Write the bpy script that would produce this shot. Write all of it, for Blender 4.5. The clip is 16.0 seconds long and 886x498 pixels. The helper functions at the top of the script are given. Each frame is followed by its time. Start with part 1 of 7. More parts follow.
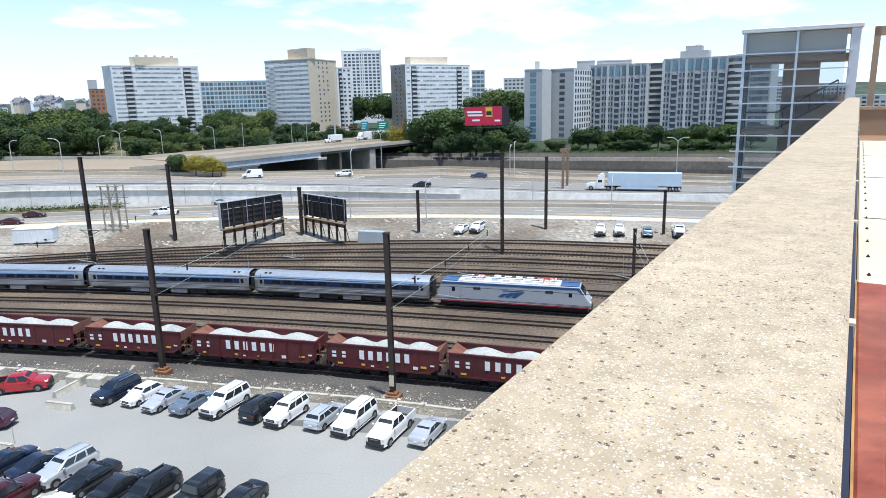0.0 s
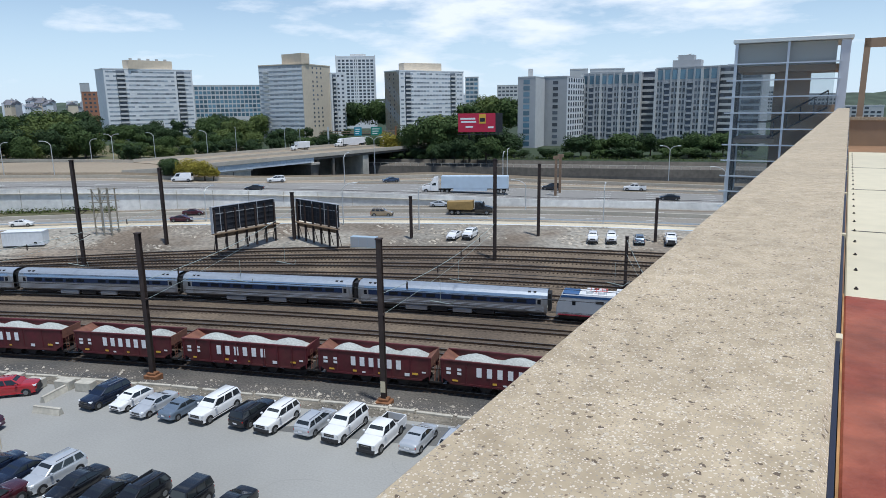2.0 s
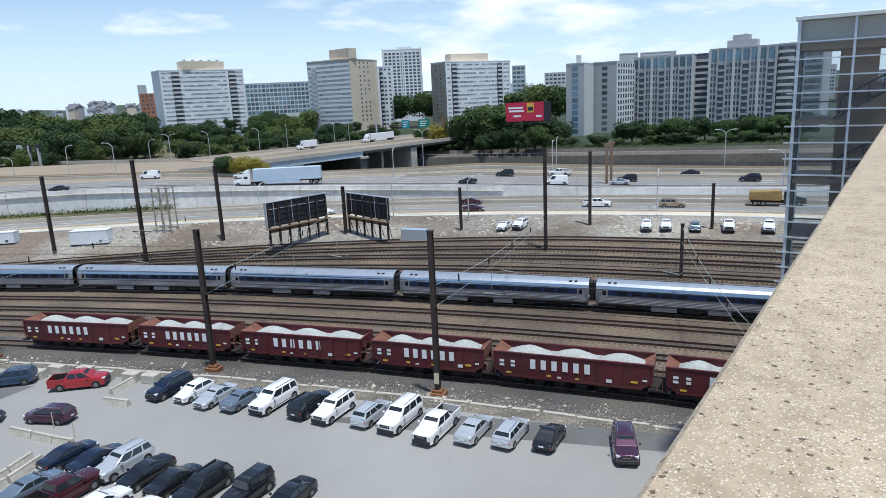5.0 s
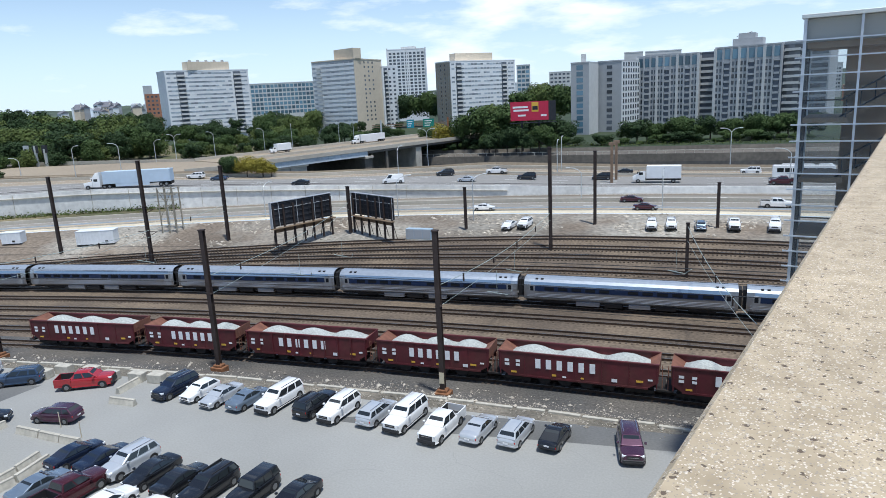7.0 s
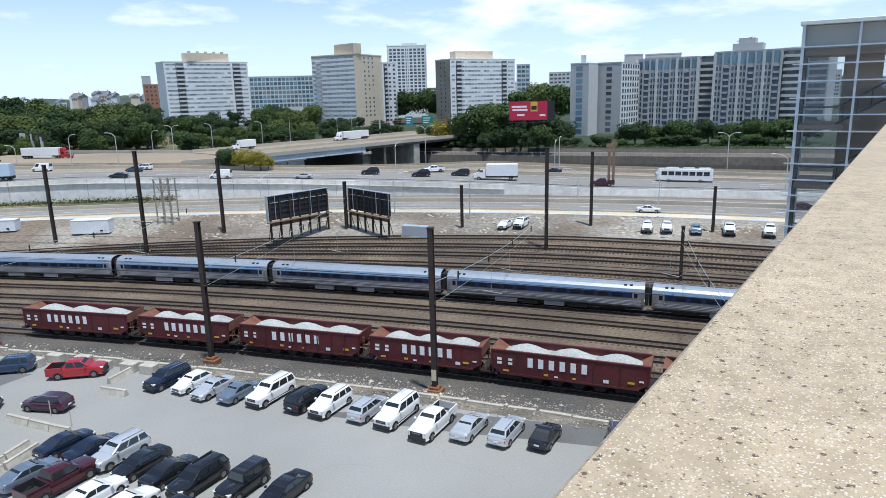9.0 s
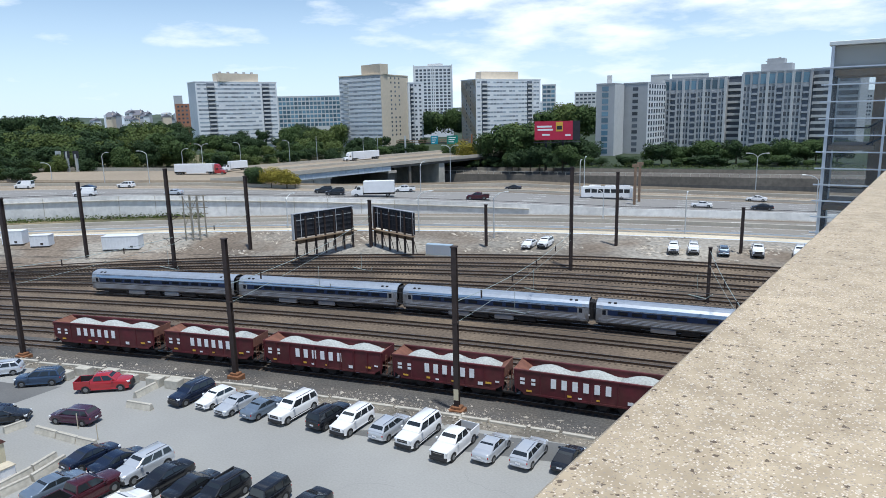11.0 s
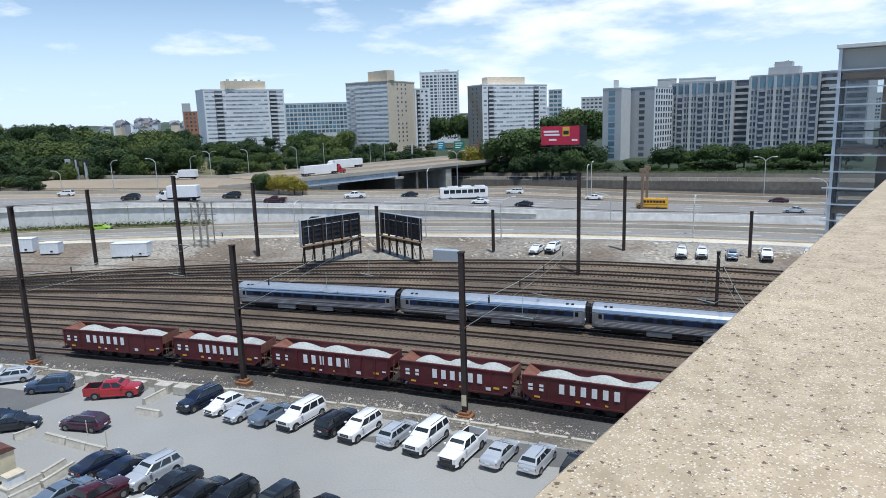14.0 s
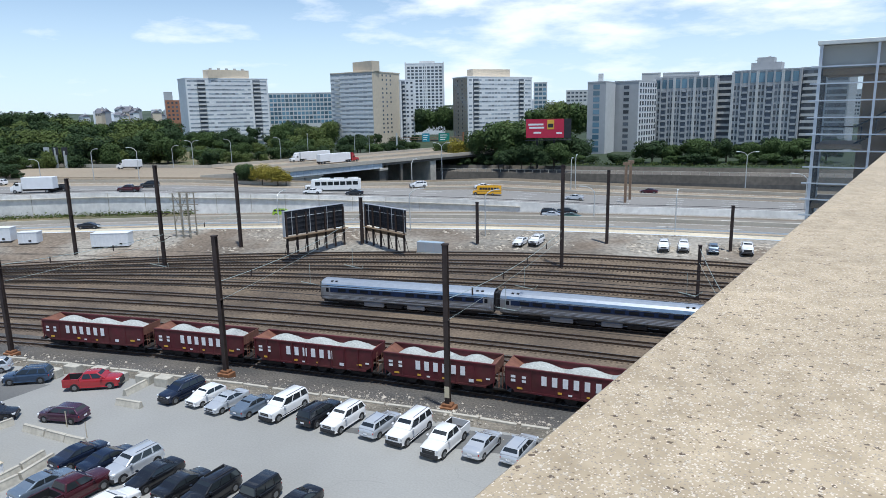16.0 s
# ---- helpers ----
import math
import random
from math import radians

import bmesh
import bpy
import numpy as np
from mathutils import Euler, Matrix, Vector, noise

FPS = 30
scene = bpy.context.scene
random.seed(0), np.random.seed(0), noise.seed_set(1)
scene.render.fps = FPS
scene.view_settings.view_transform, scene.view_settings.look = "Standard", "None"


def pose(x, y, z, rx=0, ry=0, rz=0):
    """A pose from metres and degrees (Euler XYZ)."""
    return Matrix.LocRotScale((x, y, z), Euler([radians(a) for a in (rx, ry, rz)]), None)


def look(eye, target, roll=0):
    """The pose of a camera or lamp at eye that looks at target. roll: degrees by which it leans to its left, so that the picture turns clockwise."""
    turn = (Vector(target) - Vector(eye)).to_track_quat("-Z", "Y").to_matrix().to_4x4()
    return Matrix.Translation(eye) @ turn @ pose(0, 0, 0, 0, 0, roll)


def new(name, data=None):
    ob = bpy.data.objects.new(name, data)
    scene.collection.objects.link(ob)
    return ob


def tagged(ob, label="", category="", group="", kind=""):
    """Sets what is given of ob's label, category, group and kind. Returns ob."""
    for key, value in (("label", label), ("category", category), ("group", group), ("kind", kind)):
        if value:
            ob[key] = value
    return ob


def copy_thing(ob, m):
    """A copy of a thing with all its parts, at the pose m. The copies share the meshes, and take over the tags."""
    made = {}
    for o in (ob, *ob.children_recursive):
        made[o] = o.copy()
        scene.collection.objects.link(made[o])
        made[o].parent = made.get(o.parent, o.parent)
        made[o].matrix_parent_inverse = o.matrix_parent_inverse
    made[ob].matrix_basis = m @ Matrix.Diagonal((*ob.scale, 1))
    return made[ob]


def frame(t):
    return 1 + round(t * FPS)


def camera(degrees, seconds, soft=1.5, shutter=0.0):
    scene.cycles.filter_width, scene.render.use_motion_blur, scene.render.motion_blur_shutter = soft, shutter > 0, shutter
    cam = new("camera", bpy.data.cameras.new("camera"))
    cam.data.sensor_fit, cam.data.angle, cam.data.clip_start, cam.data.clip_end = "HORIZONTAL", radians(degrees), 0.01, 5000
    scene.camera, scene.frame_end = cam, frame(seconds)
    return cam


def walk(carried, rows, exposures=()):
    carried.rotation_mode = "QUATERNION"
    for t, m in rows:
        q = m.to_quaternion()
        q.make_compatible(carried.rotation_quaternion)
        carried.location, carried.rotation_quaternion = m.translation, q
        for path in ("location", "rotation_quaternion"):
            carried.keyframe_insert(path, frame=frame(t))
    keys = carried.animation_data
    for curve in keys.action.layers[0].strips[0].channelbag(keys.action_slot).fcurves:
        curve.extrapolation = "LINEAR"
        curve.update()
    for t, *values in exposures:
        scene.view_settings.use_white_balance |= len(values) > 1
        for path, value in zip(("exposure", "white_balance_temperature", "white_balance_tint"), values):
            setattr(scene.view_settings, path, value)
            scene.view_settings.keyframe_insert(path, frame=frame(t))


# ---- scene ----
cam = camera(67.0, 16.0, soft=0.6)
# seconds, eye x, y, z, yaw, pitch, roll: held by hand over the coping of a roof
ROWS = [
    (0.0, -0.002, 0.001, 27.970, 16.900, -12.800, 1.307),
    (0.5, 0.004, 0.000, 27.952, 16.797, -12.364, 1.389),
    (1.0, 0.018, -0.005, 27.977, 16.800, -12.469, 1.080),
    (1.5, 0.008, -0.002, 27.977, 16.868, -12.307, 0.643),
    (2.0, 0.002, 0.000, 27.985, 16.368, -12.293, 0.754),
    (2.5, -0.027, 0.007, 27.980, 15.568, -11.839, -0.653),
    (3.0, -0.035, 0.009, 27.995, 16.509, -12.105, -0.306),
    (3.5, -0.143, 0.037, 28.000, 16.618, -11.886, 0.842),
    (4.0, -0.222, 0.057, 28.000, 18.347, -12.159, 2.095),
    (6.5, -0.213, 0.054, 28.000, 20.952, -13.223, 2.658),
    (7.0, -0.225, 0.057, 28.000, 20.637, -12.955, 2.827),
    (7.5, -0.221, 0.056, 28.000, 20.688, -13.340, 1.946),
    (8.0, -0.198, 0.051, 28.000, 19.692, -13.111, 1.107),
    (8.5, -0.180, 0.046, 28.000, 20.232, -13.179, 1.799),
    (9.0, -0.136, 0.035, 28.000, 20.600, -13.154, 1.448),
    (11.5, -0.050, 0.013, 28.000, 22.901, -11.009, 1.333),
    (12.0, -0.032, 0.008, 28.000, 22.633, -10.755, 0.786),
    (12.5, -0.041, 0.011, 28.000, 22.748, -10.747, 0.065),
    (13.0, -0.058, 0.015, 28.000, 22.993, -10.643, 0.599),
    (13.5, -0.038, 0.010, 28.000, 23.344, -10.593, 0.890),
    (14.0, -0.049, 0.013, 28.000, 23.299, -10.994, 1.740),
    (14.5, -0.037, 0.010, 28.000, 24.199, -11.083, 1.761),
    (15.0, -0.050, 0.013, 28.000, 24.381, -11.498, 1.778),
    (15.5, -0.018, 0.005, 28.000, 23.512, -11.638, 1.678),
    (16.0, -0.016, 0.004, 28.000, 22.044, -11.706, 1.124),
]
walk(cam, [(t, pose(x, y, z, 90 + pitch, roll, yaw)) for t, x, y, z, yaw, pitch, roll in ROWS],
     exposures=[(0.0, 0.44, 5900, 9), (0.5, 0.38, 5900, 9), (0.8, 0.18, 5880, 9), (1.0, 0.10, 5870, 9), (1.5, -0.06, 5860, 9), (2.0, -0.18, 5850, 9), (3.5, -0.13, 5830, 9), (4.2, 0.00, 5830, 9), (6.5, -0.03, 5830, 9), (7.5, 0.09, 5840, 9), (9.0, 0.09, 5850, 9), (11.5, -0.01, 5830, 9), (16.0, -0.01, 5830, 9)])

# ---- light: a bright early afternoon with thin cloud ----
SUN_EL, SUN_AZ = radians(74), radians(130)      # azimuth: degrees to the right of world y
world = bpy.data.worlds.new("sky")
scene.world = world
world.use_nodes = True
wn, wl = world.node_tree.nodes, world.node_tree.links
wn.clear()
sky = wn.new("ShaderNodeTexSky")
sky.sky_type = "NISHITA"
sky.sun_disc = False
sky.sun_elevation, sky.sun_rotation = SUN_EL, SUN_AZ
sky.air_density, sky.dust_density, sky.ozone_density = 1.0, 0.2, 3.0
tc = wn.new("ShaderNodeTexCoord")
mp = wn.new("ShaderNodeMapping")
mp.inputs["Scale"].default_value = (1.0, 1.0, 3.6)
mp.inputs["Location"].default_value = (1.75, 0.45, 0.52)
cl = wn.new("ShaderNodeTexNoise")
cl.inputs["Scale"].default_value = 5.5
cl.inputs["Detail"].default_value = 8.0
cl.inputs["Roughness"].default_value = 0.55
cr = wn.new("ShaderNodeValToRGB")
cr.color_ramp.elements[0].position, cr.color_ramp.elements[0].color = 0.50, (0, 0, 0, 1)
cr.color_ramp.elements[1].position, cr.color_ramp.elements[1].color = 0.66, (1, 1, 1, 1)
mixc = wn.new("ShaderNodeMixRGB")
mixc.inputs[2].default_value = (9.6, 9.8, 10.0, 1)
bg = wn.new("ShaderNodeBackground")
bg.inputs["Strength"].default_value = 0.112
wo = wn.new("ShaderNodeOutputWorld")
wl.new(tc.outputs["Generated"], mp.inputs["Vector"])
wl.new(mp.outputs["Vector"], cl.inputs["Vector"])
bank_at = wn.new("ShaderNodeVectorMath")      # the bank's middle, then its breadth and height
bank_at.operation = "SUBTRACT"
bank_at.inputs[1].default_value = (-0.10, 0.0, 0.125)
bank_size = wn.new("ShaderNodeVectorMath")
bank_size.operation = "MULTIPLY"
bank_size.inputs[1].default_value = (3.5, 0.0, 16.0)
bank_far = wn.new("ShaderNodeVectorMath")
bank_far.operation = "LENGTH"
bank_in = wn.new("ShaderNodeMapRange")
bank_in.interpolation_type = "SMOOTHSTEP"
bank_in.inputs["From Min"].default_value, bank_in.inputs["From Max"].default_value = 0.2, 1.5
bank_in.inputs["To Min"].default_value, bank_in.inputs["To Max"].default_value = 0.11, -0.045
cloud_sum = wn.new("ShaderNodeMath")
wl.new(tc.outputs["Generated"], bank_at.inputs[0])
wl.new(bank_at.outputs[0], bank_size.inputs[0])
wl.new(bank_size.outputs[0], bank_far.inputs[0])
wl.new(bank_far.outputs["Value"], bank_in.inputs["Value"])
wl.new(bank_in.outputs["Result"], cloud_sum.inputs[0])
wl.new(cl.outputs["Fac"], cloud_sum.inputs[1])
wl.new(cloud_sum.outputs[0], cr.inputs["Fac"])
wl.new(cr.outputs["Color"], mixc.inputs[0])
sepz = wn.new("ShaderNodeSeparateXYZ")
hz = wn.new("ShaderNodeMapRange")
hz.interpolation_type = "SMOOTHSTEP"
hz.inputs["From Min"].default_value, hz.inputs["From Max"].default_value = -0.02, 0.27
hz.inputs["To Min"].default_value, hz.inputs["To Max"].default_value = 0.76, 0.0
haze = wn.new("ShaderNodeMixRGB")
haze.inputs[2].default_value = (7.5, 8.9, 10.1, 1)
wl.new(tc.outputs["Generated"], sepz.inputs[0])
wl.new(sepz.outputs["Z"], hz.inputs["Value"])
wl.new(hz.outputs["Result"], haze.inputs[0])
wl.new(sky.outputs["Color"], haze.inputs[1])
wl.new(haze.outputs["Color"], mixc.inputs[1])
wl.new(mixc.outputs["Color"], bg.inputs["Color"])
wl.new(bg.outputs["Background"], wo.inputs["Surface"])

sun = new("sun", bpy.data.lights.new("sun", "SUN"))
sun.data.energy, sun.data.angle, sun.data.color = 4.25, radians(3), (1.0, 0.95, 0.86)
sun_from = Vector((math.sin(SUN_AZ) * math.cos(SUN_EL), math.cos(SUN_AZ) * math.cos(SUN_EL), math.sin(SUN_EL)))
sun.matrix_world = look(sun_from * 300, (0, 0, 0))


# ---- materials ----
def material(name, colour, rough=0.7, metal=0.0, grain=0.0, scale=1.0, stain=0.0, stain_scale=0.1, bump=0.0, second=None, random_value=0.0, coat=0.0, island=False, spec=0.5):
    """Principled surface with fine grain, broad stains, and a value that varies from piece to piece."""
    m = bpy.data.materials.new(name)
    m.use_nodes = True
    n, l = m.node_tree.nodes, m.node_tree.links
    b = n["Principled BSDF"]
    b.inputs["Roughness"].default_value, b.inputs["Metallic"].default_value = rough, metal
    b.inputs["Specular IOR Level"].default_value = spec
    if coat:
        b.inputs["Coat Weight"].default_value, b.inputs["Coat Roughness"].default_value = coat, 0.06
    base = n.new("ShaderNodeRGB")
    base.outputs[0].default_value = (*colour, 1)
    out = base.outputs[0]
    co = n.new("ShaderNodeTexCoord").outputs["Object"]

    def tex(sc, detail=5.0):
        t = n.new("ShaderNodeTexNoise")
        t.inputs["Scale"].default_value, t.inputs["Detail"].default_value = sc, detail
        l.new(co, t.inputs["Vector"])
        return t

    if second is not None:
        t = tex(stain_scale)
        r = n.new("ShaderNodeValToRGB")
        r.color_ramp.elements[0].position, r.color_ramp.elements[1].position = 0.42, 0.6
        l.new(t.outputs["Fac"], r.inputs["Fac"])
        mx = n.new("ShaderNodeMixRGB")
        mx.inputs[2].default_value = (*second, 1)
        l.new(r.outputs["Color"], mx.inputs[0])
        l.new(out, mx.inputs[1])
        out = mx.outputs[0]
    for amount, sc in ((grain, scale), (stain, stain_scale * 0.6)):
        if amount:
            t = tex(sc)
            mr = n.new("ShaderNodeMapRange")
            mr.inputs["From Min"].default_value, mr.inputs["From Max"].default_value = 0.3, 0.7
            mr.inputs["To Min"].default_value, mr.inputs["To Max"].default_value = 1 - amount, 1 + amount
            l.new(t.outputs["Fac"], mr.inputs["Value"])
            mu = n.new("ShaderNodeVectorMath")
            mu.operation = "SCALE"
            l.new(out, mu.inputs[0])
            l.new(mr.outputs["Result"], mu.inputs["Scale"])
            out = mu.outputs[0]
    if random_value:
        src = n.new("ShaderNodeNewGeometry").outputs["Random Per Island"] if island else n.new("ShaderNodeObjectInfo").outputs["Random"]
        mr = n.new("ShaderNodeMapRange")
        mr.inputs["To Min"].default_value, mr.inputs["To Max"].default_value = 1 - random_value, 1 + random_value
        l.new(src, mr.inputs["Value"])
        mu = n.new("ShaderNodeVectorMath")
        mu.operation = "SCALE"
        l.new(out, mu.inputs[0])
        l.new(mr.outputs["Result"], mu.inputs["Scale"])
        out = mu.outputs[0]
    l.new(out, b.inputs["Base Color"])
    if bump:
        t = tex(scale * 1.7)
        bp = n.new("ShaderNodeBump")
        bp.inputs["Strength"].default_value, bp.inputs["Distance"].default_value = bump, 0.05
        l.new(t.outputs["Fac"], bp.inputs["Height"])
        l.new(bp.outputs["Normal"], b.inputs["Normal"])
    return m


ASPHALT_LOT = material("parking_asphalt", (0.30, 0.297, 0.277), 0.9, 0, 0.07, 6, 0.13, 0.10, 0.1)
ASPHALT_OLD = material("dark_asphalt", (0.13, 0.135, 0.14), 0.9, 0, 0.08, 6, 0.12, 0.1)
BALLAST = material("brown_ballast", (0.112, 0.085, 0.061), 0.95, 0, 0.38, 2.6, 0.30, 0.09, 0.4, (0.165, 0.125, 0.085))
BALLAST_GREY = material("grey_ballast", (0.080, 0.077, 0.072), 0.95, 0, 0.4, 4.5, 0.25, 0.12, 0.4, (0.115, 0.104, 0.09))
GRAVEL_LOT = material("gravel_lot", (0.285, 0.262, 0.22), 0.95, 0, 0.34, 1.6, 0.30, 0.07, 0.2, (0.185, 0.148, 0.11))
BANK_EARTH = material("bank_earth", (0.21, 0.185, 0.145), 0.95, 0, 0.35, 3.0, 0.3, 0.25, 0.3, (0.135, 0.12, 0.095))
ROAD_LOW = material("lower_road_concrete", (0.25, 0.228, 0.193), 0.9, 0, 0.10, 1.5, 0.18, 0.05)
ROAD_HIGH = material("highway_concrete", (0.235, 0.225, 0.208), 0.9, 0, 0.08, 1.2, 0.14, 0.035)
ROAD_TAN = material("tan_concrete", (0.30, 0.245, 0.175), 0.9, 0, 0.10, 1.0, 0.12, 0.05)
CONCRETE = material("pale_concrete", (0.68, 0.67, 0.635), 0.9, 0, 0.12, 0.9, 0.22, 0.12, 0.1)
CONCRETE_DK = material("dark_stone", (0.10, 0.095, 0.085), 0.9, 0, 0.2, 0.8, 0.2, 0.1, 0.2)
BANK_STONE = material("grey_brown_bank_stone", (0.145, 0.128, 0.105), 0.9, 0, 0.2, 0.8, 0.25, 0.1)
KERB = material("kerb_concrete", (0.58, 0.51, 0.38), 0.9, 0, 0.12, 2, 0.18, 0.15)
GRASS = material("dry_grass", (0.10, 0.105, 0.045), 0.95, 0, 0.3, 1.5, 0.3, 0.1, 0.3, (0.17, 0.14, 0.075))
PARK = material("park_grass", (0.032, 0.048, 0.02), 0.95, 0, 0.3, 0.5, 0.3, 0.03)
WATER = material("river_water", (0.02, 0.026, 0.022), 0.12, 0, 0.1, 0.2, 0, 0.1, 0.15)
RUST_POLE = material("dark_rusted_steel", (0.045, 0.032, 0.028), 0.75, 0.2, 0.25, 1.2, 0.2, 0.4)
RUST_BASE = material("rusty_footing", (0.22, 0.10, 0.045), 0.9, 0, 0.25, 3, 0.2, 0.6)
RAIL = material("rail_steel", (0.085, 0.06, 0.045), 0.5, 0.5, 0.2, 1, 0.1)
RAIL_TOP = material("polished_rail_head", (0.42, 0.40, 0.38), 0.35, 0.9)
TIE = material("weathered_tie", (0.098, 0.074, 0.055), 0.95, 0, 0.3, 3, 0, 0.1, 0.2, None, 0.35)


# ---- building helpers ----
def part(name, bm, mat, parent=None, label="", smooth=False):
    """One mesh object from a bmesh, under a thing or a part."""
    me = bpy.data.meshes.new(name)
    bm.to_mesh(me)
    bm.free()
    for m in (mat if isinstance(mat, (list, tuple)) else [mat]):
        me.materials.append(m)
    if smooth:
        me.polygons.foreach_set("use_smooth", [True] * len(me.polygons))
        me.set_sharp_from_angle(angle=radians(38))
    ob = new(name, me)
    if parent is not None:
        ob.parent = parent
    if label:
        ob["label"] = label
    return ob


def again(name, mesh, parent, m=None):
    """One more object on a mesh that exists already."""
    ob = new(name, mesh)
    ob.parent = parent
    if m is not None:
        ob.matrix_basis = m
    return ob


def thing(name, label, category, m=None, group="", kind=""):
    ob = new(name)
    ob.empty_display_size = 0.2
    if m is not None:
        ob.matrix_basis = m
    return tagged(ob, label, category, group, kind)


def box(bm, x0, x1, y0, y1, z0, z1, bevel=0.0, m=None):
    vs = [bm.verts.new((x, y, z)) for x in (x0, x1) for y in (y0, y1) for z in (z0, z1)]
    fs = [bm.faces.new([vs[i] for i in q]) for q in ((0, 1, 3, 2), (4, 6, 7, 5), (0, 4, 5, 1), (2, 3, 7, 6), (0, 2, 6, 4), (1, 5, 7, 3))]
    if bevel:
        edges = list({e for f in fs for e in f.edges})
        got = bmesh.ops.bevel(bm, geom=edges, offset=bevel, segments=1, affect="EDGES", profile=0.5)
        vs = list({v for f in got["faces"] for v in f.verts} | {v for v in vs if v.is_valid})
    if m is not None:
        bmesh.ops.transform(bm, matrix=m, verts=[v for v in vs if v.is_valid])
    return bm


def boxes(*specs, bevel=0.0):
    bm = bmesh.new()
    for s in specs:
        box(bm, *s, bevel=bevel)
    return bm


def tube(bm, p, q, r0, r1=None, n=8, cap=True):
    p, q = Vector(p), Vector(q)
    r1 = r0 if r1 is None else r1
    m = Matrix.Translation((p + q) / 2) @ (q - p).to_track_quat("Z", "Y").to_matrix().to_4x4()
    bmesh.ops.create_cone(bm, cap_ends=cap, segments=n, radius1=r0, radius2=max(r1, 1e-4), depth=(q - p).length, matrix=m)
    return bm


def prism(bm, outline, axis, a, b):
    """A closed outline, swept straight along an axis from a to b."""
    def pt(u, v, w):
        return {"x": (w, u, v), "y": (u, w, v), "z": (u, v, w)}[axis]
    A = [bm.verts.new(pt(u, v, a)) for u, v in outline]
    B = [bm.verts.new(pt(u, v, b)) for u, v in outline]
    k = len(outline)
    bm.faces.new(A)
    bm.faces.new(B[::-1])
    for i in range(k):
        bm.faces.new((A[i], B[i], B[(i + 1) % k], A[(i + 1) % k]))
    bmesh.ops.recalc_face_normals(bm, faces=bm.faces[:])
    return bm


def strip(bm, xs, near, far, rows_=1):
    """A ground sheet between two lines given as functions of x, each (y, z)."""
    grid = []
    for x in xs:
        (y0, z0), (y1, z1) = near(x), far(x)
        grid.append([bm.verts.new((x, y0 + (y1 - y0) * i / rows_, z0 + (z1 - z0) * i / rows_)) for i in range(rows_ + 1)])
    for a, b in zip(grid, grid[1:]):
        for i in range(rows_):
            bm.faces.new((a[i], b[i], b[i + 1], a[i + 1]))
    return bm


def lerp(table, x):
    if x <= table[0][0]:
        return table[0][1]
    for (x0, y0), (x1, y1) in zip(table, table[1:]):
        if x <= x1:
            return y0 + (y1 - y0) * (x - x0) / (x1 - x0)
    return table[-1][1]


# ---- the lie of the land: every line runs along x and bends as the railway does ----
XS = [-900, -600, -420, -330] + [-280 + 5 * i for i in range(79)] + [130, 170, 240, 400, 900]


def cap_x(x):
    """x, slowed down outside the stretch that the bends are drawn for."""
    if x < -210:
        return -210 + (x + 210) * 0.25
    return x if x < 30 else 30 + (x - 30) * 0.15


def y_coach(x):
    return 84.3 - (cap_x(x) + 5) ** 2 / 1040


def y_hopper(x):
    return 59.9 - (cap_x(x) + 14) ** 2 / 960


def y_far(x):
    return 111 - (max(cap_x(x), -175) + 5) ** 2 / 410


def z_far(x):
    return 4.0 + 0.02 * min(0, max(x, -150) + 20)


def y_strip(x):
    return 126 - max(cap_x(x), -175) ** 2 / 504


def y_low(x):
    return 148 - (max(cap_x(x), -190) - 10) ** 2 / 568


def z_high(x):
    return 6.3 + 4.0 * min(1, max(0, (-x - 20) / 110))


HIGH_FAR = [(-900, 150), (-330, 140), (-200, 135), (-161, 141), (-120, 148), (-97, 154), (-74, 170), (-57, 186), (-18, 189), (15, 184), (60, 178), (900, 150)]


def y_high(x):
    return lerp(HIGH_FAR, x)


def z_ground(x, y):
    """Height of the ground this side of the highway."""
    yc, yf = y_coach(x) + 2.2, y_far(x)
    yh = y_hopper(x) - 3.0
    if y < yh - 4:
        return 1.0
    if y < yh:
        return 1.0 - (y - yh + 4) / 4
    if y < yc:
        return 0.0
    if y < yf:
        return z_far(x) * (y - yc) / (yf - yc)
    ys = y_strip(x)
    if y < ys:
        return z_far(x) + (5.0 - z_far(x)) * (y - yf) / (ys - yf)
    return 5.2


def sheet(name, near, far, mat, rows_=1, label="", category="ground"):
    bm = bmesh.new()
    strip(bm, XS, near, far, rows_)
    bmesh.ops.recalc_face_normals(bm, faces=bm.faces[:])
    for f in bm.faces:
        if f.normal.z < 0:
            f.normal_flip()
    return tagged(part(name, bm, mat), label, category, kind="structure")


sheet("parking_lot_ground", lambda x: (-900, 1.0), lambda x: (y_hopper(x) - 9.2, 1.0), ASPHALT_LOT, 1, "sun-bleached grey asphalt of a car park with patches", "pavement")
sheet("bank_ground", lambda x: (y_hopper(x) - 9.2, 1.0), lambda x: (y_hopper(x) - 7, 1.0), BANK_EARTH, 1, "strip of earth and rubble along the railway", "ground")
sheet("bank_slope", lambda x: (y_hopper(x) - 7, 1.0), lambda x: (y_hopper(x) - 3, 0.0), BALLAST_GREY, 2, "grey ballast bank sloping down to the freight track", "ground")
sheet("freight_track_bed", lambda x: (y_hopper(x) - 3, 0.0), lambda x: (y_hopper(x) + 2.4, 0.0), BALLAST_GREY, 2, "dark grey ballast under the freight track", "ground")
sheet("railway_ground", lambda x: (y_hopper(x) + 2.4, 0.0), lambda x: (y_coach(x) + 2.2, 0.0), BALLAST, 6, "brown ballast between the railway tracks", "ground")
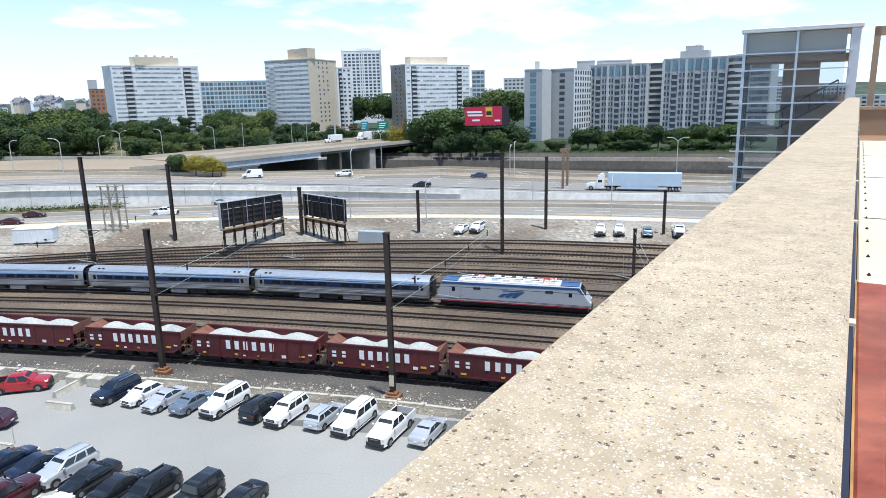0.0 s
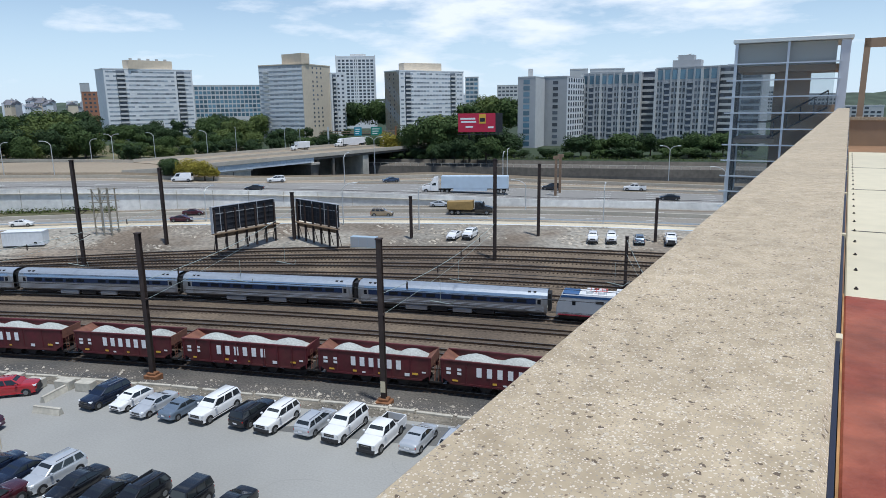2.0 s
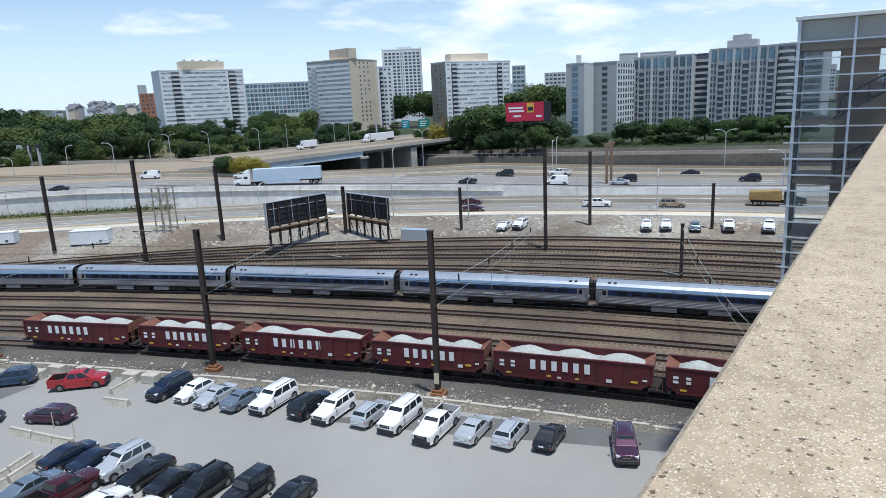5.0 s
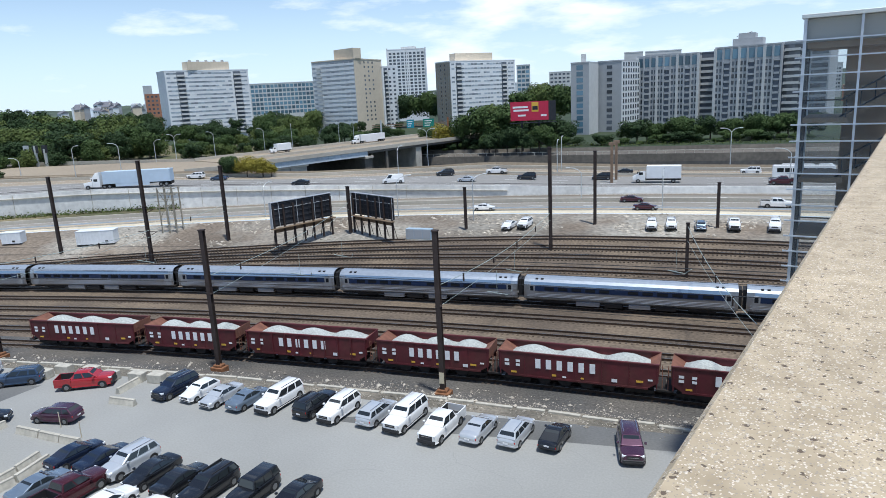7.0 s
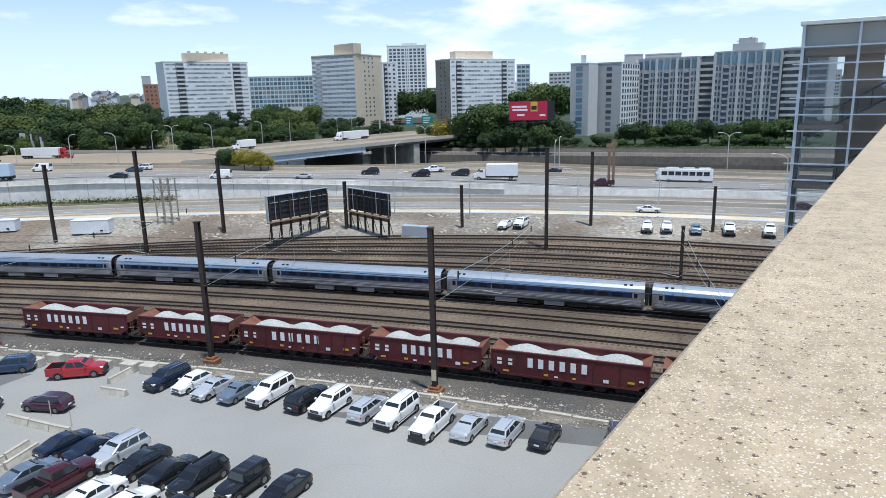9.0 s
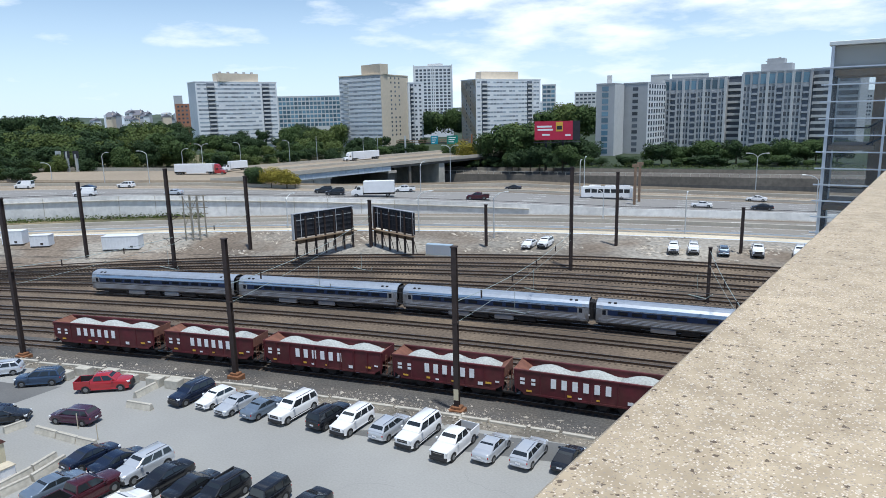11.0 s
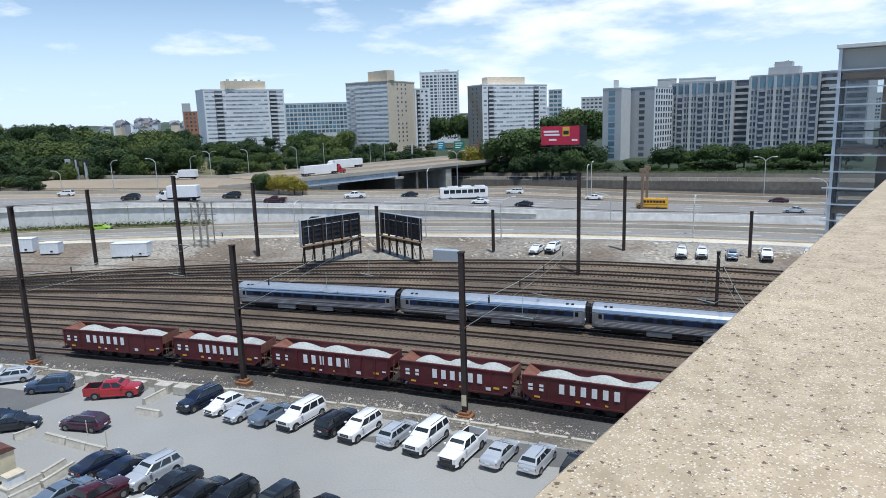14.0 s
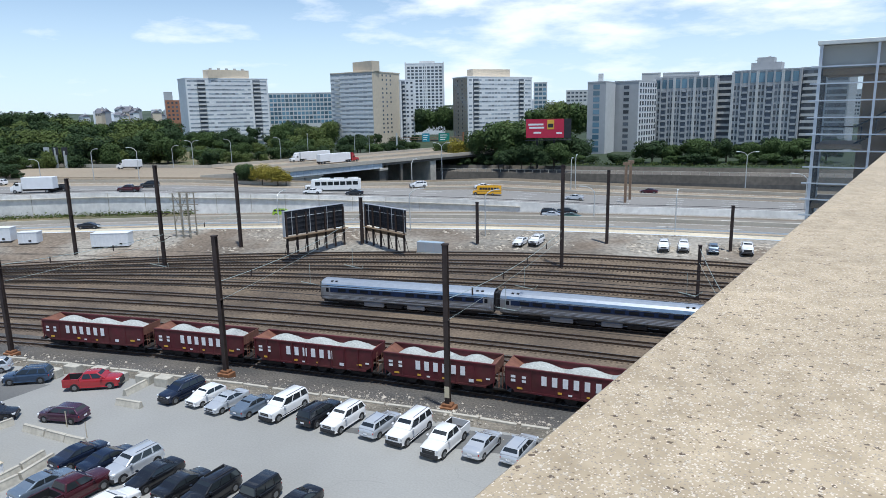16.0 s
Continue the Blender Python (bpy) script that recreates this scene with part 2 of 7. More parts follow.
sheet("railway_slope", lambda x: (y_coach(x) + 2.2, 0.0), lambda x: (y_far(x), z_far(x)), BALLAST, 6, "brown ballast rising gently under sidings", "ground")
sheet("service_lot", lambda x: (y_far(x), z_far(x)), lambda x: (y_strip(x), 5.0), GRAVEL_LOT, 6, "bare gravel and worn asphalt beside the sidings", "ground")
sheet("verge_kerb", lambda x: (y_strip(x), 5.12), lambda x: (y_strip(x) + 2.6, 5.2), KERB, 1, "long pale concrete shoulder of a road", "kerb")
sheet("road_lower", lambda x: (y_strip(x) + 2.6, 5.2), lambda x: (y_low(x), 5.5), ROAD_LOW, 3, "grey concrete road with several lanes", "road")
sheet("highway_wall", lambda x: (y_low(x), 5.5), lambda x: (y_low(x) + 0.15, z_high(x) + 0.6), CONCRETE, 2, "pale concrete retaining wall below a highway", "wall")
sheet("highway_wall_top", lambda x: (y_low(x) + 0.15, z_high(x) + 0.6), lambda x: (y_low(x) + 0.55, z_high(x) + 0.6), CONCRETE, 1, "top of a concrete traffic barrier", "wall")
sheet("highway_barrier_back", lambda x: (y_low(x) + 0.55, z_high(x) + 0.6), lambda x: (y_low(x) + 0.7, z_high(x)), CONCRETE, 1, "inner face of a concrete traffic barrier", "wall")
sheet("road_highway", lambda x: (y_low(x) + 0.7, z_high(x)), lambda x: (y_low(x) * 0.35 + y_high(x) * 0.65, z_high(x)), ROAD_HIGH, 3, "grey concrete highway lanes", "road")
sheet("road_highway_far", lambda x: (y_low(x) * 0.35 + y_high(x) * 0.65, z_high(x)), lambda x: (y_high(x), z_high(x)), ROAD_TAN, 2, "tan concrete lanes on the river side", "road")
sheet("river_parapet", lambda x: (y_high(x), z_high(x)), lambda x: (y_high(x) + 0.2, z_high(x) + 0.9), ROAD_TAN, 1, "low concrete parapet along the river", "wall")
sheet("river_parapet_back", lambda x: (y_high(x) + 0.2, z_high(x) + 0.9), lambda x: (y_high(x) + 0.8, -1.0), CONCRETE_DK, 1, "river side of the highway wall", "wall")
sheet("river_water", lambda x: (y_high(x) + 0.8, 0.0), lambda x: (238, 0.0), WATER, 1, "dark slow river water", "water")
sheet("far_bank_wall", lambda x: (237, -0.5), lambda x: (237.3, 2.6), CONCRETE_DK, 2, "dark stone embankment wall of the far river bank", "wall")
sheet("far_bank_upper_face", lambda x: (237.3, 2.6), lambda x: (237.6, 5.2), BANK_STONE, 2, "weathered grey-brown upper courses of the embankment", "wall")
sheet("far_bank_ledge", lambda x: (237.6, 5.2), lambda x: (246, 5.8), BANK_STONE, 1, "pale riverside path on top of the embankment", "pavement")
sheet("far_bank_upper_wall", lambda x: (246, 5.8), lambda x: (246.4, 7.0), BANK_STONE, 1, "low pale stone wall beside a riverside drive", "wall")
sheet("far_ground", lambda x: (246.4, 7.0), lambda x: (4200, 9.0), PARK, 1, "green parkland beyond the river", "ground")
# ---- the roof edge: coping, flashing, stair tower ----
def coping_material():
    m = bpy.data.materials.new("exposed_aggregate")
    m.use_nodes = True
    n, l = m.node_tree.nodes, m.node_tree.links
    b = n["Principled BSDF"]
    b.inputs["Roughness"].default_value = 0.85
    co = n.new("ShaderNodeTexCoord").outputs["Object"]
    base = n.new("ShaderNodeTexNoise")
    base.inputs["Scale"].default_value, base.inputs["Detail"].default_value = 14.0, 8.0
    l.new(co, base.inputs["Vector"])
    ramp = n.new("ShaderNodeValToRGB")
    ramp.color_ramp.elements[0].position, ramp.color_ramp.elements[0].color = 0.3, (0.36, 0.285, 0.185, 1)
    ramp.color_ramp.elements[1].position, ramp.color_ramp.elements[1].color = 0.7, (0.52, 0.42, 0.285, 1)
    l.new(base.outputs["Fac"], ramp.inputs["Fac"])
    out = ramp.outputs["Color"]
    height = None
    for scale, size, colours, keep in ((150.0, 0.36, ((0.62, 0.545, 0.43), (0.22, 0.165, 0.11)), 0.72), (78.0, 0.36, ((0.53, 0.455, 0.345), (0.13, 0.095, 0.065)), 0.76), (250.0, 0.40, ((0.33, 0.28, 0.22), (0.68, 0.60, 0.49)), 0.5)):
        v = n.new("ShaderNodeTexVoronoi")
        v.inputs["Scale"].default_value = scale
        wob = n.new("ShaderNodeTexNoise")
        wob.inputs["Scale"].default_value, wob.inputs["Detail"].default_value = scale * 1.6, 2.0
        l.new(co, wob.inputs["Vector"])
        off = n.new("ShaderNodeVectorMath")
        off.operation = "MULTIPLY_ADD"
        off.inputs[1].default_value = (0.9 / scale, 0.9 / scale, 0.9 / scale)
        l.new(wob.outputs["Color"], off.inputs[0])
        l.new(co, off.inputs[2])
        l.new(off.outputs[0], v.inputs["Vector"])
        lt = n.new("ShaderNodeMath")
        lt.operation = "LESS_THAN"
        lt.inputs[1].default_value = size
        l.new(v.outputs["Distance"], lt.inputs[0])
        sep = n.new("ShaderNodeSeparateColor")
        l.new(v.outputs["Color"], sep.inputs[0])
        gt = n.new("ShaderNodeMath")
        gt.operation = "GREATER_THAN"
        gt.inputs[1].default_value = keep
        l.new(sep.outputs[0], gt.inputs[0])
        mask = n.new("ShaderNodeMath")
        mask.operation = "MULTIPLY"
        l.new(lt.outputs[0], mask.inputs[0])
        l.new(gt.outputs[0], mask.inputs[1])
        pick = n.new("ShaderNodeMixRGB")
        pick.inputs[1].default_value, pick.inputs[2].default_value = (*colours[0], 1), (*colours[1], 1)
        st = n.new("ShaderNodeMath")
        st.operation = "GREATER_THAN"
        st.inputs[1].default_value = 0.55
        l.new(sep.outputs[1], st.inputs[0])
        l.new(st.outputs[0], pick.inputs[0])
        mx = n.new("ShaderNodeMixRGB")
        l.new(mask.outputs[0], mx.inputs[0])
        l.new(out, mx.inputs[1])
        l.new(pick.outputs[0], mx.inputs[2])
        out = mx.outputs[0]
        height = mask.outputs[0] if height is None else height
    broad = n.new("ShaderNodeTexNoise")
    broad.inputs["Scale"].default_value, broad.inputs["Detail"].default_value = 2.5, 4.0
    l.new(co, broad.inputs["Vector"])
    mr = n.new("ShaderNodeMapRange")
    mr.inputs["From Min"].default_value, mr.inputs["From Max"].default_value = 0.3, 0.7
    mr.inputs["To Min"].default_value, mr.inputs["To Max"].default_value = 0.9, 1.08
    l.new(broad.outputs["Fac"], mr.inputs["Value"])
    sc = n.new("ShaderNodeVectorMath")
    sc.operation = "SCALE"
    l.new(out, sc.inputs[0])
    l.new(mr.outputs["Result"], sc.inputs["Scale"])
    l.new(sc.outputs[0], b.inputs["Base Color"])
    bp = n.new("ShaderNodeBump")
    bp.inputs["Strength"].default_value, bp.inputs["Distance"].default_value = 0.5, 0.004
    l.new(base.outputs["Fac"], bp.inputs["Height"])
    l.new(bp.outputs["Normal"], b.inputs["Normal"])
    return m


AGGREGATE = coping_material()
PRECAST = material("precast_wall", (0.52, 0.45, 0.35), 0.9, 0, 0.1, 5, 0.15, 0.3)
NAVY = material("navy_flashing", (0.022, 0.025, 0.045), 0.5, 0.1, 0.1, 5)
CREAM = material("cream_painted_steel", (0.66, 0.585, 0.41), 0.55, 0, 0.05, 9, 0.08, 1.2)
RUST_RED = material("rust_red_paint", (0.24, 0.055, 0.03), 0.65, 0, 0.25, 14, 0.25, 3.0, 0.2, (0.30, 0.09, 0.05))
BOLT = material("dark_bolt", (0.05, 0.04, 0.035), 0.6, 0.5)
BROWN_WALL = material("brown_panel", (0.37, 0.265, 0.175), 0.8, 0, 0.06, 2, 0.1, 0.2)
STEEL_BLUE = material("grey_blue_frame", (0.52, 0.57, 0.63), 0.4, 0.4, 0.05, 2)
STEEL_DARK = material("dark_handrail", (0.035, 0.035, 0.04), 0.5, 0.3)


def glass_material(name, tint, opacity=0.35):
    m = bpy.data.materials.new(name)
    m.use_nodes = True
    n, l = m.node_tree.nodes, m.node_tree.links
    b = n["Principled BSDF"]
    b.inputs["Base Color"].default_value = (*tint, 1)
    b.inputs["Roughness"].default_value = 0.04
    tr = n.new("ShaderNodeBsdfTransparent")
    tr.inputs["Color"].default_value = (0.95, 0.97, 0.98, 1)
    mix = n.new("ShaderNodeMixShader")
    mix.inputs[0].default_value = opacity
    l.new(tr.outputs[0], mix.inputs[1])
    l.new(b.outputs[0], mix.inputs[2])
    l.new(mix.outputs[0], n["Material Output"].inputs["Surface"])
    return m


CLEAR_GLASS = glass_material("clear_tower_glass", (0.22, 0.25, 0.26), 0.16)

ROOF = pose(0, 0, 0, 0, 0, -14.33)      # x inwards, y along the edge
parapet = thing("parapet", "pale exposed-aggregate concrete coping on a roof parapet", "parapet", ROOF, kind="structure")
bm = bmesh.new()
for y0, y1 in ((-6.0, 1.9 + 14.0), (15.92, 38.0)):
    box(bm, -0.475, 0.025, y0, y1, 27.32, 27.5, bevel=0.012)
part("coping", bm, AGGREGATE, parapet)
part("outer_wall", boxes((-0.43, -0.02, -6, 38, 1.0, 27.32)), PRECAST, parapet)
part("flashing", boxes((0.026, 0.034, -6, 22, 27.2, 27.475)), NAVY, parapet, "dark blue metal flashing strip")
bm = bmesh.new()
for i in range(18):
    y = -1.0 + i * 1.3
    box(bm, 0.0255, 0.038, y, y + 0.035, 27.40, 27.482)
part("clip", bm, CREAM, parapet, "pale clips along the flashing")
ledge = thing("roof_ledge", "painted steel ledge, rust-red then cream, bolted beside the coping", "ledge", ROOF, kind="structure")
part("red_plate", boxes((0.042, 0.75, -6, 2.12, 27.40, 27.445), bevel=0.004), RUST_RED, ledge)
part("red_lip", boxes((0.037, 0.041, -6, 2.12, 27.40, 27.45)), material("ochre_edge", (0.42, 0.22, 0.08), 0.7, 0, 0.3, 12), ledge)
part("cream_plate", boxes((0.042, 0.42, 2.125, 8.0, 27.40, 27.446), bevel=0.004), CREAM, ledge)
for k in range(3):
    part("plate_joint", boxes((0.06, 0.42, 3.2 + 1.5 * k, 3.215 + 1.5 * k, 27.4461, 27.4468)), BOLT, ledge)
bm = bmesh.new()
tube(bm, (0, 0, 0), (0, 0, 0.004), 0.006, 0.005, 8)
tube(bm, (0, 0, 0.004), (0, 0, 0.008), 0.003, 0.003, 6)
first = part("bolt", bm, BOLT, ledge)
first.matrix_basis = pose(0.07, 2.2, 27.446)
for k in range(1, 23):
    again("bolt", first.data, ledge, pose(0.07, 2.2 + 0.25 * k, 27.446))
roof_deck = tagged(part("roof_deck", boxes((0.02, 60, -8, 60, 25.9, 26.2)), material("roof_membrane", (0.26, 0.15, 0.08), 0.9, 0, 0.1, 2, 0.15, 0.2)), "brown roof deck behind the parapet", "roof", kind="structure")
roof_deck.matrix_basis = ROOF
end_wall = thing("end_wall", "brown panelled end wall with a pale cap and a framed opening", "wall", ROOF, kind="structure")
part("panel", boxes((0.03, 9, 30.0, 30.3, 24.5, 27.15)), BROWN_WALL, end_wall)
part("cap", boxes((0.03, 9, 29.95, 30.35, 27.15, 27.27)), AGGREGATE, end_wall)
part("post", boxes((0.28, 0.5, 32.6, 32.85, 26.2, 30.3)), BROWN_WALL, end_wall)
part("lintel", boxes((0.28, 9, 32.6, 32.85, 29.95, 30.3)), BROWN_WALL, end_wall)

# glazed stair tower at the end of the roof
TL, TR = Vector((4.9, 43.3)), Vector((10.55, 42.2))
TW = (TR - TL).length
TOWER = pose(TL.x, TL.y, 0, 0, 0, math.degrees(math.atan2(TR.y - TL.y, TR.x - TL.x)))
TOP = 31.1
tower = thing("stair_tower", "glazed stair tower with grey-blue steel frame and brown core", "tower", TOWER)
part("corner_post", boxes((TW - 0.46, TW, 0, 0.4, 1, TOP), bevel=0.02), material("pale_post", (0.55, 0.58, 0.62), 0.45, 0.3, 0.05, 1), tower, "broad pale steel corner post")
part("roof_cap", boxes((-0.12, TW + 0.1, -0.12, 5.2, TOP, TOP + 0.22), bevel=0.02), material("pale_cap", (0.62, 0.66, 0.64), 0.5, 0.2), tower)
part("soffit_band", boxes((0.1, TW - 0.62, 0.3, 5.0, TOP - 1.25, TOP - 0.02)), material("shaded_grey_panel", (0.36, 0.38, 0.36), 0.7), tower)
for x, y in ((0.0, 0.0), (0.0, 0.55), (0.0, 1.0), (0.0, 1.5), (0.0, 2.2), (0.0, 3.6), (0.0, 5.0)):
    part("post", boxes((x, x + 0.16, y, y + 0.16, 1, TOP)), STEEL_BLUE if y in (0.0, 5.0) else NAVY, tower)
part("mullion", boxes((TW * 0.47, TW * 0.47 + 0.12, -0.02, 0.12, 1, TOP)), STEEL_BLUE, tower)
rows_z = [TOP - 1.15 - 0.92 * k for k in range(24)]
rail_mesh = None
for z in rows_z:
    if rail_mesh is None:
        rail_mesh = part("transom", boxes((-0.35, TW - 0.3, -0.06, 0.06, -0.035, 0.035)), STEEL_BLUE, tower)
        rail_mesh.location.z = z
        side_mesh = part("side_transom", boxes((-0.05, 0.05, 0.1, 5.0, -0.035, 0.035)), STEEL_BLUE, tower)
        side_mesh.location.z = z
        pane_mesh = part("pane", boxes((0.16, TW * 0.47, 0.03, 0.045, -0.88, -0.04)), CLEAR_GLASS, tower)
        pane_mesh.location.z = z
        pane2_mesh = part("pane", boxes((TW * 0.47 + 0.12, TW - 0.62, 0.03, 0.045, -0.88, -0.04)), CLEAR_GLASS, tower)
        pane2_mesh.location.z = z
        side_pane = part("side_pane", boxes((0.03, 0.045, 0.16, 5.0, -0.88, -0.04)), CLEAR_GLASS, tower)
        side_pane.location.z = z
    else:
        for nm, src in (("transom", rail_mesh), ("side_transom", side_mesh), ("pane", pane_mesh), ("pane", pane2_mesh), ("side_pane", side_pane)):
            again(nm, src.data, tower, pose(0, 0, z))
part("core_wall", boxes((TW * 0.36, TW * 0.70, 3.3, 3.6, 1, TOP - 0.3), (TW * 0.36, TW * 1.0, 3.3, 3.6, 1, 27.6)), BROWN_WALL, tower, "brown core wall behind the glass")
part("inner_ceiling", boxes((0.2, TW - 0.1, 0.5, 5.0, TOP - 1.6, TOP - 1.26)), BROWN_WALL, tower)
for k in range(5):
    z = 25.7 - 3.4 * k
    part("landing", boxes((0.2, TW * 0.42, 0.5, 5.0, z - 0.28, z), bevel=0.02), BROWN_WALL, tower)
    sx0, sx1, z1 = TW * 0.40, TW * 0.86, z + 1.75
    bm = bmesh.new()
    for i in range(10):
        f = i / 10
        box(bm, sx0 + (sx1 - sx0) * f, sx0 + (sx1 - sx0) * (f + 0.13), 1.2, 3.0, z + 1.75 * f - 0.22, z + 1.75 * (f + 0.1))
    part("stair_flight", bm, BROWN_WALL, tower)
    bm = bmesh.new()
    for h in (0.0, 0.95):
        tube(bm, (sx0 - 0.3, 1.1, z + h), (sx1, 1.1, z1 + h), 0.05, n=6)
    for i in range(5):
        f = i / 4
        tube(bm, (sx0 + (sx1 - sx0) * f, 1.1, z + 1.75 * f), (sx0 + (sx1 - sx0) * f, 1.1, z + 1.75 * f + 0.95), 0.03, n=6)
    tube(bm, (0.3, 1.1, z + 0.95), (sx0 - 0.3, 1.1, z + 0.95), 0.04, n=6)
    part("handrail", bm, STEEL_DARK, tower)

# ---- railway tracks ----
def y_mid(f):
    return lambda x: y_hopper(x) + f * (y_coach(x) - y_hopper(x))


def y_side(s):
    return lambda x: y_coach(x) + 2.2 + s * (y_far(x) - y_coach(x) - 2.2)


def slope_at(fy, x, e=0.5):
    return (fy(x + e) - fy(x - e)) / (2 * e)


def ribbon(fy, fz, off, w, z0, z1, x0=-290.0, x1=60.0, step=4.0):
    """A bar that follows a track, off metres beside its centre."""
    bm = bmesh.new()
    prev = None
    x = x0
    while x <= x1 + 0.01:
        y = fy(x)
        z = fz(x)
        ang = math.atan(slope_at(fy, x))
        nx, ny = -math.sin(ang), math.cos(ang)
        ring = []
        for o, h in ((off - w / 2, z0), (off + w / 2, z0), (off + w / 2, z1), (off - w / 2, z1)):
            ring.append(bm.verts.new((x + nx * o, y + ny * o, z + h)))
        if prev:
            for i in range(4):
                bm.faces.new((prev[i], ring[i], ring[(i + 1) % 4], prev[(i + 1) % 4]))
        prev = ring
        x += step
    bmesh.ops.recalc_face_normals(bm, faces=bm.faces[:])
    return bm


def railway(fy, fz, tilt=0.0):
    t = thing("railway_track", "railway track with rusted steel rails on dark weathered ties", "track", group="railway tracks", kind="structure")
    for o in (-0.7175, 0.7175):
        dz = tilt * o
        part("rail", ribbon(fy, fz, o, 0.10, 0.05 + dz, 0.27 + dz), RAIL, t)
        part("rail_head", ribbon(fy, fz, o, 0.06, 0.27 + dz, 0.285 + dz), RAIL_TOP, t, "worn bright top of the rail")
    verts, faces = [], []
    x = -200.0
    r = random.Random(int(fy(0) * 10))
    while x < 40:
        y, z, a = fy(x), fz(x), math.atan(slope_at(fy, x)) + r.uniform(-0.02, 0.02)
        c, s = math.cos(a), math.sin(a)
        b0 = len(verts)
        for lx in (-0.12, 0.12):
            for ly in (-1.3, 1.3):
                for lz in (-0.05, 0.048):
                    verts.append((x + c * lx - s * ly, y + s * lx + c * ly, z + lz + tilt * ly))
        faces += [[b0 + i for i in q] for q in ((0, 1, 3, 2), (4, 6, 7, 5), (0, 4, 5, 1), (2, 3, 7, 6), (1, 5, 7, 3))]
        x += 0.62
    me = bpy.data.meshes.new("ties")
    me.from_pydata(verts, [], faces)
    me.materials.append(TIE)
    ties = new("ties", me)
    ties.parent = t
    ties["kind"] = "stuff"
    return t


OILY = material("oil_stained_ballast", (0.085, 0.066, 0.05), 0.95, 0, 0.3, 3.5, 0.25, 0.2, 0.4)
flat = lambda x: 0.0
for f in (0.0, 0.21, 0.39, 0.57, 0.79):
    railway(y_mid(f), flat)
railway(y_coach, flat)
for s in (0.2, 0.42, 0.61, 0.77, 0.94):
    railway(y_side(s), (lambda q: lambda x: z_far(x) * q)(s), 0.12)
for fy, fz in [(y_mid(f), flat) for f in (0.0, 0.21, 0.39, 0.57, 0.79, 1.0)] + [(y_side(s), (lambda q: lambda x: z_far(x) * q + 0.005)(s)) for s in (0.2, 0.42, 0.61, 0.77, 0.94)]:
    tagged(part("track_bed", ribbon(fy, fz, 0, 1.5, -0.03, 0.03), OILY), "oil-darkened ballast strip between rails", "ballast", kind="structure")

# ---- masts and wires of the electric railway ----
def mast(x, y, z0, z1, lean=0.0, footing=True, band=False, wide=0.46):
    m = thing("catenary_mast", "dark rusted steel H-section mast" + (" on a rusty footing" if footing else " by the sidings"), "mast", pose(x, y, z0, 0, lean, 0), group="catenary masts")
    h = z1 - z0
    w = wide / 2
    part("shaft", boxes((-w, w, -w, -w + 0.05, 0, h), (-w, w, w - 0.05, w, 0, h), (-0.03, 0.03, -w + 0.05, w - 0.05, 0, h)), RUST_POLE, m)
    part("cap", boxes((-w - 0.05, w + 0.05, -w - 0.05, w + 0.05, h, h + 0.12)), RUST_POLE, m)
    part("strap", boxes((-w - 0.03, w + 0.03, -w - 0.03, w + 0.03, h * 0.55, h * 0.55 + 0.12)), RUST_POLE, m)
    if footing:
        part("footing", boxes((-0.75, 0.75, -0.6, 0.6, -0.6, 0.25), (-0.5, 0.5, -0.42, 0.42, 0.25, 0.5), bevel=0.05), RUST_BASE, m, "orange rusty footing block")
    if band:
        part("number_band", boxes((-w - 0.01, w + 0.01, -w - 0.012, -w - 0.002, 1.1, 2.2)), CREAM, m, "white painted band")
    return m


mast(-21.9, 53.9, 0.8, 16.3, band=True)
mast(-47.3, 53.6, 0.8, 15.8)
mast(-75.8, 50.1, 0.8, 19.6)
for x, y, z0, z1, w in ((-22.1, 103.9, 2.6, 19.2, 0.5), (-17.1, 117.7, 4.4, 17.3, 0.5), (-39.3, 112.4, 4.2, 11.7, 0.45), (-110.4, 87.8, 2.2, 17.0, 0.5), (-89.6, 88.5, 2.2, 19.6, 0.5),
                     (-82.5, 100.6, 3.4, 17.3, 0.5), (-60.4, 107.8, 3.9, 12.5, 0.5), (2.9, 117.0, 4.5, 11.9, 0.5), (-1.4, 96.0, 1.4, 9.2, 0.45)):
    mast(x, y, z0, z1, footing=False, wide=w)
crossarm_mast = thing("crossarm_pole", "dark pole with two curved cross-arms", "pole", pose(-89.6, 88.5, 0))
for zz in (11.4, 7.4):
    bm = bmesh.new()
    tube(bm, (-2.2, 0, zz), (2.2, 0, zz), 0.06, n=6)
    tube(bm, (-2.0, 0, zz), (0, 0, zz - 0.9), 0.05, n=6)
    tube(bm, (2.0, 0, zz), (0, 0, zz - 0.9), 0.05, n=6)
    part("cross_arm", bm, RUST_POLE, crossarm_mast)

WIRE = material("pale_green_wire", (0.38, 0.45, 0.42), 0.5, 0.3)
DARK_WIRE = material("dark_wire", (0.05, 0.05, 0.05), 0.6, 0.3)


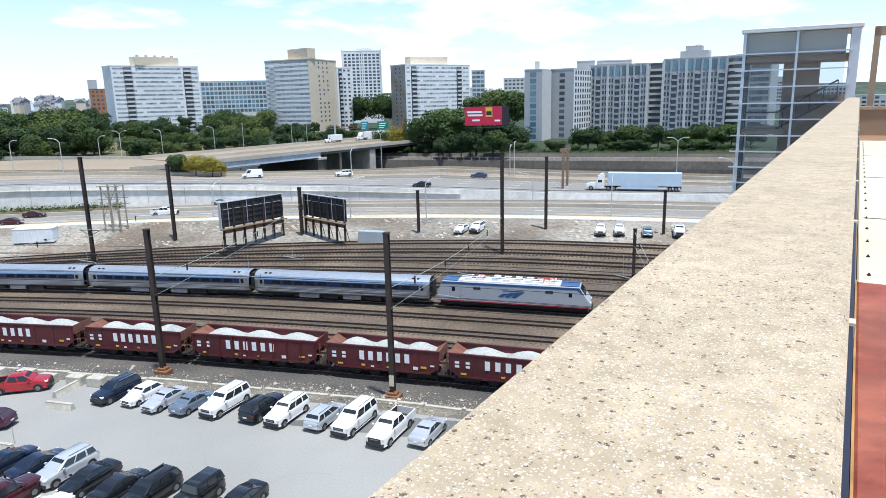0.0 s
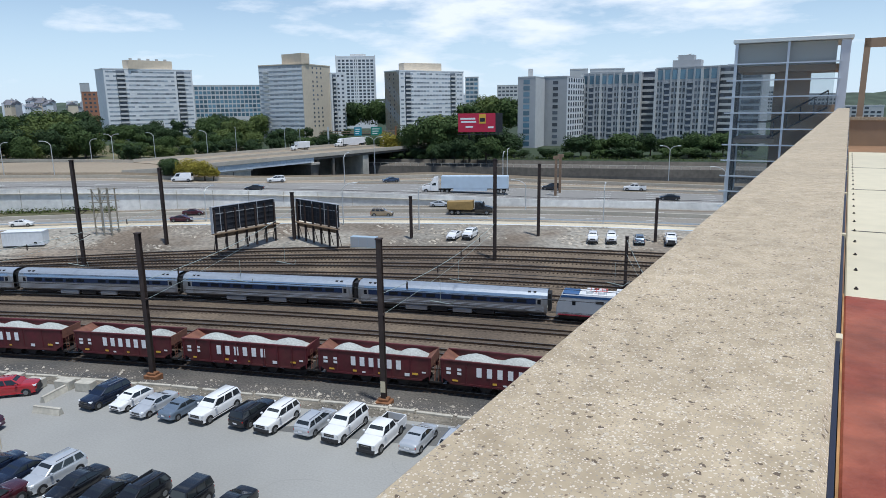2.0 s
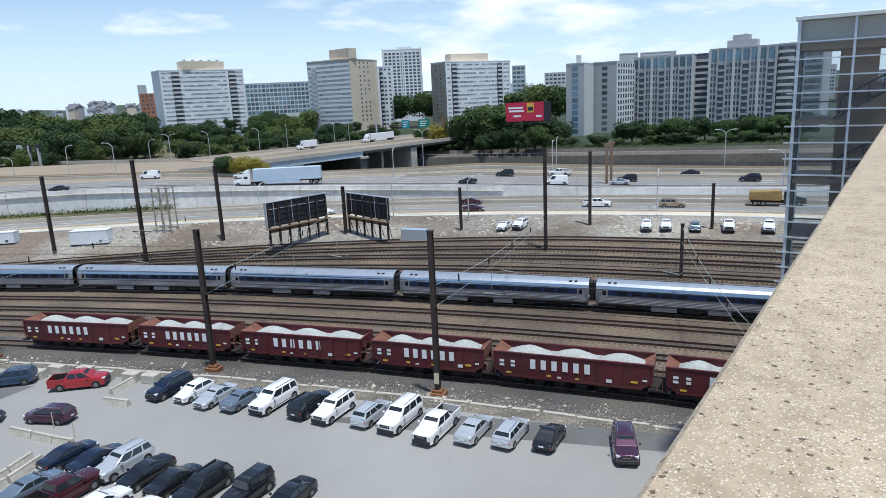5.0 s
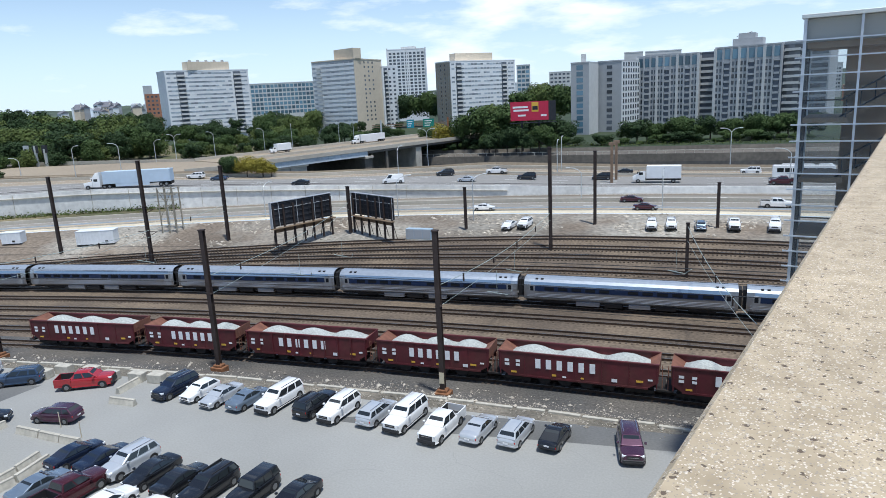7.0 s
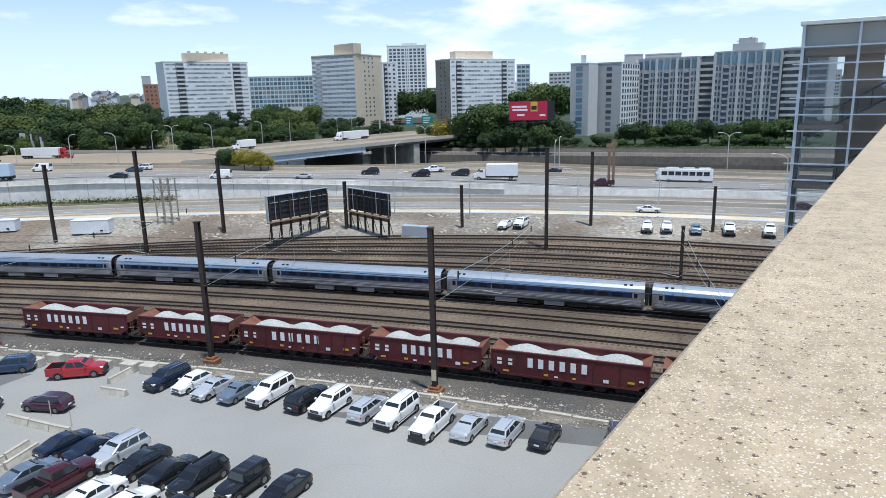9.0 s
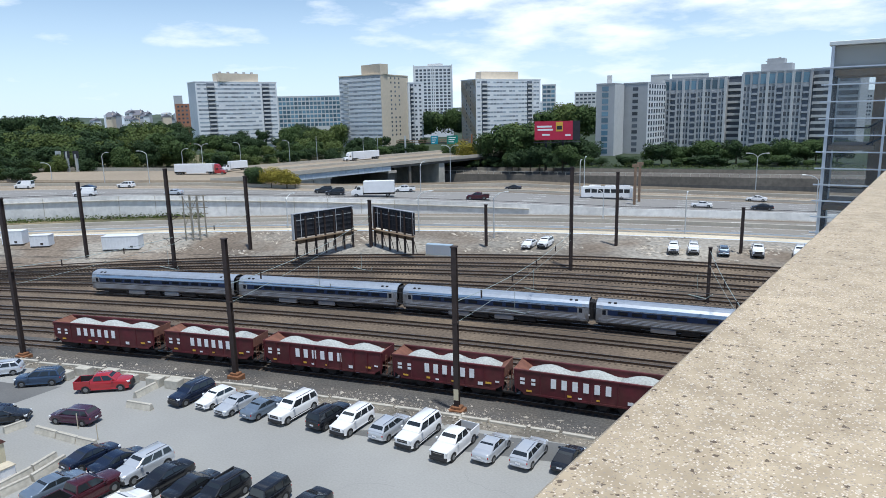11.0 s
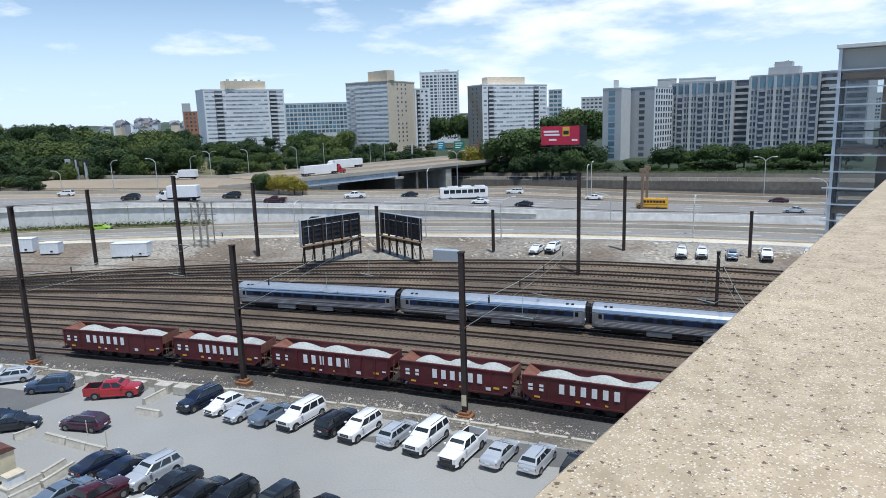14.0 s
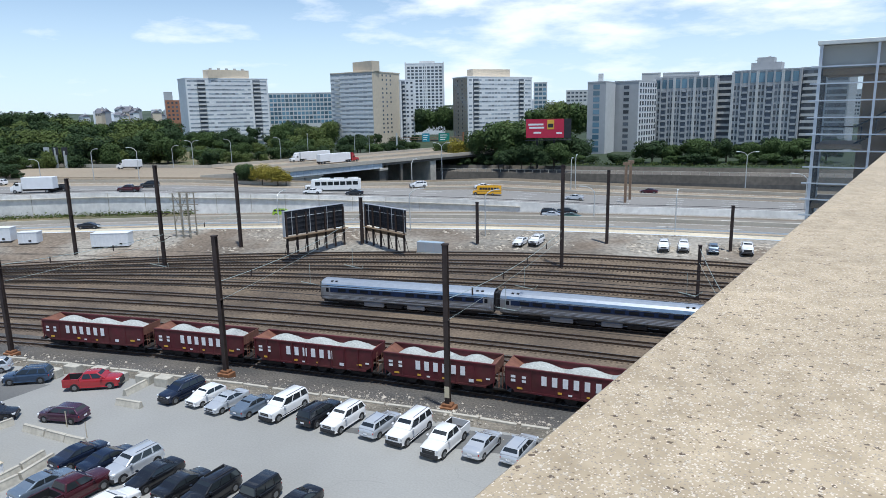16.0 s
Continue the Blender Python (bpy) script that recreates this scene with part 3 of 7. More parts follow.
def sag_wire(p, q, sag, r, mat, n=14, name="cross_span_wire", label="pale cross-span wire with insulators hung between masts", hang=True):
    p, q = Vector(p), Vector(q)
    t = thing(name, label, "wire")
    bm = bmesh.new()
    pts = [p.lerp(q, i / n) - Vector((0, 0, sag * 4 * (i / n) * (1 - i / n))) for i in range(n + 1)]
    side = (q - p).cross(Vector((0, 0, 1))).normalized() * r
    up = Vector((0, 0, r))
    rings = [[bm.verts.new(c + o) for o in (side, up, -side, -up)] for c in pts]
    for a, b in zip(rings, rings[1:]):
        for i in range(4):
            bm.faces.new((a[i], b[i], b[(i + 1) % 4], a[(i + 1) % 4]))
    part("cable", bm, mat, t)
    if hang:
        for i in (2, 5, 8, 11):
            bm = bmesh.new()
            tube(bm, pts[i] + Vector((0, 0, 0.1)), pts[i] - Vector((0, 0, 0.7)), 0.09, n=6)
            part("insulator", bm, RUST_POLE, t)
    return t


for p, q in (((-21.9, 53.9, 11.3), (-22.1, 103.9, 9.0)), ((-47.3, 53.6, 11.0), (-60.4, 107.8, 9.6)), ((-75.8, 50.1, 11.6), (-82.5, 100.6, 10.2)), ((-1.4, 96.0, 8.8), (4.0, 50.0, 11.0))):
    sag_wire(p, q, 1.0, 0.035, WIRE)
    sag_wire((p[0], p[1], p[2] - 2.0), (q[0], q[1], q[2] - 1.2), 0.5, 0.02, WIRE, hang=False)
# registration arms: slim V brackets over the tracks
for x0, f in ((-21.0, 0.79), (-20.5, 0.39), (-47.5, 1.0), (-48.0, 0.57), (-2.0, 0.9), (-76.0, 0.79)):
    y0 = y_mid(f)(x0)
    arm = thing("registration_arm", "slim pale green bracket holding a contact wire", "bracket", pose(x0, y0, 5.6), group="registration arms")
    bm = bmesh.new()
    tube(bm, (-1.3, -1.0, 0.9), (0.6, 0.7, 0.1), 0.05, n=6)
    tube(bm, (0.6, 0.7, 0.1), (1.3, -0.2, 0.9), 0.04, n=6)
    tube(bm, (-0.4, -0.2, 0.5), (-0.4, -0.2, 3.2), 0.025, n=6)
    part("arm", bm, WIRE, arm)
for f in (0.21, 0.39, 0.57, 0.79, 1.0):
    fy = y_mid(f)
    for z, r in ((5.9, 0.02), (7.2, 0.022)):
        w = thing("contact_wire", "thin dark wire over a railway track", "wire", group="contact wires")
        part("line", ribbon(fy, (lambda zz: lambda x: zz)(z), 0, r * 2, 0, r * 2, x0=-180, x1=50, step=6), DARK_WIRE, w)

# ---- the ballast train, standing ----
MAROON = material("maroon_wagon_paint", (0.105, 0.014, 0.020), 0.6, 0, 0.14, 1.8, 0.25, 0.35, 0.05, (0.085, 0.02, 0.02))
WAGON_RUST = material("rusty_slope_sheet", (0.20, 0.085, 0.055), 0.85, 0, 0.2, 2, 0.2, 0.4)
STONE = material("crushed_stone", (0.40, 0.415, 0.39), 0.95, 0, 0.22, 5, 0.08, 0.5, 0.6)
STONE_DK = material("bogie_black", (0.028, 0.024, 0.022), 0.8, 0.2, 0.2, 2)
LETTER = material("white_stencil", (0.82, 0.82, 0.82), 0.6, 0, 0.08, 3)
YELLOW_MARK = material("yellow_stencil", (0.70, 0.42, 0.05), 0.6)


def bogie(parent, x, wheelbase=1.75):
    b = part("bogie", boxes((x - 1.3, x + 1.3, -1.05, -0.9, 0.45, 0.8), (x - 1.3, x + 1.3, 0.9, 1.05, 0.45, 0.8), (x - 0.3, x + 0.3, -1.0, 1.0, 0.5, 0.95), bevel=0.03), STONE_DK, parent)
    for dx in (-wheelbase / 2, wheelbase / 2):
        for yy in (-0.74, 0.74):
            bm = bmesh.new()
            tube(bm, (x + dx, yy - 0.07, 0.72), (x + dx, yy + 0.07, 0.72), 0.43, n=16)
            part("wheel", bm, STONE_DK, b)
    return b


def mound(x, length, seed):
    """One heap of crushed stone in a wagon."""
    bm = bmesh.new()
    n1, n2 = 22, 12
    grid = []
    for i in range(n1 + 1):
        row = []
        for j in range(n2 + 1):
            u, v = 2 * i / n1 - 1, 2 * j / n2 - 1
            h = max(0, 1 - abs(u) ** 1.8) * max(0.0, 1 - 0.75 * abs(v) ** 2.0)
            z = 2.75 + 0.98 * h + 0.05 * noise.noise((u * 5 + seed, v * 5, seed))
            row.append(bm.verts.new((x + u * length / 2, v * 1.38, z)))
        grid.append(row)
    for a, b in zip(grid, grid[1:]):
        for j in range(n2):
            bm.faces.new((a[j], b[j], b[j + 1], a[j + 1]))
    return bm


def hopper_wagon(style, length):
    w = thing("hopper_wagon", ("ribbed" if style else "smooth-sided") + " maroon open hopper wagon heaped with pale crushed stone", "freight wagon", group="standing ballast train")
    L = length / 2 - 0.62
    for s in (-1, 1):
        bm = bmesh.new()
        o = [(-L, 1.75), (-L, 3.42), (L, 3.42), (L, 1.75), (L - 1.0, 1.12), (-L + 1.0, 1.12)]
        prism(bm, o, "y", s * 1.5 - 0.03, s * 1.5 + 0.03)
        part("side_panel", bm, MAROON, w)
        part("top_rail", boxes((-L - 0.05, L + 0.05, s * 1.5 - 0.09, s * 1.5 + 0.09, 3.40, 3.56), bevel=0.02), MAROON, w)
        part("side_sill", boxes((-L + 0.9, L - 0.9, s * 1.52 - 0.06, s * 1.52 + 0.06, 1.06, 1.24)), MAROON, w)
        first = part("rib", boxes((-0.05, 0.05, s * 1.53, s * 1.53 + s * (0.13 if style else 0.045), 1.2, 3.42)) if s > 0 else boxes((-0.05, 0.05, -1.53 - (0.13 if style else 0.045), -1.53, 1.2, 3.42)), MAROON, w)
        n = 9 if style else 6
        first.location.x = -L + 0.15
        for k in range(1, n + 1):
            again("rib", first.data, w, pose(-L + 0.15 + k * (2 * L - 0.3) / n, 0, 0))
    for s in (-1, 1):
        bm = bmesh.new()
        prism(bm, [(s * L, 3.5), (s * (L - 2.0), 2.2), (s * (L - 2.0), 2.12), (s * L, 3.40)] if s > 0 else [(-L, 3.5), (-L, 3.40), (-L + 2.0, 2.12), (-L + 2.0, 2.2)], "y", -1.47, 1.47)
        part("slope_sheet", bm, WAGON_RUST, w, "rust-coloured sloping end sheet")
        bm = bmesh.new()
        box(bm, min(s * L, s * (L + 0.06)), max(s * L, s * (L + 0.06)), -1.47, 1.47, 2.55, 3.56)
        part("end_panel", bm, MAROON if style else WAGON_RUST, w)
        bm = bmesh.new()
        prism(bm, [(s * (L + 0.02), 2.6), (s * (L - 1.9), 1.15), (s * (L - 1.6), 1.15), (s * (L + 0.02), 2.4)] if s > 0 else [(-L - 0.02, 2.6), (-L - 0.02, 2.4), (-L + 1.6, 1.15), (-L + 1.9, 1.15)], "y", -1.2, 1.2)
        part("end_brace", bm, MAROON, w)
        bm = bmesh.new()
        for yy in (-1.35, -0.95):
            tube(bm, (s * (L + 0.3), yy, 1.0), (s * (L + 0.3), yy, 3.3), 0.025, n=6)
        for k in range(6):
            tube(bm, (s * (L + 0.3), -1.35, 1.2 + k * 0.38), (s * (L + 0.3), -0.95, 1.2 + k * 0.38), 0.02, n=6)
        part("ladder", bm, WAGON_RUST, w)
        part("end_platform", boxes((min(s * (L - 0.2), s * (L + 0.55)), max(s * (L - 0.2), s * (L + 0.55)), -1.45, 1.45, 0.95, 1.12)), STONE_DK, w)
        bm = bmesh.new()
        tube(bm, (s * (L + 0.4), 0, 0.95), (s * (L + 0.75), 0, 0.95), 0.14, n=8)
        part("coupler", bm, STONE_DK, w)
    part("centre_sill", boxes((-L, L, -0.25, 0.25, 0.75, 1.1)), STONE_DK, w)
    for k in range(4):
        x = -3.0 + 2.0 * k
        bm = bmesh.new()
        prism(bm, [(x - 0.85, 1.2), (x + 0.85, 1.2), (x + 0.4, 0.42), (x - 0.4, 0.42)], "y", -1.25, 1.25)
        part("discharge_chute", bm, STONE_DK, w)
    pitch = (2 * L - 1.6) / 3
    for k in range(3):
        part("mound", mound(0.15 + pitch * (k - 1), pitch * 1.1, k + style * 3), STONE, w, smooth=True)
    part("stone_bed", boxes((-L + 0.6, L - 0.6, -1.46, 1.46, 2.3, 2.82)), STONE, w)
    bogie(w, -L + 1.7)
    bogie(w, L - 1.7)
    x0, step = -L + (4.1 if style else 3.6), (1.02 if length > 14 else 0.96)
    for k in range(6):
        part("letter_block", boxes((x0 + step * k, x0 + step * k + 0.50, -1.59, -1.57, 2.06, 3.0)), LETTER, w, "white block standing for a letter")
    for x, z, ww, hh, mt in ((-L + 0.6, 2.5, 0.45, 0.25, LETTER), (-L + 0.6, 2.1, 0.45, 0.25, LETTER), (-L + 1.7, 2.5, 0.4, 0.25, LETTER), (-L + 1.7, 2.1, 0.4, 0.25, LETTER), (-L + 1.2, 1.4, 0.55, 0.18, YELLOW_MARK), (-2.2, 1.4, 0.4, 0.2, YELLOW_MARK), (-1.2, 1.35, 0.35, 0.16, LETTER),
                         (0.5, 1.4, 0.3, 0.16, YELLOW_MARK), (3.3, 1.45, 0.5, 0.32, LETTER), (L - 1.9, 1.65, 0.6, 0.2, YELLOW_MARK), (L - 0.9, 1.9, 0.4, 0.16, LETTER)):
        part("stencil_mark", boxes((x, x + ww, -1.586, -1.57, z, z + hh)), mt, w)
    return w


WAGON_ENDS = (-77.0, -60.5, -47.1, -31.3, -18.2, -2.5, 10.8, 26.6)
hop = [hopper_wagon(0, 16.0), hopper_wagon(1, 15.7), hopper_wagon(0, 13.2)]
for k in range(7):
    xc = (WAGON_ENDS[k] + WAGON_ENDS[k + 1]) / 2
    m = pose(xc, y_hopper(xc), 0.26, 0, 0, math.degrees(math.atan(slope_at(y_hopper, xc))))
    src = hop[2 if k % 2 else (1 if k in (2, 6) else 0)]
    if k in (0, 1, 2):
        src.matrix_basis = m
    else:
        copy_thing(src, m)

# ---- the passenger train, which passes ----
STAINLESS = material("brushed_stainless", (0.44, 0.46, 0.49), 0.30, 0.85, 0.05, 3, 0.06, 0.2)
STAIN_ROOF = material("weathered_roof_steel", (0.42, 0.46, 0.51), 0.42, 0.5, 0.08, 2, 0.10, 0.2)
SILVER_LOW = material("fluted_steel", (0.40, 0.41, 0.43), 0.42, 0.6, 0.06, 4)
BAND_BLUE = material("dark_blue_band", (0.010, 0.022, 0.062), 0.3, 0, 0.05, 2)
# sky reflected in the coach's upper side, put into the colour
SKY_REFLECTION = material("sky_reflection_band", (0.22, 0.32, 0.46), 0.35, 0.2, 0.04, 2)
CAR_GLASS = material("dark_window_glass", (0.012, 0.015, 0.02), 0.06, 0, 0, 1)
GANGWAY = material("black_gangway", (0.02, 0.02, 0.022), 0.8)
LOCO_GREY = material("grey_locomotive_paint", (0.40, 0.43, 0.47), 0.35, 0, 0.04, 2, 0.06, 0.3, coat=0.3)
LOCO_BLUE = material("blue_locomotive_paint", (0.035, 0.10, 0.25), 0.35, 0, 0.05, 2, coat=0.3)
LOCO_RED = material("red_stripe", (0.32, 0.03, 0.05), 0.4)
PANTO_RED = material("red_insulators", (0.55, 0.06, 0.05), 0.5)
ROOF_WHITE = material("pale_roof_gear", (0.70, 0.71, 0.72), 0.5, 0, 0.1, 3)

COACH_PROFILE = [(1.30, 0.95), (1.50, 1.15), (1.54, 1.9), (1.53, 2.3), (1.48, 2.9), (1.36, 3.35), (1.08, 3.66), (0.6, 3.83), (0.0, 3.87)]


def shell(x0, x1, profile, lo=None, hi=None, grow=0.0):
    """A length of car body from a half profile, or a band of it."""
    pts = [p for p in profile if (lo is None or p[1] >= lo - 1e-6) and (hi is None or p[1] <= hi + 1e-6)]
    bm = bmesh.new()
    for s in (-1, 1):
        A = [bm.verts.new((x0, s * (y + grow), z)) for y, z in pts]
        B = [bm.verts.new((x1, s * (y + grow), z)) for y, z in pts]
        for i in range(len(pts) - 1):
            bm.faces.new((A[i], B[i], B[i + 1], A[i + 1]))
    bmesh.ops.remove_doubles(bm, verts=bm.verts[:], dist=1e-4)
    bmesh.ops.recalc_face_normals(bm, faces=bm.faces[:])
    return bm


def coach():
    c = thing("passenger_coach", "stainless steel passenger coach with a blue window band", "railway coach", group="passing passenger train")
    h = 12.95
    full = shell(-h, h, COACH_PROFILE)
    bmesh.ops.holes_fill(full, edges=[e for e in full.edges if e.is_boundary])
    bmesh.ops.recalc_face_normals(full, faces=full.faces[:])
    part("body_shell", full, STAINLESS, c)
    part("roof_skin", shell(-h + 0.05, h - 0.05, [(1.37, 3.352), (1.088, 3.672), (0.605, 3.842), (0.0, 3.884)]), STAIN_ROOF, c)
    # strip of painted sky reflection on the silver shell
    part("pale_blue_panel", shell(-h + 0.9, h - 0.9, [(1.487, 2.92), (1.368, 3.352)]), SKY_REFLECTION, c, "upper panel coloured as a pale blue sky reflection")
    part("window_band", shell(-h + 0.9, h - 0.9, [(1.55, 2.18), (1.50, 2.84)], grow=0.006), BAND_BLUE, c, "dark blue band")
    for z in (1.25, 1.42, 1.59, 1.76):
        part("flute", shell(-h + 0.4, h - 0.4, [(1.545, z), (1.565, z + 0.04), (1.545, z + 0.08)]), SILVER_LOW, c)
    for s in (-1, 1):
        bm = boxes((-0.62, 0.62, -0.012, 0.012, 0, 0.42))
        win = part("window", bm, CAR_GLASS, c)
        win.matrix_basis = pose(-9.6, s * 1.545, 2.32, 3.5 * s, 0, 0)
        for k in range(1, 12):
            if k in (5,):
                continue
            again("window", win.data, c, pose(-9.6 + 1.75 * k, s * 1.545, 2.32, 3.5 * s, 0, 0))
        for x in (-11.9, 11.9):
            d = part("side_door", boxes((x - 0.42, x + 0.42, s * 1.55 - 0.012, s * 1.55 + 0.012, 1.15, 3.0), bevel=0.006), SILVER_LOW, c)
            part("door_window", boxes((x - 0.22, x + 0.22, s * 1.566 - 0.006, s * 1.566 + 0.006, 2.2, 2.8)), CAR_GLASS, d)
    for s in (-1, 1):
        part("gangway", boxes((min(s * h, s * (h + 0.42)), max(s * h, s * (h + 0.42)), -0.85, 0.85, 1.1, 3.5)), GANGWAY, c)
    for x in (-11.3, -10.6, 10.6, 11.3):
        part("roof_hatch", boxes((x - 0.18, x + 0.18, -1.15, -0.85, 3.60, 3.78), bevel=0.02), GANGWAY, c)
    part("underframe", boxes((-h + 0.2, h - 0.2, -1.1, 1.1, 0.62, 0.98)), STONE_DK, c)
    for x0, x1, mt in ((-6.2, -3.2, SILVER_LOW), (-2.6, -0.4, STONE_DK), (0.4, 3.0, SILVER_LOW), (3.6, 6.0, STONE_DK)):
        part("equipment_box", boxes((x0, x1, -1.42, 1.42, 0.42, 0.96), bevel=0.03), mt, c)
    bogie(c, -9.0, 2.5)
    bogie(c, 9.0, 2.5)
    return c


def locomotive():
    c = thing("electric_locomotive", "grey and blue electric locomotive with red stripe and roof pantographs", "locomotive", group="passing passenger train")
    h = 10.2
    side = [(-h + 0.15, 0.95), (-h + 0.2, 2.2), (-h + 0.8, 3.75), (h - 1.45, 3.75), (h - 0.62, 2.45), (h - 0.15, 1.85), (h, 0.95)]
    bm = bmesh.new()
    prism(bm, side, "y", -1.47, 1.47)
    bmesh.ops.bevel(bm, geom=bm.edges[:], offset=0.14, segments=2, affect="EDGES", profile=0.6)
    part("body", bm, LOCO_GREY, c, smooth=False)
    for s in (-1, 1):
        y0, y1 = (s * 1.474, s * 1.49) if s > 0 else (-1.49, -1.474)
        part("red_stripe", boxes((-h + 0.4, h - 0.2, y0, y1, 1.0, 1.16)), LOCO_RED, c)
        bm = bmesh.new()
        prism(bm, [(-h + 0.72, 3.36), (-h + 0.82, 3.66), (h - 1.48, 3.66), (h - 0.86, 2.72), (h - 1.75, 3.36)], "y", y0, y1)
        part("blue_cantrail", bm, LOCO_BLUE, c)
        for x in (-7.8, 7.6):
            d = part("cab_door", boxes((x - 0.35, x + 0.35, y0, y1, 1.3, 3.2)), LOCO_GREY, c)
            part("door_window", boxes((x - 0.22, x + 0.22, min(y0, y1 + 0.004) - 0.004, max(y1, y0) + 0.004, 2.4, 3.0)), CAR_GLASS, d)
        for k in range(3):
            x0, up = -1.75 + 0.85 * k, 0.12 * k
            bm = bmesh.new()
            prism(bm, [(x0, 1.95), (x0 + 0.55, 1.85), (x0 + 0.95, 2.15), (x0 + 1.75, 2.45 + up), (x0 + 0.7, 2.42 + up), (x0 + 0.3, 2.2)], "y", y0, y1)
            part("blue_emblem", bm, LOCO_BLUE, c, "blue sail-like emblem shape")
        part("name_bar", boxes((-1.2, 1.7, y0, y1, 2.72, 2.86)), LOCO_BLUE, c)
        for x in (-4.6, 4.9):
            part("vent", boxes((x - 0.5, x + 0.5, y0, y1, 2.75, 3.1)), STONE_DK, c)
    bm = bmesh.new()
    prism(bm, [(h - 1.40, 3.62), (h - 0.78, 2.64), (h - 0.72, 2.68), (h - 1.35, 3.68)], "y", -1.2, 1.2)
    part("windscreen", bm, CAR_GLASS, c)
    part("cab_roof", boxes((h - 3.9, h - 1.5, -1.3, 1.3, 3.74, 3.9), bevel=0.05), LOCO_BLUE, c)
    part("rear_cab_roof", boxes((-h + 0.95, -h + 3.0, -1.3, 1.3, 3.74, 3.9), bevel=0.05), LOCO_BLUE, c)
    part("roof_deck", boxes((-h + 3.0, h - 3.9, -1.28, 1.28, 3.74, 3.86)), ROOF_WHITE, c)
    for x in (-5.9, -4.4, -2.2, -0.8, 0.7, 2.2, 3.6, 5.2):
        part("roof_equipment", boxes((x - 0.45, x + 0.45, -0.9, 0.9, 3.86, 4.12 + 0.08 * (int(x * 10) % 3)), bevel=0.05), ROOF_WHITE, c)
    for x in (-4.8, 4.4):
        bars = [((x - 1.0, yy, 4.1), (x + 1.0, yy, 4.22)) for yy in (-0.6, 0.6)] + [((x + xx, -0.8, 4.2), (x + xx, 0.8, 4.2)) for xx in (-1.0, -0.3, 0.4, 1.0)]
        folded = part("pantograph", tube(bmesh.new(), *bars[0], 0.05, n=6), PANTO_RED, c, "folded red pantograph")
        for p, q in bars[1:]:
            part("bar", tube(bmesh.new(), p, q, 0.05, n=6), PANTO_RED, folded)
    for x, zz in ((h - 0.02, 1.7),):
        for yy in (-0.95, 0.95):
            part("headlight", boxes((x - 0.12, x + 0.03, yy - 0.2, yy + 0.2, zz - 0.1, zz + 0.12), bevel=0.03), LETTER, c)
    part("pilot", boxes((h - 0.3, h + 0.15, -1.35, 1.35, 0.45, 0.95), bevel=0.05), STONE_DK, c)
    part("underframe", boxes((-h + 0.5, h - 0.4, -1.2, 1.2, 0.5, 0.98)), STONE_DK, c)
    bogie(c, -6.0, 2.7)
    bogie(c, 6.0, 2.7)
    return c


TRAIN = [locomotive()]
TRAIN.append(coach())
for k in range(5):
    TRAIN.append(copy_thing(TRAIN[1], Matrix()))


def train_pose(k, t):
    """Vehicle k (0: the locomotive) at t seconds, along the bend of its track."""
    joint = -22.2 + 8.45 * t
    s = joint + 10.75 if k == 0 else joint - 26.85 * (k - 0.5)
    x = -5 + s * (1 - (s / 520) ** 2 / 6)
    return pose(x, y_coach(x), 0.27, 0, 0, math.degrees(math.atan(-(x + 5) / 520)))

# ---- road vehicles ----
def paint(name, colour, metal=0.0):
    return material(name + "_car_paint", colour, 0.25, metal, 0.03, 2, 0.04, 0.5, coat=1.0, spec=0.25)


PAINTS = {"white": paint("white", (0.80, 0.80, 0.79)), "silver": paint("silver", (0.58, 0.60, 0.62), 0.35), "blue_grey": paint("blue_grey", (0.20, 0.25, 0.31), 0.4), "black": paint("black", (0.012, 0.013, 0.016)),
          "dark_blue": paint("dark_blue", (0.012, 0.019, 0.042), 0.2), "maroon": paint("maroon", (0.065, 0.012, 0.018), 0.2), "red": paint("red", (0.36, 0.022, 0.028)), "blue": paint("blue", (0.045, 0.075, 0.13), 0.3),
          "tan": paint("tan", (0.34, 0.27, 0.18), 0.2), "green": paint("green", (0.05, 0.10, 0.08)), "lime": paint("lime", (0.32, 0.50, 0.03)), "yellow": paint("yellow", (0.78, 0.40, 0.02)), "plum": paint("plum", (0.07, 0.025, 0.05), 0.3)}
TYRE = material("black_tyre", (0.018, 0.018, 0.018), 0.9)
RIM = material("alloy_rim", (0.26, 0.265, 0.27), 0.35, 0.8)
LAMP = material("clear_lamp_glass", (0.75, 0.77, 0.78), 0.15)
TAIL = material("red_tail_lamp", (0.42, 0.015, 0.015), 0.2)
TRIM = material("black_trim", (0.025, 0.025, 0.027), 0.6)
CHROME = material("bright_trim", (0.6, 0.6, 0.6), 0.25, 0.9)
WINDOW = material("car_window", (0.022, 0.027, 0.030), 0.04, spec=0.7)

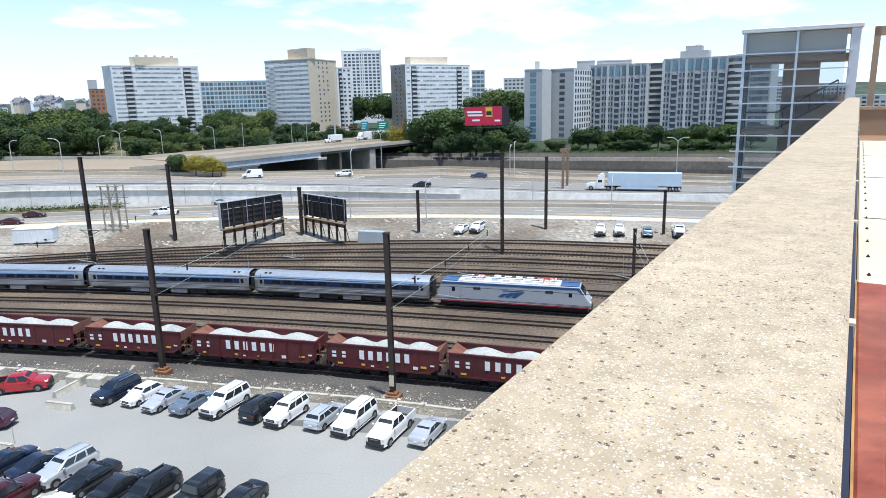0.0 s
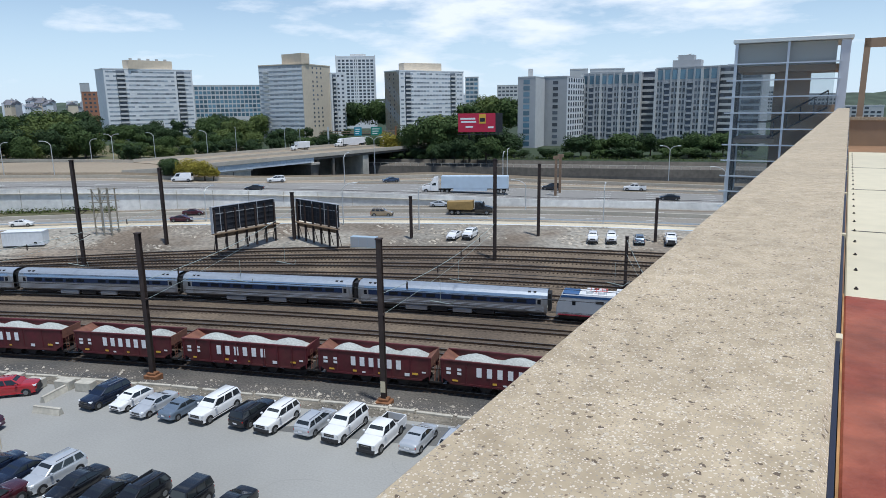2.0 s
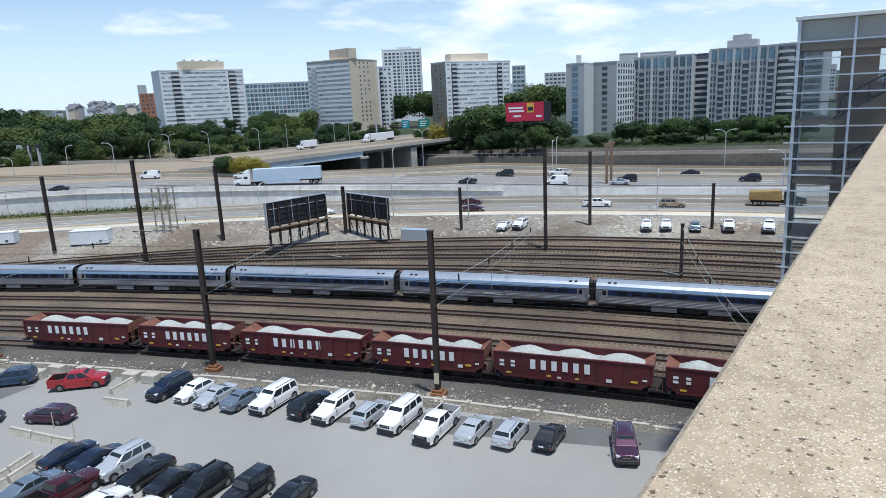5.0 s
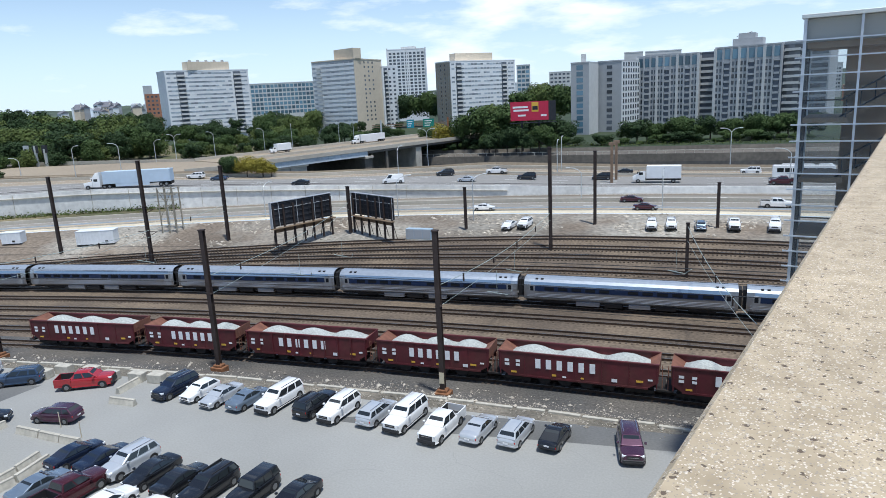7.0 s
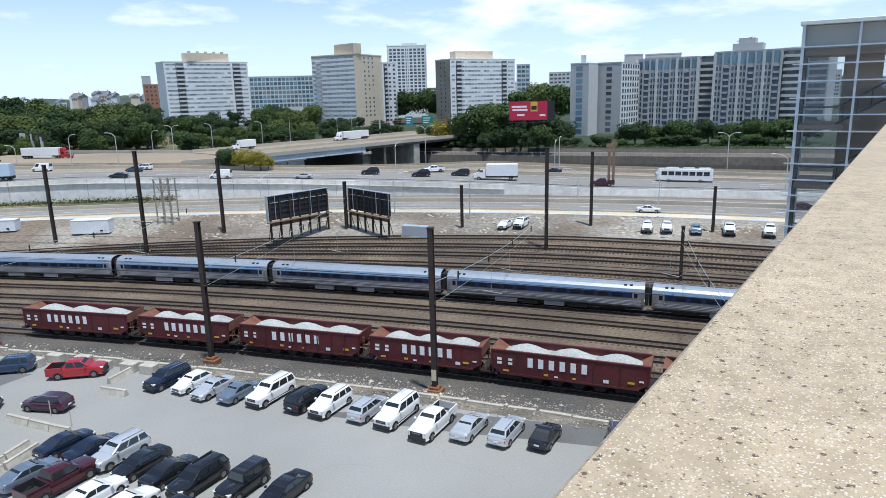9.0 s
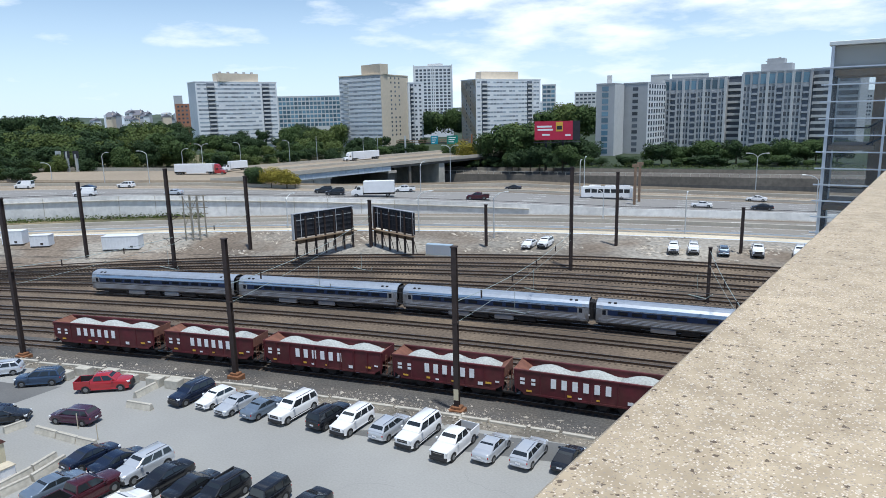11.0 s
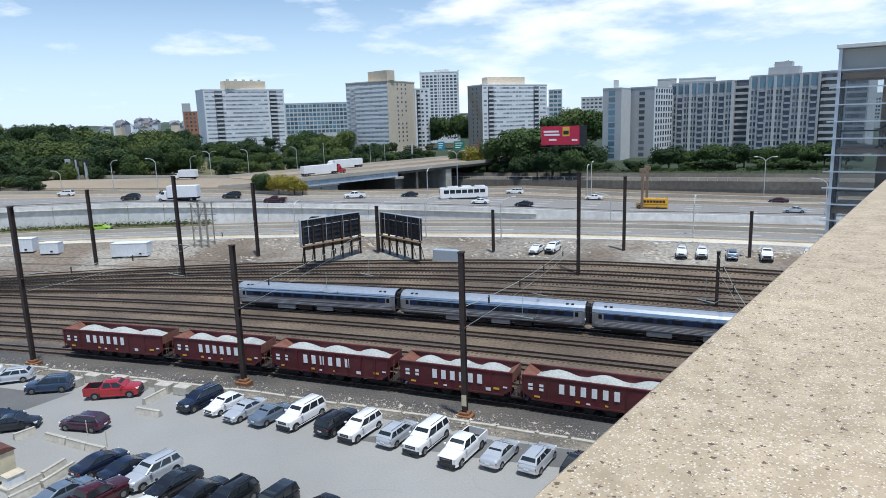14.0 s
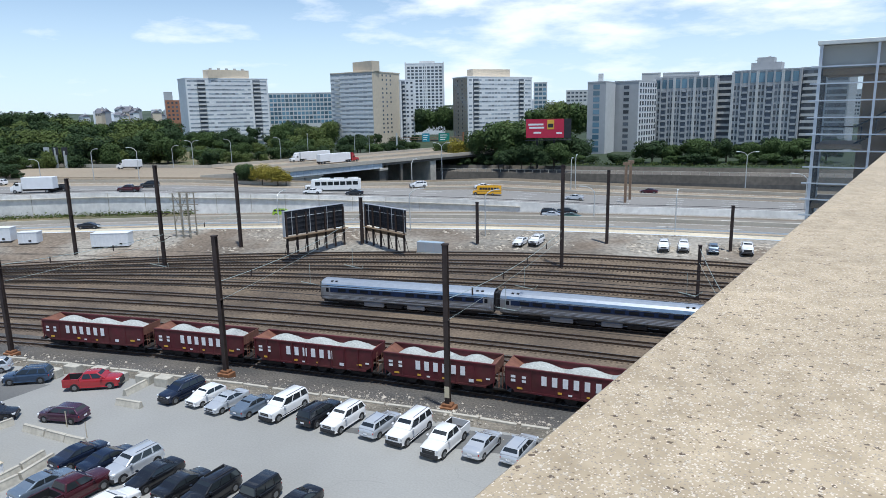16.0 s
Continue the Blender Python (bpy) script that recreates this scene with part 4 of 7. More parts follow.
# length, half width, belt, roof, hood front z, windscreen base, roof front, roof rear, rear glass base (from the nose), deck z, wheel radius
SHAPES = {
    "sedan": (4.75, 0.91, 0.96, 1.46, 0.80, 1.15, 2.00, 3.10, 4.10, 1.02, 0.34),
    "hatchback": (4.25, 0.89, 0.98, 1.52, 0.82, 1.00, 1.78, 3.55, 4.10, 1.00, 0.32),
    "coupe": (4.25, 0.90, 0.88, 1.48, 0.72, 1.15, 1.95, 2.60, 3.85, 0.86, 0.34),
    "wagon": (4.75, 0.92, 1.04, 1.62, 0.88, 1.10, 1.9, 4.15, 4.65, 1.05, 0.35),
    "suv": (4.95, 0.97, 1.15, 1.80, 1.06, 1.22, 1.92, 4.55, 4.85, 1.15, 0.39),
    "big_suv": (5.45, 1.01, 1.22, 1.95, 1.14, 1.32, 1.98, 5.15, 5.38, 1.20, 0.41),
    "boxy_suv": (4.45, 0.94, 1.15, 1.86, 1.05, 1.50, 1.75, 4.25, 4.40, 1.15, 0.42),
    "pickup": (5.85, 1.0, 1.24, 1.93, 1.16, 1.38, 2.02, 3.72, 3.95, 1.22, 0.41),
    "van": (5.6, 1.0, 1.30, 2.35, 1.05, 0.85, 1.60, 5.40, 5.55, 1.30, 0.38),
}


RAKE = {"suv": 0.2, "big_suv": 0.22, "pickup": 0.2, "wagon": 0.12, "hatchback": 0.1}
SHAPES = {k: tuple((v + (0.07 if i in (2, 4, 9) else RAKE.get(k, 0.0) if i == 6 else 0.0)) * 0.93 for i, v in enumerate(row)) for k, row in SHAPES.items()}


def loft(sections):
    """Skin over cross-sections, each (x, [(y, z) ...]) of one length; both ends closed."""
    bm = bmesh.new()
    rings = [[bm.verts.new((x, y, z)) for y, z in pts] for x, pts in sections]
    for a, b in zip(rings, rings[1:]):
        k = len(a)
        for i in range(k):
            bm.faces.new((a[i], b[i], b[(i + 1) % k], a[(i + 1) % k]))
    bm.faces.new(rings[0])
    bm.faces.new(rings[-1][::-1])
    bmesh.ops.recalc_face_normals(bm, faces=bm.faces[:])
    return bm


def spline(a, b, c, d, u, k=0.38):
    """A point between b and c on a smooth line through a, b, c, d."""
    h1, h2 = 2 * u ** 3 - 3 * u * u + 1, u ** 3 - 2 * u * u + u
    h3, h4 = -2 * u ** 3 + 3 * u * u, u ** 3 - u * u
    return b * h1 + (c - a) * (k * h2) + c * h3 + (d - b) * (k * h4)


def soft_loft(sections, along=3, round_=2):
    """As loft(), with the skin rounded both along and across."""
    grid = [[Vector((x, y, z)) for y, z in pts] for x, pts in sections]
    n = len(grid)
    fine = []
    for i in range(n - 1):
        for s in range(along):
            fine.append([spline(grid[max(i - 1, 0)][j], grid[i][j], grid[i + 1][j], grid[min(i + 2, n - 1)][j], s / along) for j in range(len(grid[0]))])
    fine.append(grid[-1])
    out = []
    for ring in fine:
        m = len(ring)
        out.append([spline(ring[j - 1], ring[j], ring[(j + 1) % m], ring[(j + 2) % m], s / round_) for j in range(m) for s in range(round_)])
    bm = bmesh.new()
    rings = [[bm.verts.new(p) for p in ring] for ring in out]
    for a, b in zip(rings, rings[1:]):
        k = len(a)
        for i in range(k):
            bm.faces.new((a[i], b[i], b[(i + 1) % k], a[(i + 1) % k]))
    bm.faces.new(rings[0])
    bm.faces.new(rings[-1][::-1])
    bmesh.ops.recalc_face_normals(bm, faces=bm.faces[:])
    return bm


def lower_section(w, zt, zb=0.28):
    m = zb + (zt - zb) * 0.55
    return [(-w * 0.92, zb), (-w, zb + 0.12), (-w, m), (-w * 0.96, zt - 0.06), (-w * 0.86, zt), (w * 0.86, zt), (w * 0.96, zt - 0.06), (w, m), (w, zb + 0.12), (w * 0.92, zb)]


def hull(w, zt, zb=0.26):
    """Half-rounded cross-section of a car's lower body: tucked sill, shoulder line, crowned top."""
    h = zt - zb
    side = [(w * 0.90, zb), (w * 0.985, zb + h * 0.18), (w, zb + h * 0.48), (w * 0.985, zb + h * 0.74), (w * 0.93, zb + h * 0.93), (w * 0.74, zt), (w * 0.34, zt + 0.025)]
    return [(-y, z) for y, z in side] + [(y, z) for y, z in side[::-1]]


def wheels(c, xs, track, r, width=0.22):
    for x in xs:
        for s in (-1, 1):
            bm = bmesh.new()
            tube(bm, (x, s * track - width / 2, r), (x, s * track + width / 2, r), r, n=18)
            wh = part("wheel", bm, TYRE, c)
            bm = bmesh.new()
            yy = s * (track + width / 2 - 0.012)
            tube(bm, (x, yy, r), (x, yy + s * 0.03, r), r * 0.66, r * 0.5, n=14)
            part("rim", bm, RIM, wh)


def car(kind, colour, label, bed=None):
    """A road car, its nose towards +x, resting on z = 0, its middle at the origin."""
    L, W, belt, roof, hood, xw, xf, xr, xg, deck, r = SHAPES[kind]
    p = PAINTS[colour]
    cat = {"pickup": "pickup truck", "van": "van"}.get(kind, "car")
    c = thing({"pickup": "pickup_truck", "van": "van"}.get(kind, "car"), label, cat)
    X = lambda d: L / 2 - d          # distance back from the nose
    bed0 = xg + 0.12
    tail = L if kind != "pickup" else bed0
    secs = [(X(0.0), hull(W * 0.70, hood - 0.14, 0.34)), (X(0.08), hull(W * 0.82, hood - 0.05, 0.29)), (X(0.28), hull(W * 0.91, hood - 0.01, 0.27)), (X(0.75), hull(W * 0.985, hood + (belt - hood) * 0.42)), (X(xw), hull(W, belt - 0.015)),
            (X((xw + xg) / 2), hull(W, belt))]
    if kind == "pickup":
        secs += [(X(bed0), hull(W, belt))]
    else:
        secs += [(X(min(xg, L - 0.5)), hull(W * 0.985, max(deck, belt))), (X(L - 0.2), hull(W * 0.93, deck - 0.01, 0.31)), (X(L - 0.06), hull(W * 0.86, deck - 0.10, 0.35)), (X(L), hull(W * 0.74, deck - 0.26, 0.42))]
    part("body", soft_loft(secs), p, c, smooth=True)
    clad = kind in ("suv", "big_suv", "pickup")
    part("sill", boxes((X(L * 0.78), X(L * 0.22), -W * (1.008 if clad else 0.985), W * (1.008 if clad else 0.985), 0.22, 0.46 if kind == "big_suv" else 0.36), bevel=0.02), TRIM, c)
    if kind == "pickup":
        b = part("bed", boxes((X(L - 0.05), X(bed0 + 0.02), -W, W, 0.45, 0.62), (X(L - 0.05), X(bed0 + 0.02), -W, -W + 0.10, 0.62, belt + 0.08), (X(L - 0.05), X(bed0 + 0.02), W - 0.10, W, 0.62, belt + 0.08),
                              (X(bed0 + 0.08), X(bed0 + 0.02), -W + 0.1, W - 0.1, 0.62, belt + 0.08), bevel=0.02), p, c)
        part("tailgate", boxes((X(L), X(L - 0.06), -W + 0.04, W - 0.04, 0.5, belt + 0.06), bevel=0.02), p, c)
        part("bed_liner", boxes((X(L - 0.09), X(bed0 + 0.1), -W + 0.11, W - 0.11, 0.625, 0.66), (X(L - 0.09), X(bed0 + 0.1), -W + 0.101, -W + 0.112, 0.66, belt + 0.06), (X(L - 0.09), X(bed0 + 0.1), W - 0.112, W - 0.101, 0.66, belt + 0.06), (X(bed0 + 0.10), X(bed0 + 0.085), -W + 0.11, W - 0.11, 0.66, belt + 0.06)), TRIM, c)
    wt, wb = W * 0.72, W * 0.91
    glass = loft([(X(xw + 0.02), [(-wb, belt - 0.03), (-wb * 0.98, belt + 0.02), (wb * 0.98, belt + 0.02), (wb, belt - 0.03)]), (X(xf), [(-wb, belt - 0.03), (-wt, roof - 0.04), (wt, roof - 0.04), (wb, belt - 0.03)]),
                  (X(xr), [(-wb, belt - 0.03), (-wt, roof - 0.04), (wt, roof - 0.04), (wb, belt - 0.03)]), (X(xg), [(-wb, belt - 0.03), (-wb * 0.98, belt + 0.02), (wb * 0.98, belt + 0.02), (wb, belt - 0.03)])])
    bmesh.ops.bevel(glass, geom=[e for e in glass.edges if e.calc_length() > 0.3], offset=0.05, segments=3, affect="EDGES", profile=0.55)
    house = part("greenhouse", glass, p, c, smooth=False)

    def pane(name, quad, u0, u1, v0, v1):
        """A glass pane on a face of the greenhouse; quad: bottom from, bottom to, top to, top from."""
        q = [Vector(v) for v in quad]
        at = lambda u, v: q[0].lerp(q[1], u).lerp(q[3].lerp(q[2], u), v)
        cs = [at(u0, v0), at(u1, v0), at(u1, v1), at(u0, v1)]
        n_ = (cs[1] - cs[0]).cross(cs[3] - cs[0]).normalized()
        if n_.dot((cs[0] + cs[2]) / 2 - Vector((0, 0, belt))) < 0:
            n_ = -n_
        bm = bmesh.new()
        lo_, hi_ = [bm.verts.new(v - n_ * 0.01) for v in cs], [bm.verts.new(v + n_ * 0.012) for v in cs]
        bm.faces.new(hi_)
        bm.faces.new(lo_[::-1])
        for i in range(4):
            bm.faces.new((lo_[i], lo_[(i + 1) % 4], hi_[(i + 1) % 4], hi_[i]))
        bmesh.ops.recalc_face_normals(bm, faces=bm.faces[:])
        part(name, bm, WINDOW, house)

    zb_, zt_ = belt + 0.0, roof - 0.05
    pane("windscreen", ((X(xw + 0.02), -wb, zb_), (X(xw + 0.02), wb, zb_), (X(xf), wt, zt_), (X(xf), -wt, zt_)), 0.075, 0.925, 0.05, 0.93)
    pane("rear_window", ((X(xg), -wb, zb_), (X(xg), wb, zb_), (X(xr), wt, zt_), (X(xr), -wt, zt_)), 0.07, 0.93, 0.08, 0.94)
    split = {"pickup": (0.06, 0.50, 0.56, 0.94), "coupe": (0.08, 0.62, 0.66, 0.88), "van": (0.05, 0.28), "sedan": (0.07, 0.48, 0.52, 0.9), "hatchback": (0.07, 0.46, 0.5, 0.92)}.get(kind, (0.06, 0.36, 0.40, 0.68, 0.73, 0.95))
    for s in (-1, 1):
        side_quad = ((X(xw + 0.02), s * wb, zb_), (X(xg), s * wb, zb_), (X(xr), s * wt, zt_), (X(xf), s * wt, zt_))
        for i in range(0, len(split), 2):
            pane("side_window", side_quad, split[i], split[i + 1], 0.06, 0.90)
    rf = loft([(X(xf - 0.02), [(-wt * 0.93, roof - 0.08), (-wt * 0.9, roof - 0.06), (wt * 0.9, roof - 0.06), (wt * 0.93, roof - 0.08)]), (X(xf + 0.25), [(-wt * 1.04, roof - 0.09), (-wt * 0.86, roof), (wt * 0.86, roof), (wt * 1.04, roof - 0.09)]),
               (X(xr - 0.2), [(-wt * 1.04, roof - 0.09), (-wt * 0.86, roof), (wt * 0.86, roof), (wt * 1.04, roof - 0.09)]), (X(xr - 0.02), [(-wt * 0.93, roof - 0.09), (-wt * 0.9, roof - 0.06), (wt * 0.9, roof - 0.06), (wt * 0.93, roof - 0.09)])])
    part("roof", rf, p, c, smooth=True)
    front = X(0.78 if L < 5.3 else 0.92)
    rear = X(L - (0.85 if L < 5.3 else 1.15))
    for x in (front, rear):
        for s in (-1, 1):
            bm = bmesh.new()
            tube(bm, (x, s * W * 0.80, r), (x, s * (W + 0.006), r), r * 1.14, n=18)
            part("wheel_arch", bm, TRIM, c)
    wheels(c, (front, rear), W - 0.10, r)
    for s in (-1, 1):
        part("headlight", boxes((X(0.30), X(0.02), s * W * 0.70 - 0.16, s * W * 0.70 + 0.16, hood - 0.24, hood - 0.07), bevel=0.03), LAMP, c)
        part("tail_light", boxes((X(L + (0.01 if kind == "pickup" else -0.03)), X(L - (0.05 if kind == "pickup" else 0.2)), s * W * 0.76 - 0.10, s * W * 0.76 + 0.10, deck - 0.36, deck - 0.20), bevel=0.02), TAIL, c)
        part("mirror", boxes((X(xw + 0.45), X(xw + 0.25), s * (W + 0.10) - 0.09, s * (W + 0.10) + 0.09, belt + 0.0, belt + 0.15), bevel=0.03), p, c)
    part("grille", boxes((X(0.08), X(-0.015), -W * (0.62 if kind == "pickup" else 0.5), W * (0.62 if kind == "pickup" else 0.5), hood - (0.52 if kind == "pickup" else 0.36), hood - 0.12)), TRIM, c)
    part("grille_bar", boxes((X(0.05), X(-0.024), -W * 0.40, W * 0.40, hood - 0.25, hood - 0.22)), CHROME, c)
    part("lower_grille", boxes((X(0.2), X(-0.052), -W * 0.66, W * 0.66, 0.36, 0.47), bevel=0.01), TRIM, c)
    part("front_bumper", boxes((X(0.25), X(-0.04), -W * 0.84, W * 0.84, 0.28, 0.64 if clad else 0.52), bevel=0.05), TRIM if kind in ("pickup", "suv", "big_suv") else p, c)
    part("rear_bumper", boxes((X(L + 0.04), X(L - 0.2), -W * 0.84, W * 0.84, 0.38, 0.58), bevel=0.05), p if kind != "pickup" else CHROME, c)
    part("number_plate", boxes((X(L + 0.055), X(L + 0.04), -0.2, 0.2, 0.62, 0.75)), LETTER, c)
    if kind in ("suv", "big_suv", "wagon"):
        for s in (-1, 1):
            part("roof_rail", boxes((X(xr - 0.1), X(xf + 0.3), s * wt * 0.8 - 0.025, s * wt * 0.8 + 0.025, roof, roof + 0.06)), CHROME if colour != "black" else TRIM, c)
    return c


def truck_cab(c, x, W, zt, mat, hood=1.5, name="cab"):
    """A bonneted lorry cab whose rear wall stands at x."""
    cab = part(name, loft([(x + 2.1 + hood, lower_section(W * 0.78, 1.55, 0.5)), (x + 2.0, lower_section(W * 0.84, 1.95, 0.5)), (x + 1.75, lower_section(W * 0.96, zt * 0.80, 0.5)), (x + 1.2, lower_section(W, zt, 0.5)), (x, lower_section(W, zt, 0.5))]), mat, c)
    part("windscreen", loft([(x + 2.03, [(-W * 0.74, 2.0), (-W * 0.74, 2.03), (W * 0.74, 2.03), (W * 0.74, 2.0)]), (x + 1.62, [(-W * 0.74, 2.0), (-W * 0.72, 2.75), (W * 0.72, 2.75), (W * 0.74, 2.0)])]), WINDOW, cab)
    for s in (-1, 1):
        part("side_window", boxes((x + 0.55, x + 1.45, s * W - 0.012, s * W + 0.012, 1.85, 2.45)), WINDOW, cab)
    part("grille", boxes((x + 2.1 + hood - 0.02, x + 2.14 + hood, -0.5, 0.5, 0.75, 1.45)), CHROME, cab)
    return cab


BOX_WHITE = material("white_box_body", (0.78, 0.79, 0.80), 0.45, 0, 0.03, 1, 0.06, 0.2)
BOX_BLUE = material("pale_blue_trailer", (0.50, 0.60, 0.70), 0.45, 0, 0.03, 1, 0.06, 0.2)


def semi(trailer_mat, cab_mat, label):
    c = thing("articulated_lorry", label, "lorry")
    part("trailer_box", boxes((-10.5, 5.4, -1.29, 1.29, 1.15, 4.05), bevel=0.04), trailer_mat, c)
    part("trailer_chassis", boxes((-10.3, 5.0, -0.6, 0.6, 0.85, 1.15)), STONE_DK, c)
    part("rear_underrun", boxes((-10.5, -10.35, -1.1, 1.1, 0.5, 1.15)), STONE_DK, c)
    part("side_skirt", boxes((-5.5, 2.5, -1.27, -1.24, 0.5, 1.15), (-5.5, 2.5, 1.24, 1.27, 0.5, 1.15)), trailer_mat, c)
    truck_cab(c, 6.1, 1.22, 3.35, cab_mat, 1.9)
    bm = loft([(6.2, lower_section(1.2, 4.0, 3.2)), (7.0, lower_section(1.1, 3.9, 3.2)), (7.7, lower_section(0.9, 3.3, 3.2))])
    part("roof_fairing", bm, cab_mat, c)
    part("tractor_frame", boxes((3.2, 9.0, -0.5, 0.5, 0.6, 0.95)), STONE_DK, c)
    wheels(c, (-9.4, -8.1, 4.0, 5.2, 9.1), 1.05, 0.5, 0.3)
    return c


def box_truck():
    c = thing("box_truck", "white box truck with a high cargo body", "lorry")
    part("cargo_box", boxes((-5.0, 2.4, -1.25, 1.25, 1.05, 3.85), bevel=0.04), BOX_WHITE, c)
    part("chassis", boxes((-5.0, 4.6, -0.5, 0.5, 0.6, 1.05)), STONE_DK, c)
    truck_cab(c, 2.6, 1.1, 2.55, PAINTS["white"], 0.7)
    wheels(c, (-3.4, 4.2), 0.98, 0.46, 0.32)
    return c


def bus(mat, label, L, zt, yellow=False):
    c = thing("school_bus" if yellow else "city_bus", label, "bus")
    h = L / 2
    nose = 1.3 if yellow else 0.0
    part("body", loft([(h - nose, lower_section(1.18, zt - 0.12, 0.42)), (h - nose - 0.35, lower_section(1.26, zt, 0.36)), (-h + 0.3, lower_section(1.26, zt, 0.36)), (-h, lower_section(1.2, zt - 0.12, 0.42))]), mat, c)
    if yellow:
        part("bonnet", loft([(h, lower_section(0.95, 1.25, 0.45)), (h - 1.25, lower_section(1.15, 1.6, 0.45))]), mat, c)
        for s in (-1, 1):
            part("black_rail", boxes((-h + 0.2, h - 1.5, s * 1.262 - 0.01, s * 1.262 + 0.01, 1.18, 1.26)), TRIM, c)
    else:
        for x0, x1 in ((-h + 0.6, -h + 3.2), (-2.0, 0.5), (1.5, 4.2)):
            part("roof_unit", boxes((x0, x1, -0.95, 0.95, zt, zt + 0.28), bevel=0.05), mat, c)
    n = 7 if yellow else 7
    x = -h + 0.7
    step = (L - nose - 1.4) / n
    for k in range(n):
        for s in (-1, 1):
            part("window", boxes((x + step * k, x + step * (k + 0.84), s * 1.266 - 0.012, s * 1.266 + 0.012, 1.55 if not yellow else 1.7, zt - 0.55)), WINDOW, c)
    part("windscreen", boxes((h - nose - 0.03, h - nose + 0.015, -1.0, 1.0, 1.45 if not yellow else 1.75, zt - 0.4)), WINDOW, c)
    wheels(c, (-h + 2.6, h - (2.6 if not yellow else 0.9)), 1.1, 0.48, 0.3)
    return c


def dump_truck():
    c = thing("dump_truck", "dark dump truck with a tan steel bed", "lorry")
    part("bed", loft([(-4.2, lower_section(1.22, 2.7, 1.15)), (0.9, lower_section(1.22, 2.9, 1.05)), (1.2, lower_section(1.22, 3.0, 1.3))]), material("tan_bed_steel", (0.30, 0.20, 0.07), 0.7, 0, 0.15, 2, 0.2, 0.5), c)
    part("chassis", boxes((-4.0, 4.6, -0.5, 0.5, 0.6, 1.05)), STONE_DK, c)
    truck_cab(c, 1.5, 1.15, 2.7, PAINTS["black"], 1.6)
    wheels(c, (-3.2, -1.9, 4.0), 1.0, 0.5, 0.32)
    return c


ASPHALT_PATCH = material("newer_asphalt", (0.14, 0.14, 0.135), 0.92, 0, 0.1, 5, 0.2, 0.25, 0.1)
# ---- the car park ----
NOSE = -97.5          # the way the parked rows point
LOT = [
    ("suv", "dark_blue", -47.7, 47.1, 0, "dark blue crossover parked nose out beside concrete blocks"), ("hatchback", "white", -44.7, 47.1, 0, "white hatchback parked nose out in a row"),
    ("sedan", "silver", -41.9, 46.8, 0, "silver sedan parked nose out in a row"), ("sedan", "blue_grey", -39.0, 46.9, 180, "blue-grey sedan backed towards the drive lane"),
    ("big_suv", "white", -35.9, 47.5, 0, "large white estate SUV parked nose out"), ("suv", "black", -32.0, 47.4, 180, "black SUV parked tail out in a row"),
    ("suv", "white", -29.4, 47.2, 0, "white SUV parked nose out in a row"), ("wagon", "silver", -25.8, 47.4, 180, "silver wagon parked tail out in a row"),
    ("big_suv", "white", -23.0, 47.4, 0, "large white SUV with roof rails parked nose out"), ("pickup", "white", -19.4, 46.7, 0, "white crew-cab pickup truck with an empty bed"),
    ("sedan", "silver", -16.3, 47.1, 180, "silver fastback sedan parked tail out"), ("wagon", "silver", -13.2, 47.3, 180, "silver crossover with glass roof parked tail out"),
    ("coupe", "black", -10.1, 47.5, 180, "small black rounded coupe parked tail out"), ("suv", "plum", -4.3, 47.6, 18, "dark plum SUV with roof rails parked alone"),
    ("sedan", "dark_blue", -46.0, 34.5, 180, "dark blue sedan parked tail out in the second row"), ("sedan", "dark_blue", -43.2, 34.7, 180, "dark blue sedan in the second row"),
    ("suv", "silver", -40.6, 34.8, 0, "silver off-road SUV with sunroof parked nose out"), ("sedan", "black", -37.8, 34.2, 0, "black sedan parked nose out in the second row"),
    ("sedan", "black", -34.9, 33.9, 180, "black sedan with red tail lamps in the second row"), ("suv", "black", -32.2, 33.8, 0, "black SUV in the second row"),
    ("boxy_suv", "black", -28.8, 34.3, 0, "boxy black off-roader in the second row"), ("sedan", "black", -25.5, 34.5, 0, "black sedan at the end of the second row"),
    ("sedan", "blue_grey", -44.7, 30.3, 180, "blue-grey sedan between rows of parked cars"), ("pickup", "maroon", -41.7, 30.3, 180, "dark maroon pickup truck between rows of parked cars"),
    ("sedan", "white", -37.9, 29.9, 180, "white sedan between rows of parked cars"), ("sedan", "white", -34.7, 29.6, 180, "white sedan among dark parked cars"), ("sedan", "black", -31.4, 29.3, 0, "black sedan among dark parked cars"),
    ("pickup", "red", -57.6, 45.9, 127, "bright red crew-cab pickup truck beside concrete blocks"), ("suv", "blue", -65.4, 44.6, -52, "blue SUV parked by a low kerb"),
    ("wagon", "plum", -53.8, 39.4, -72, "dark plum crossover standing in the drive lane"), ("wagon", "silver", -72.1, 44.9, -42, "silver crossover parked by the kerb"),
    ("sedan", "white", -76.8, 44.5, -42, "white sedan parked by the kerb"), ("sedan", "dark_blue", -62.9, 37.2, 135, "dark blue sedan beside the barriers"), ("sedan", "black", -60.2, 37.0, 135, "black sedan beside the barriers"),
]
built = {}
for kind, colour, x, y, turn, label in LOT:
    if y > 46:
        x += 0.5 * (-10 - x) / 37          # the front row stands a little closer together
    m = pose(x, y, 1.0, 0, 0, NOSE + turn)
    if (kind, colour) in built:
        ob = tagged(copy_thing(built[kind, colour], m), label)
    else:
        ob = built[kind, colour] = car(kind, colour, label)
        ob.matrix_basis = m
    tagged(ob, group="parked cars")

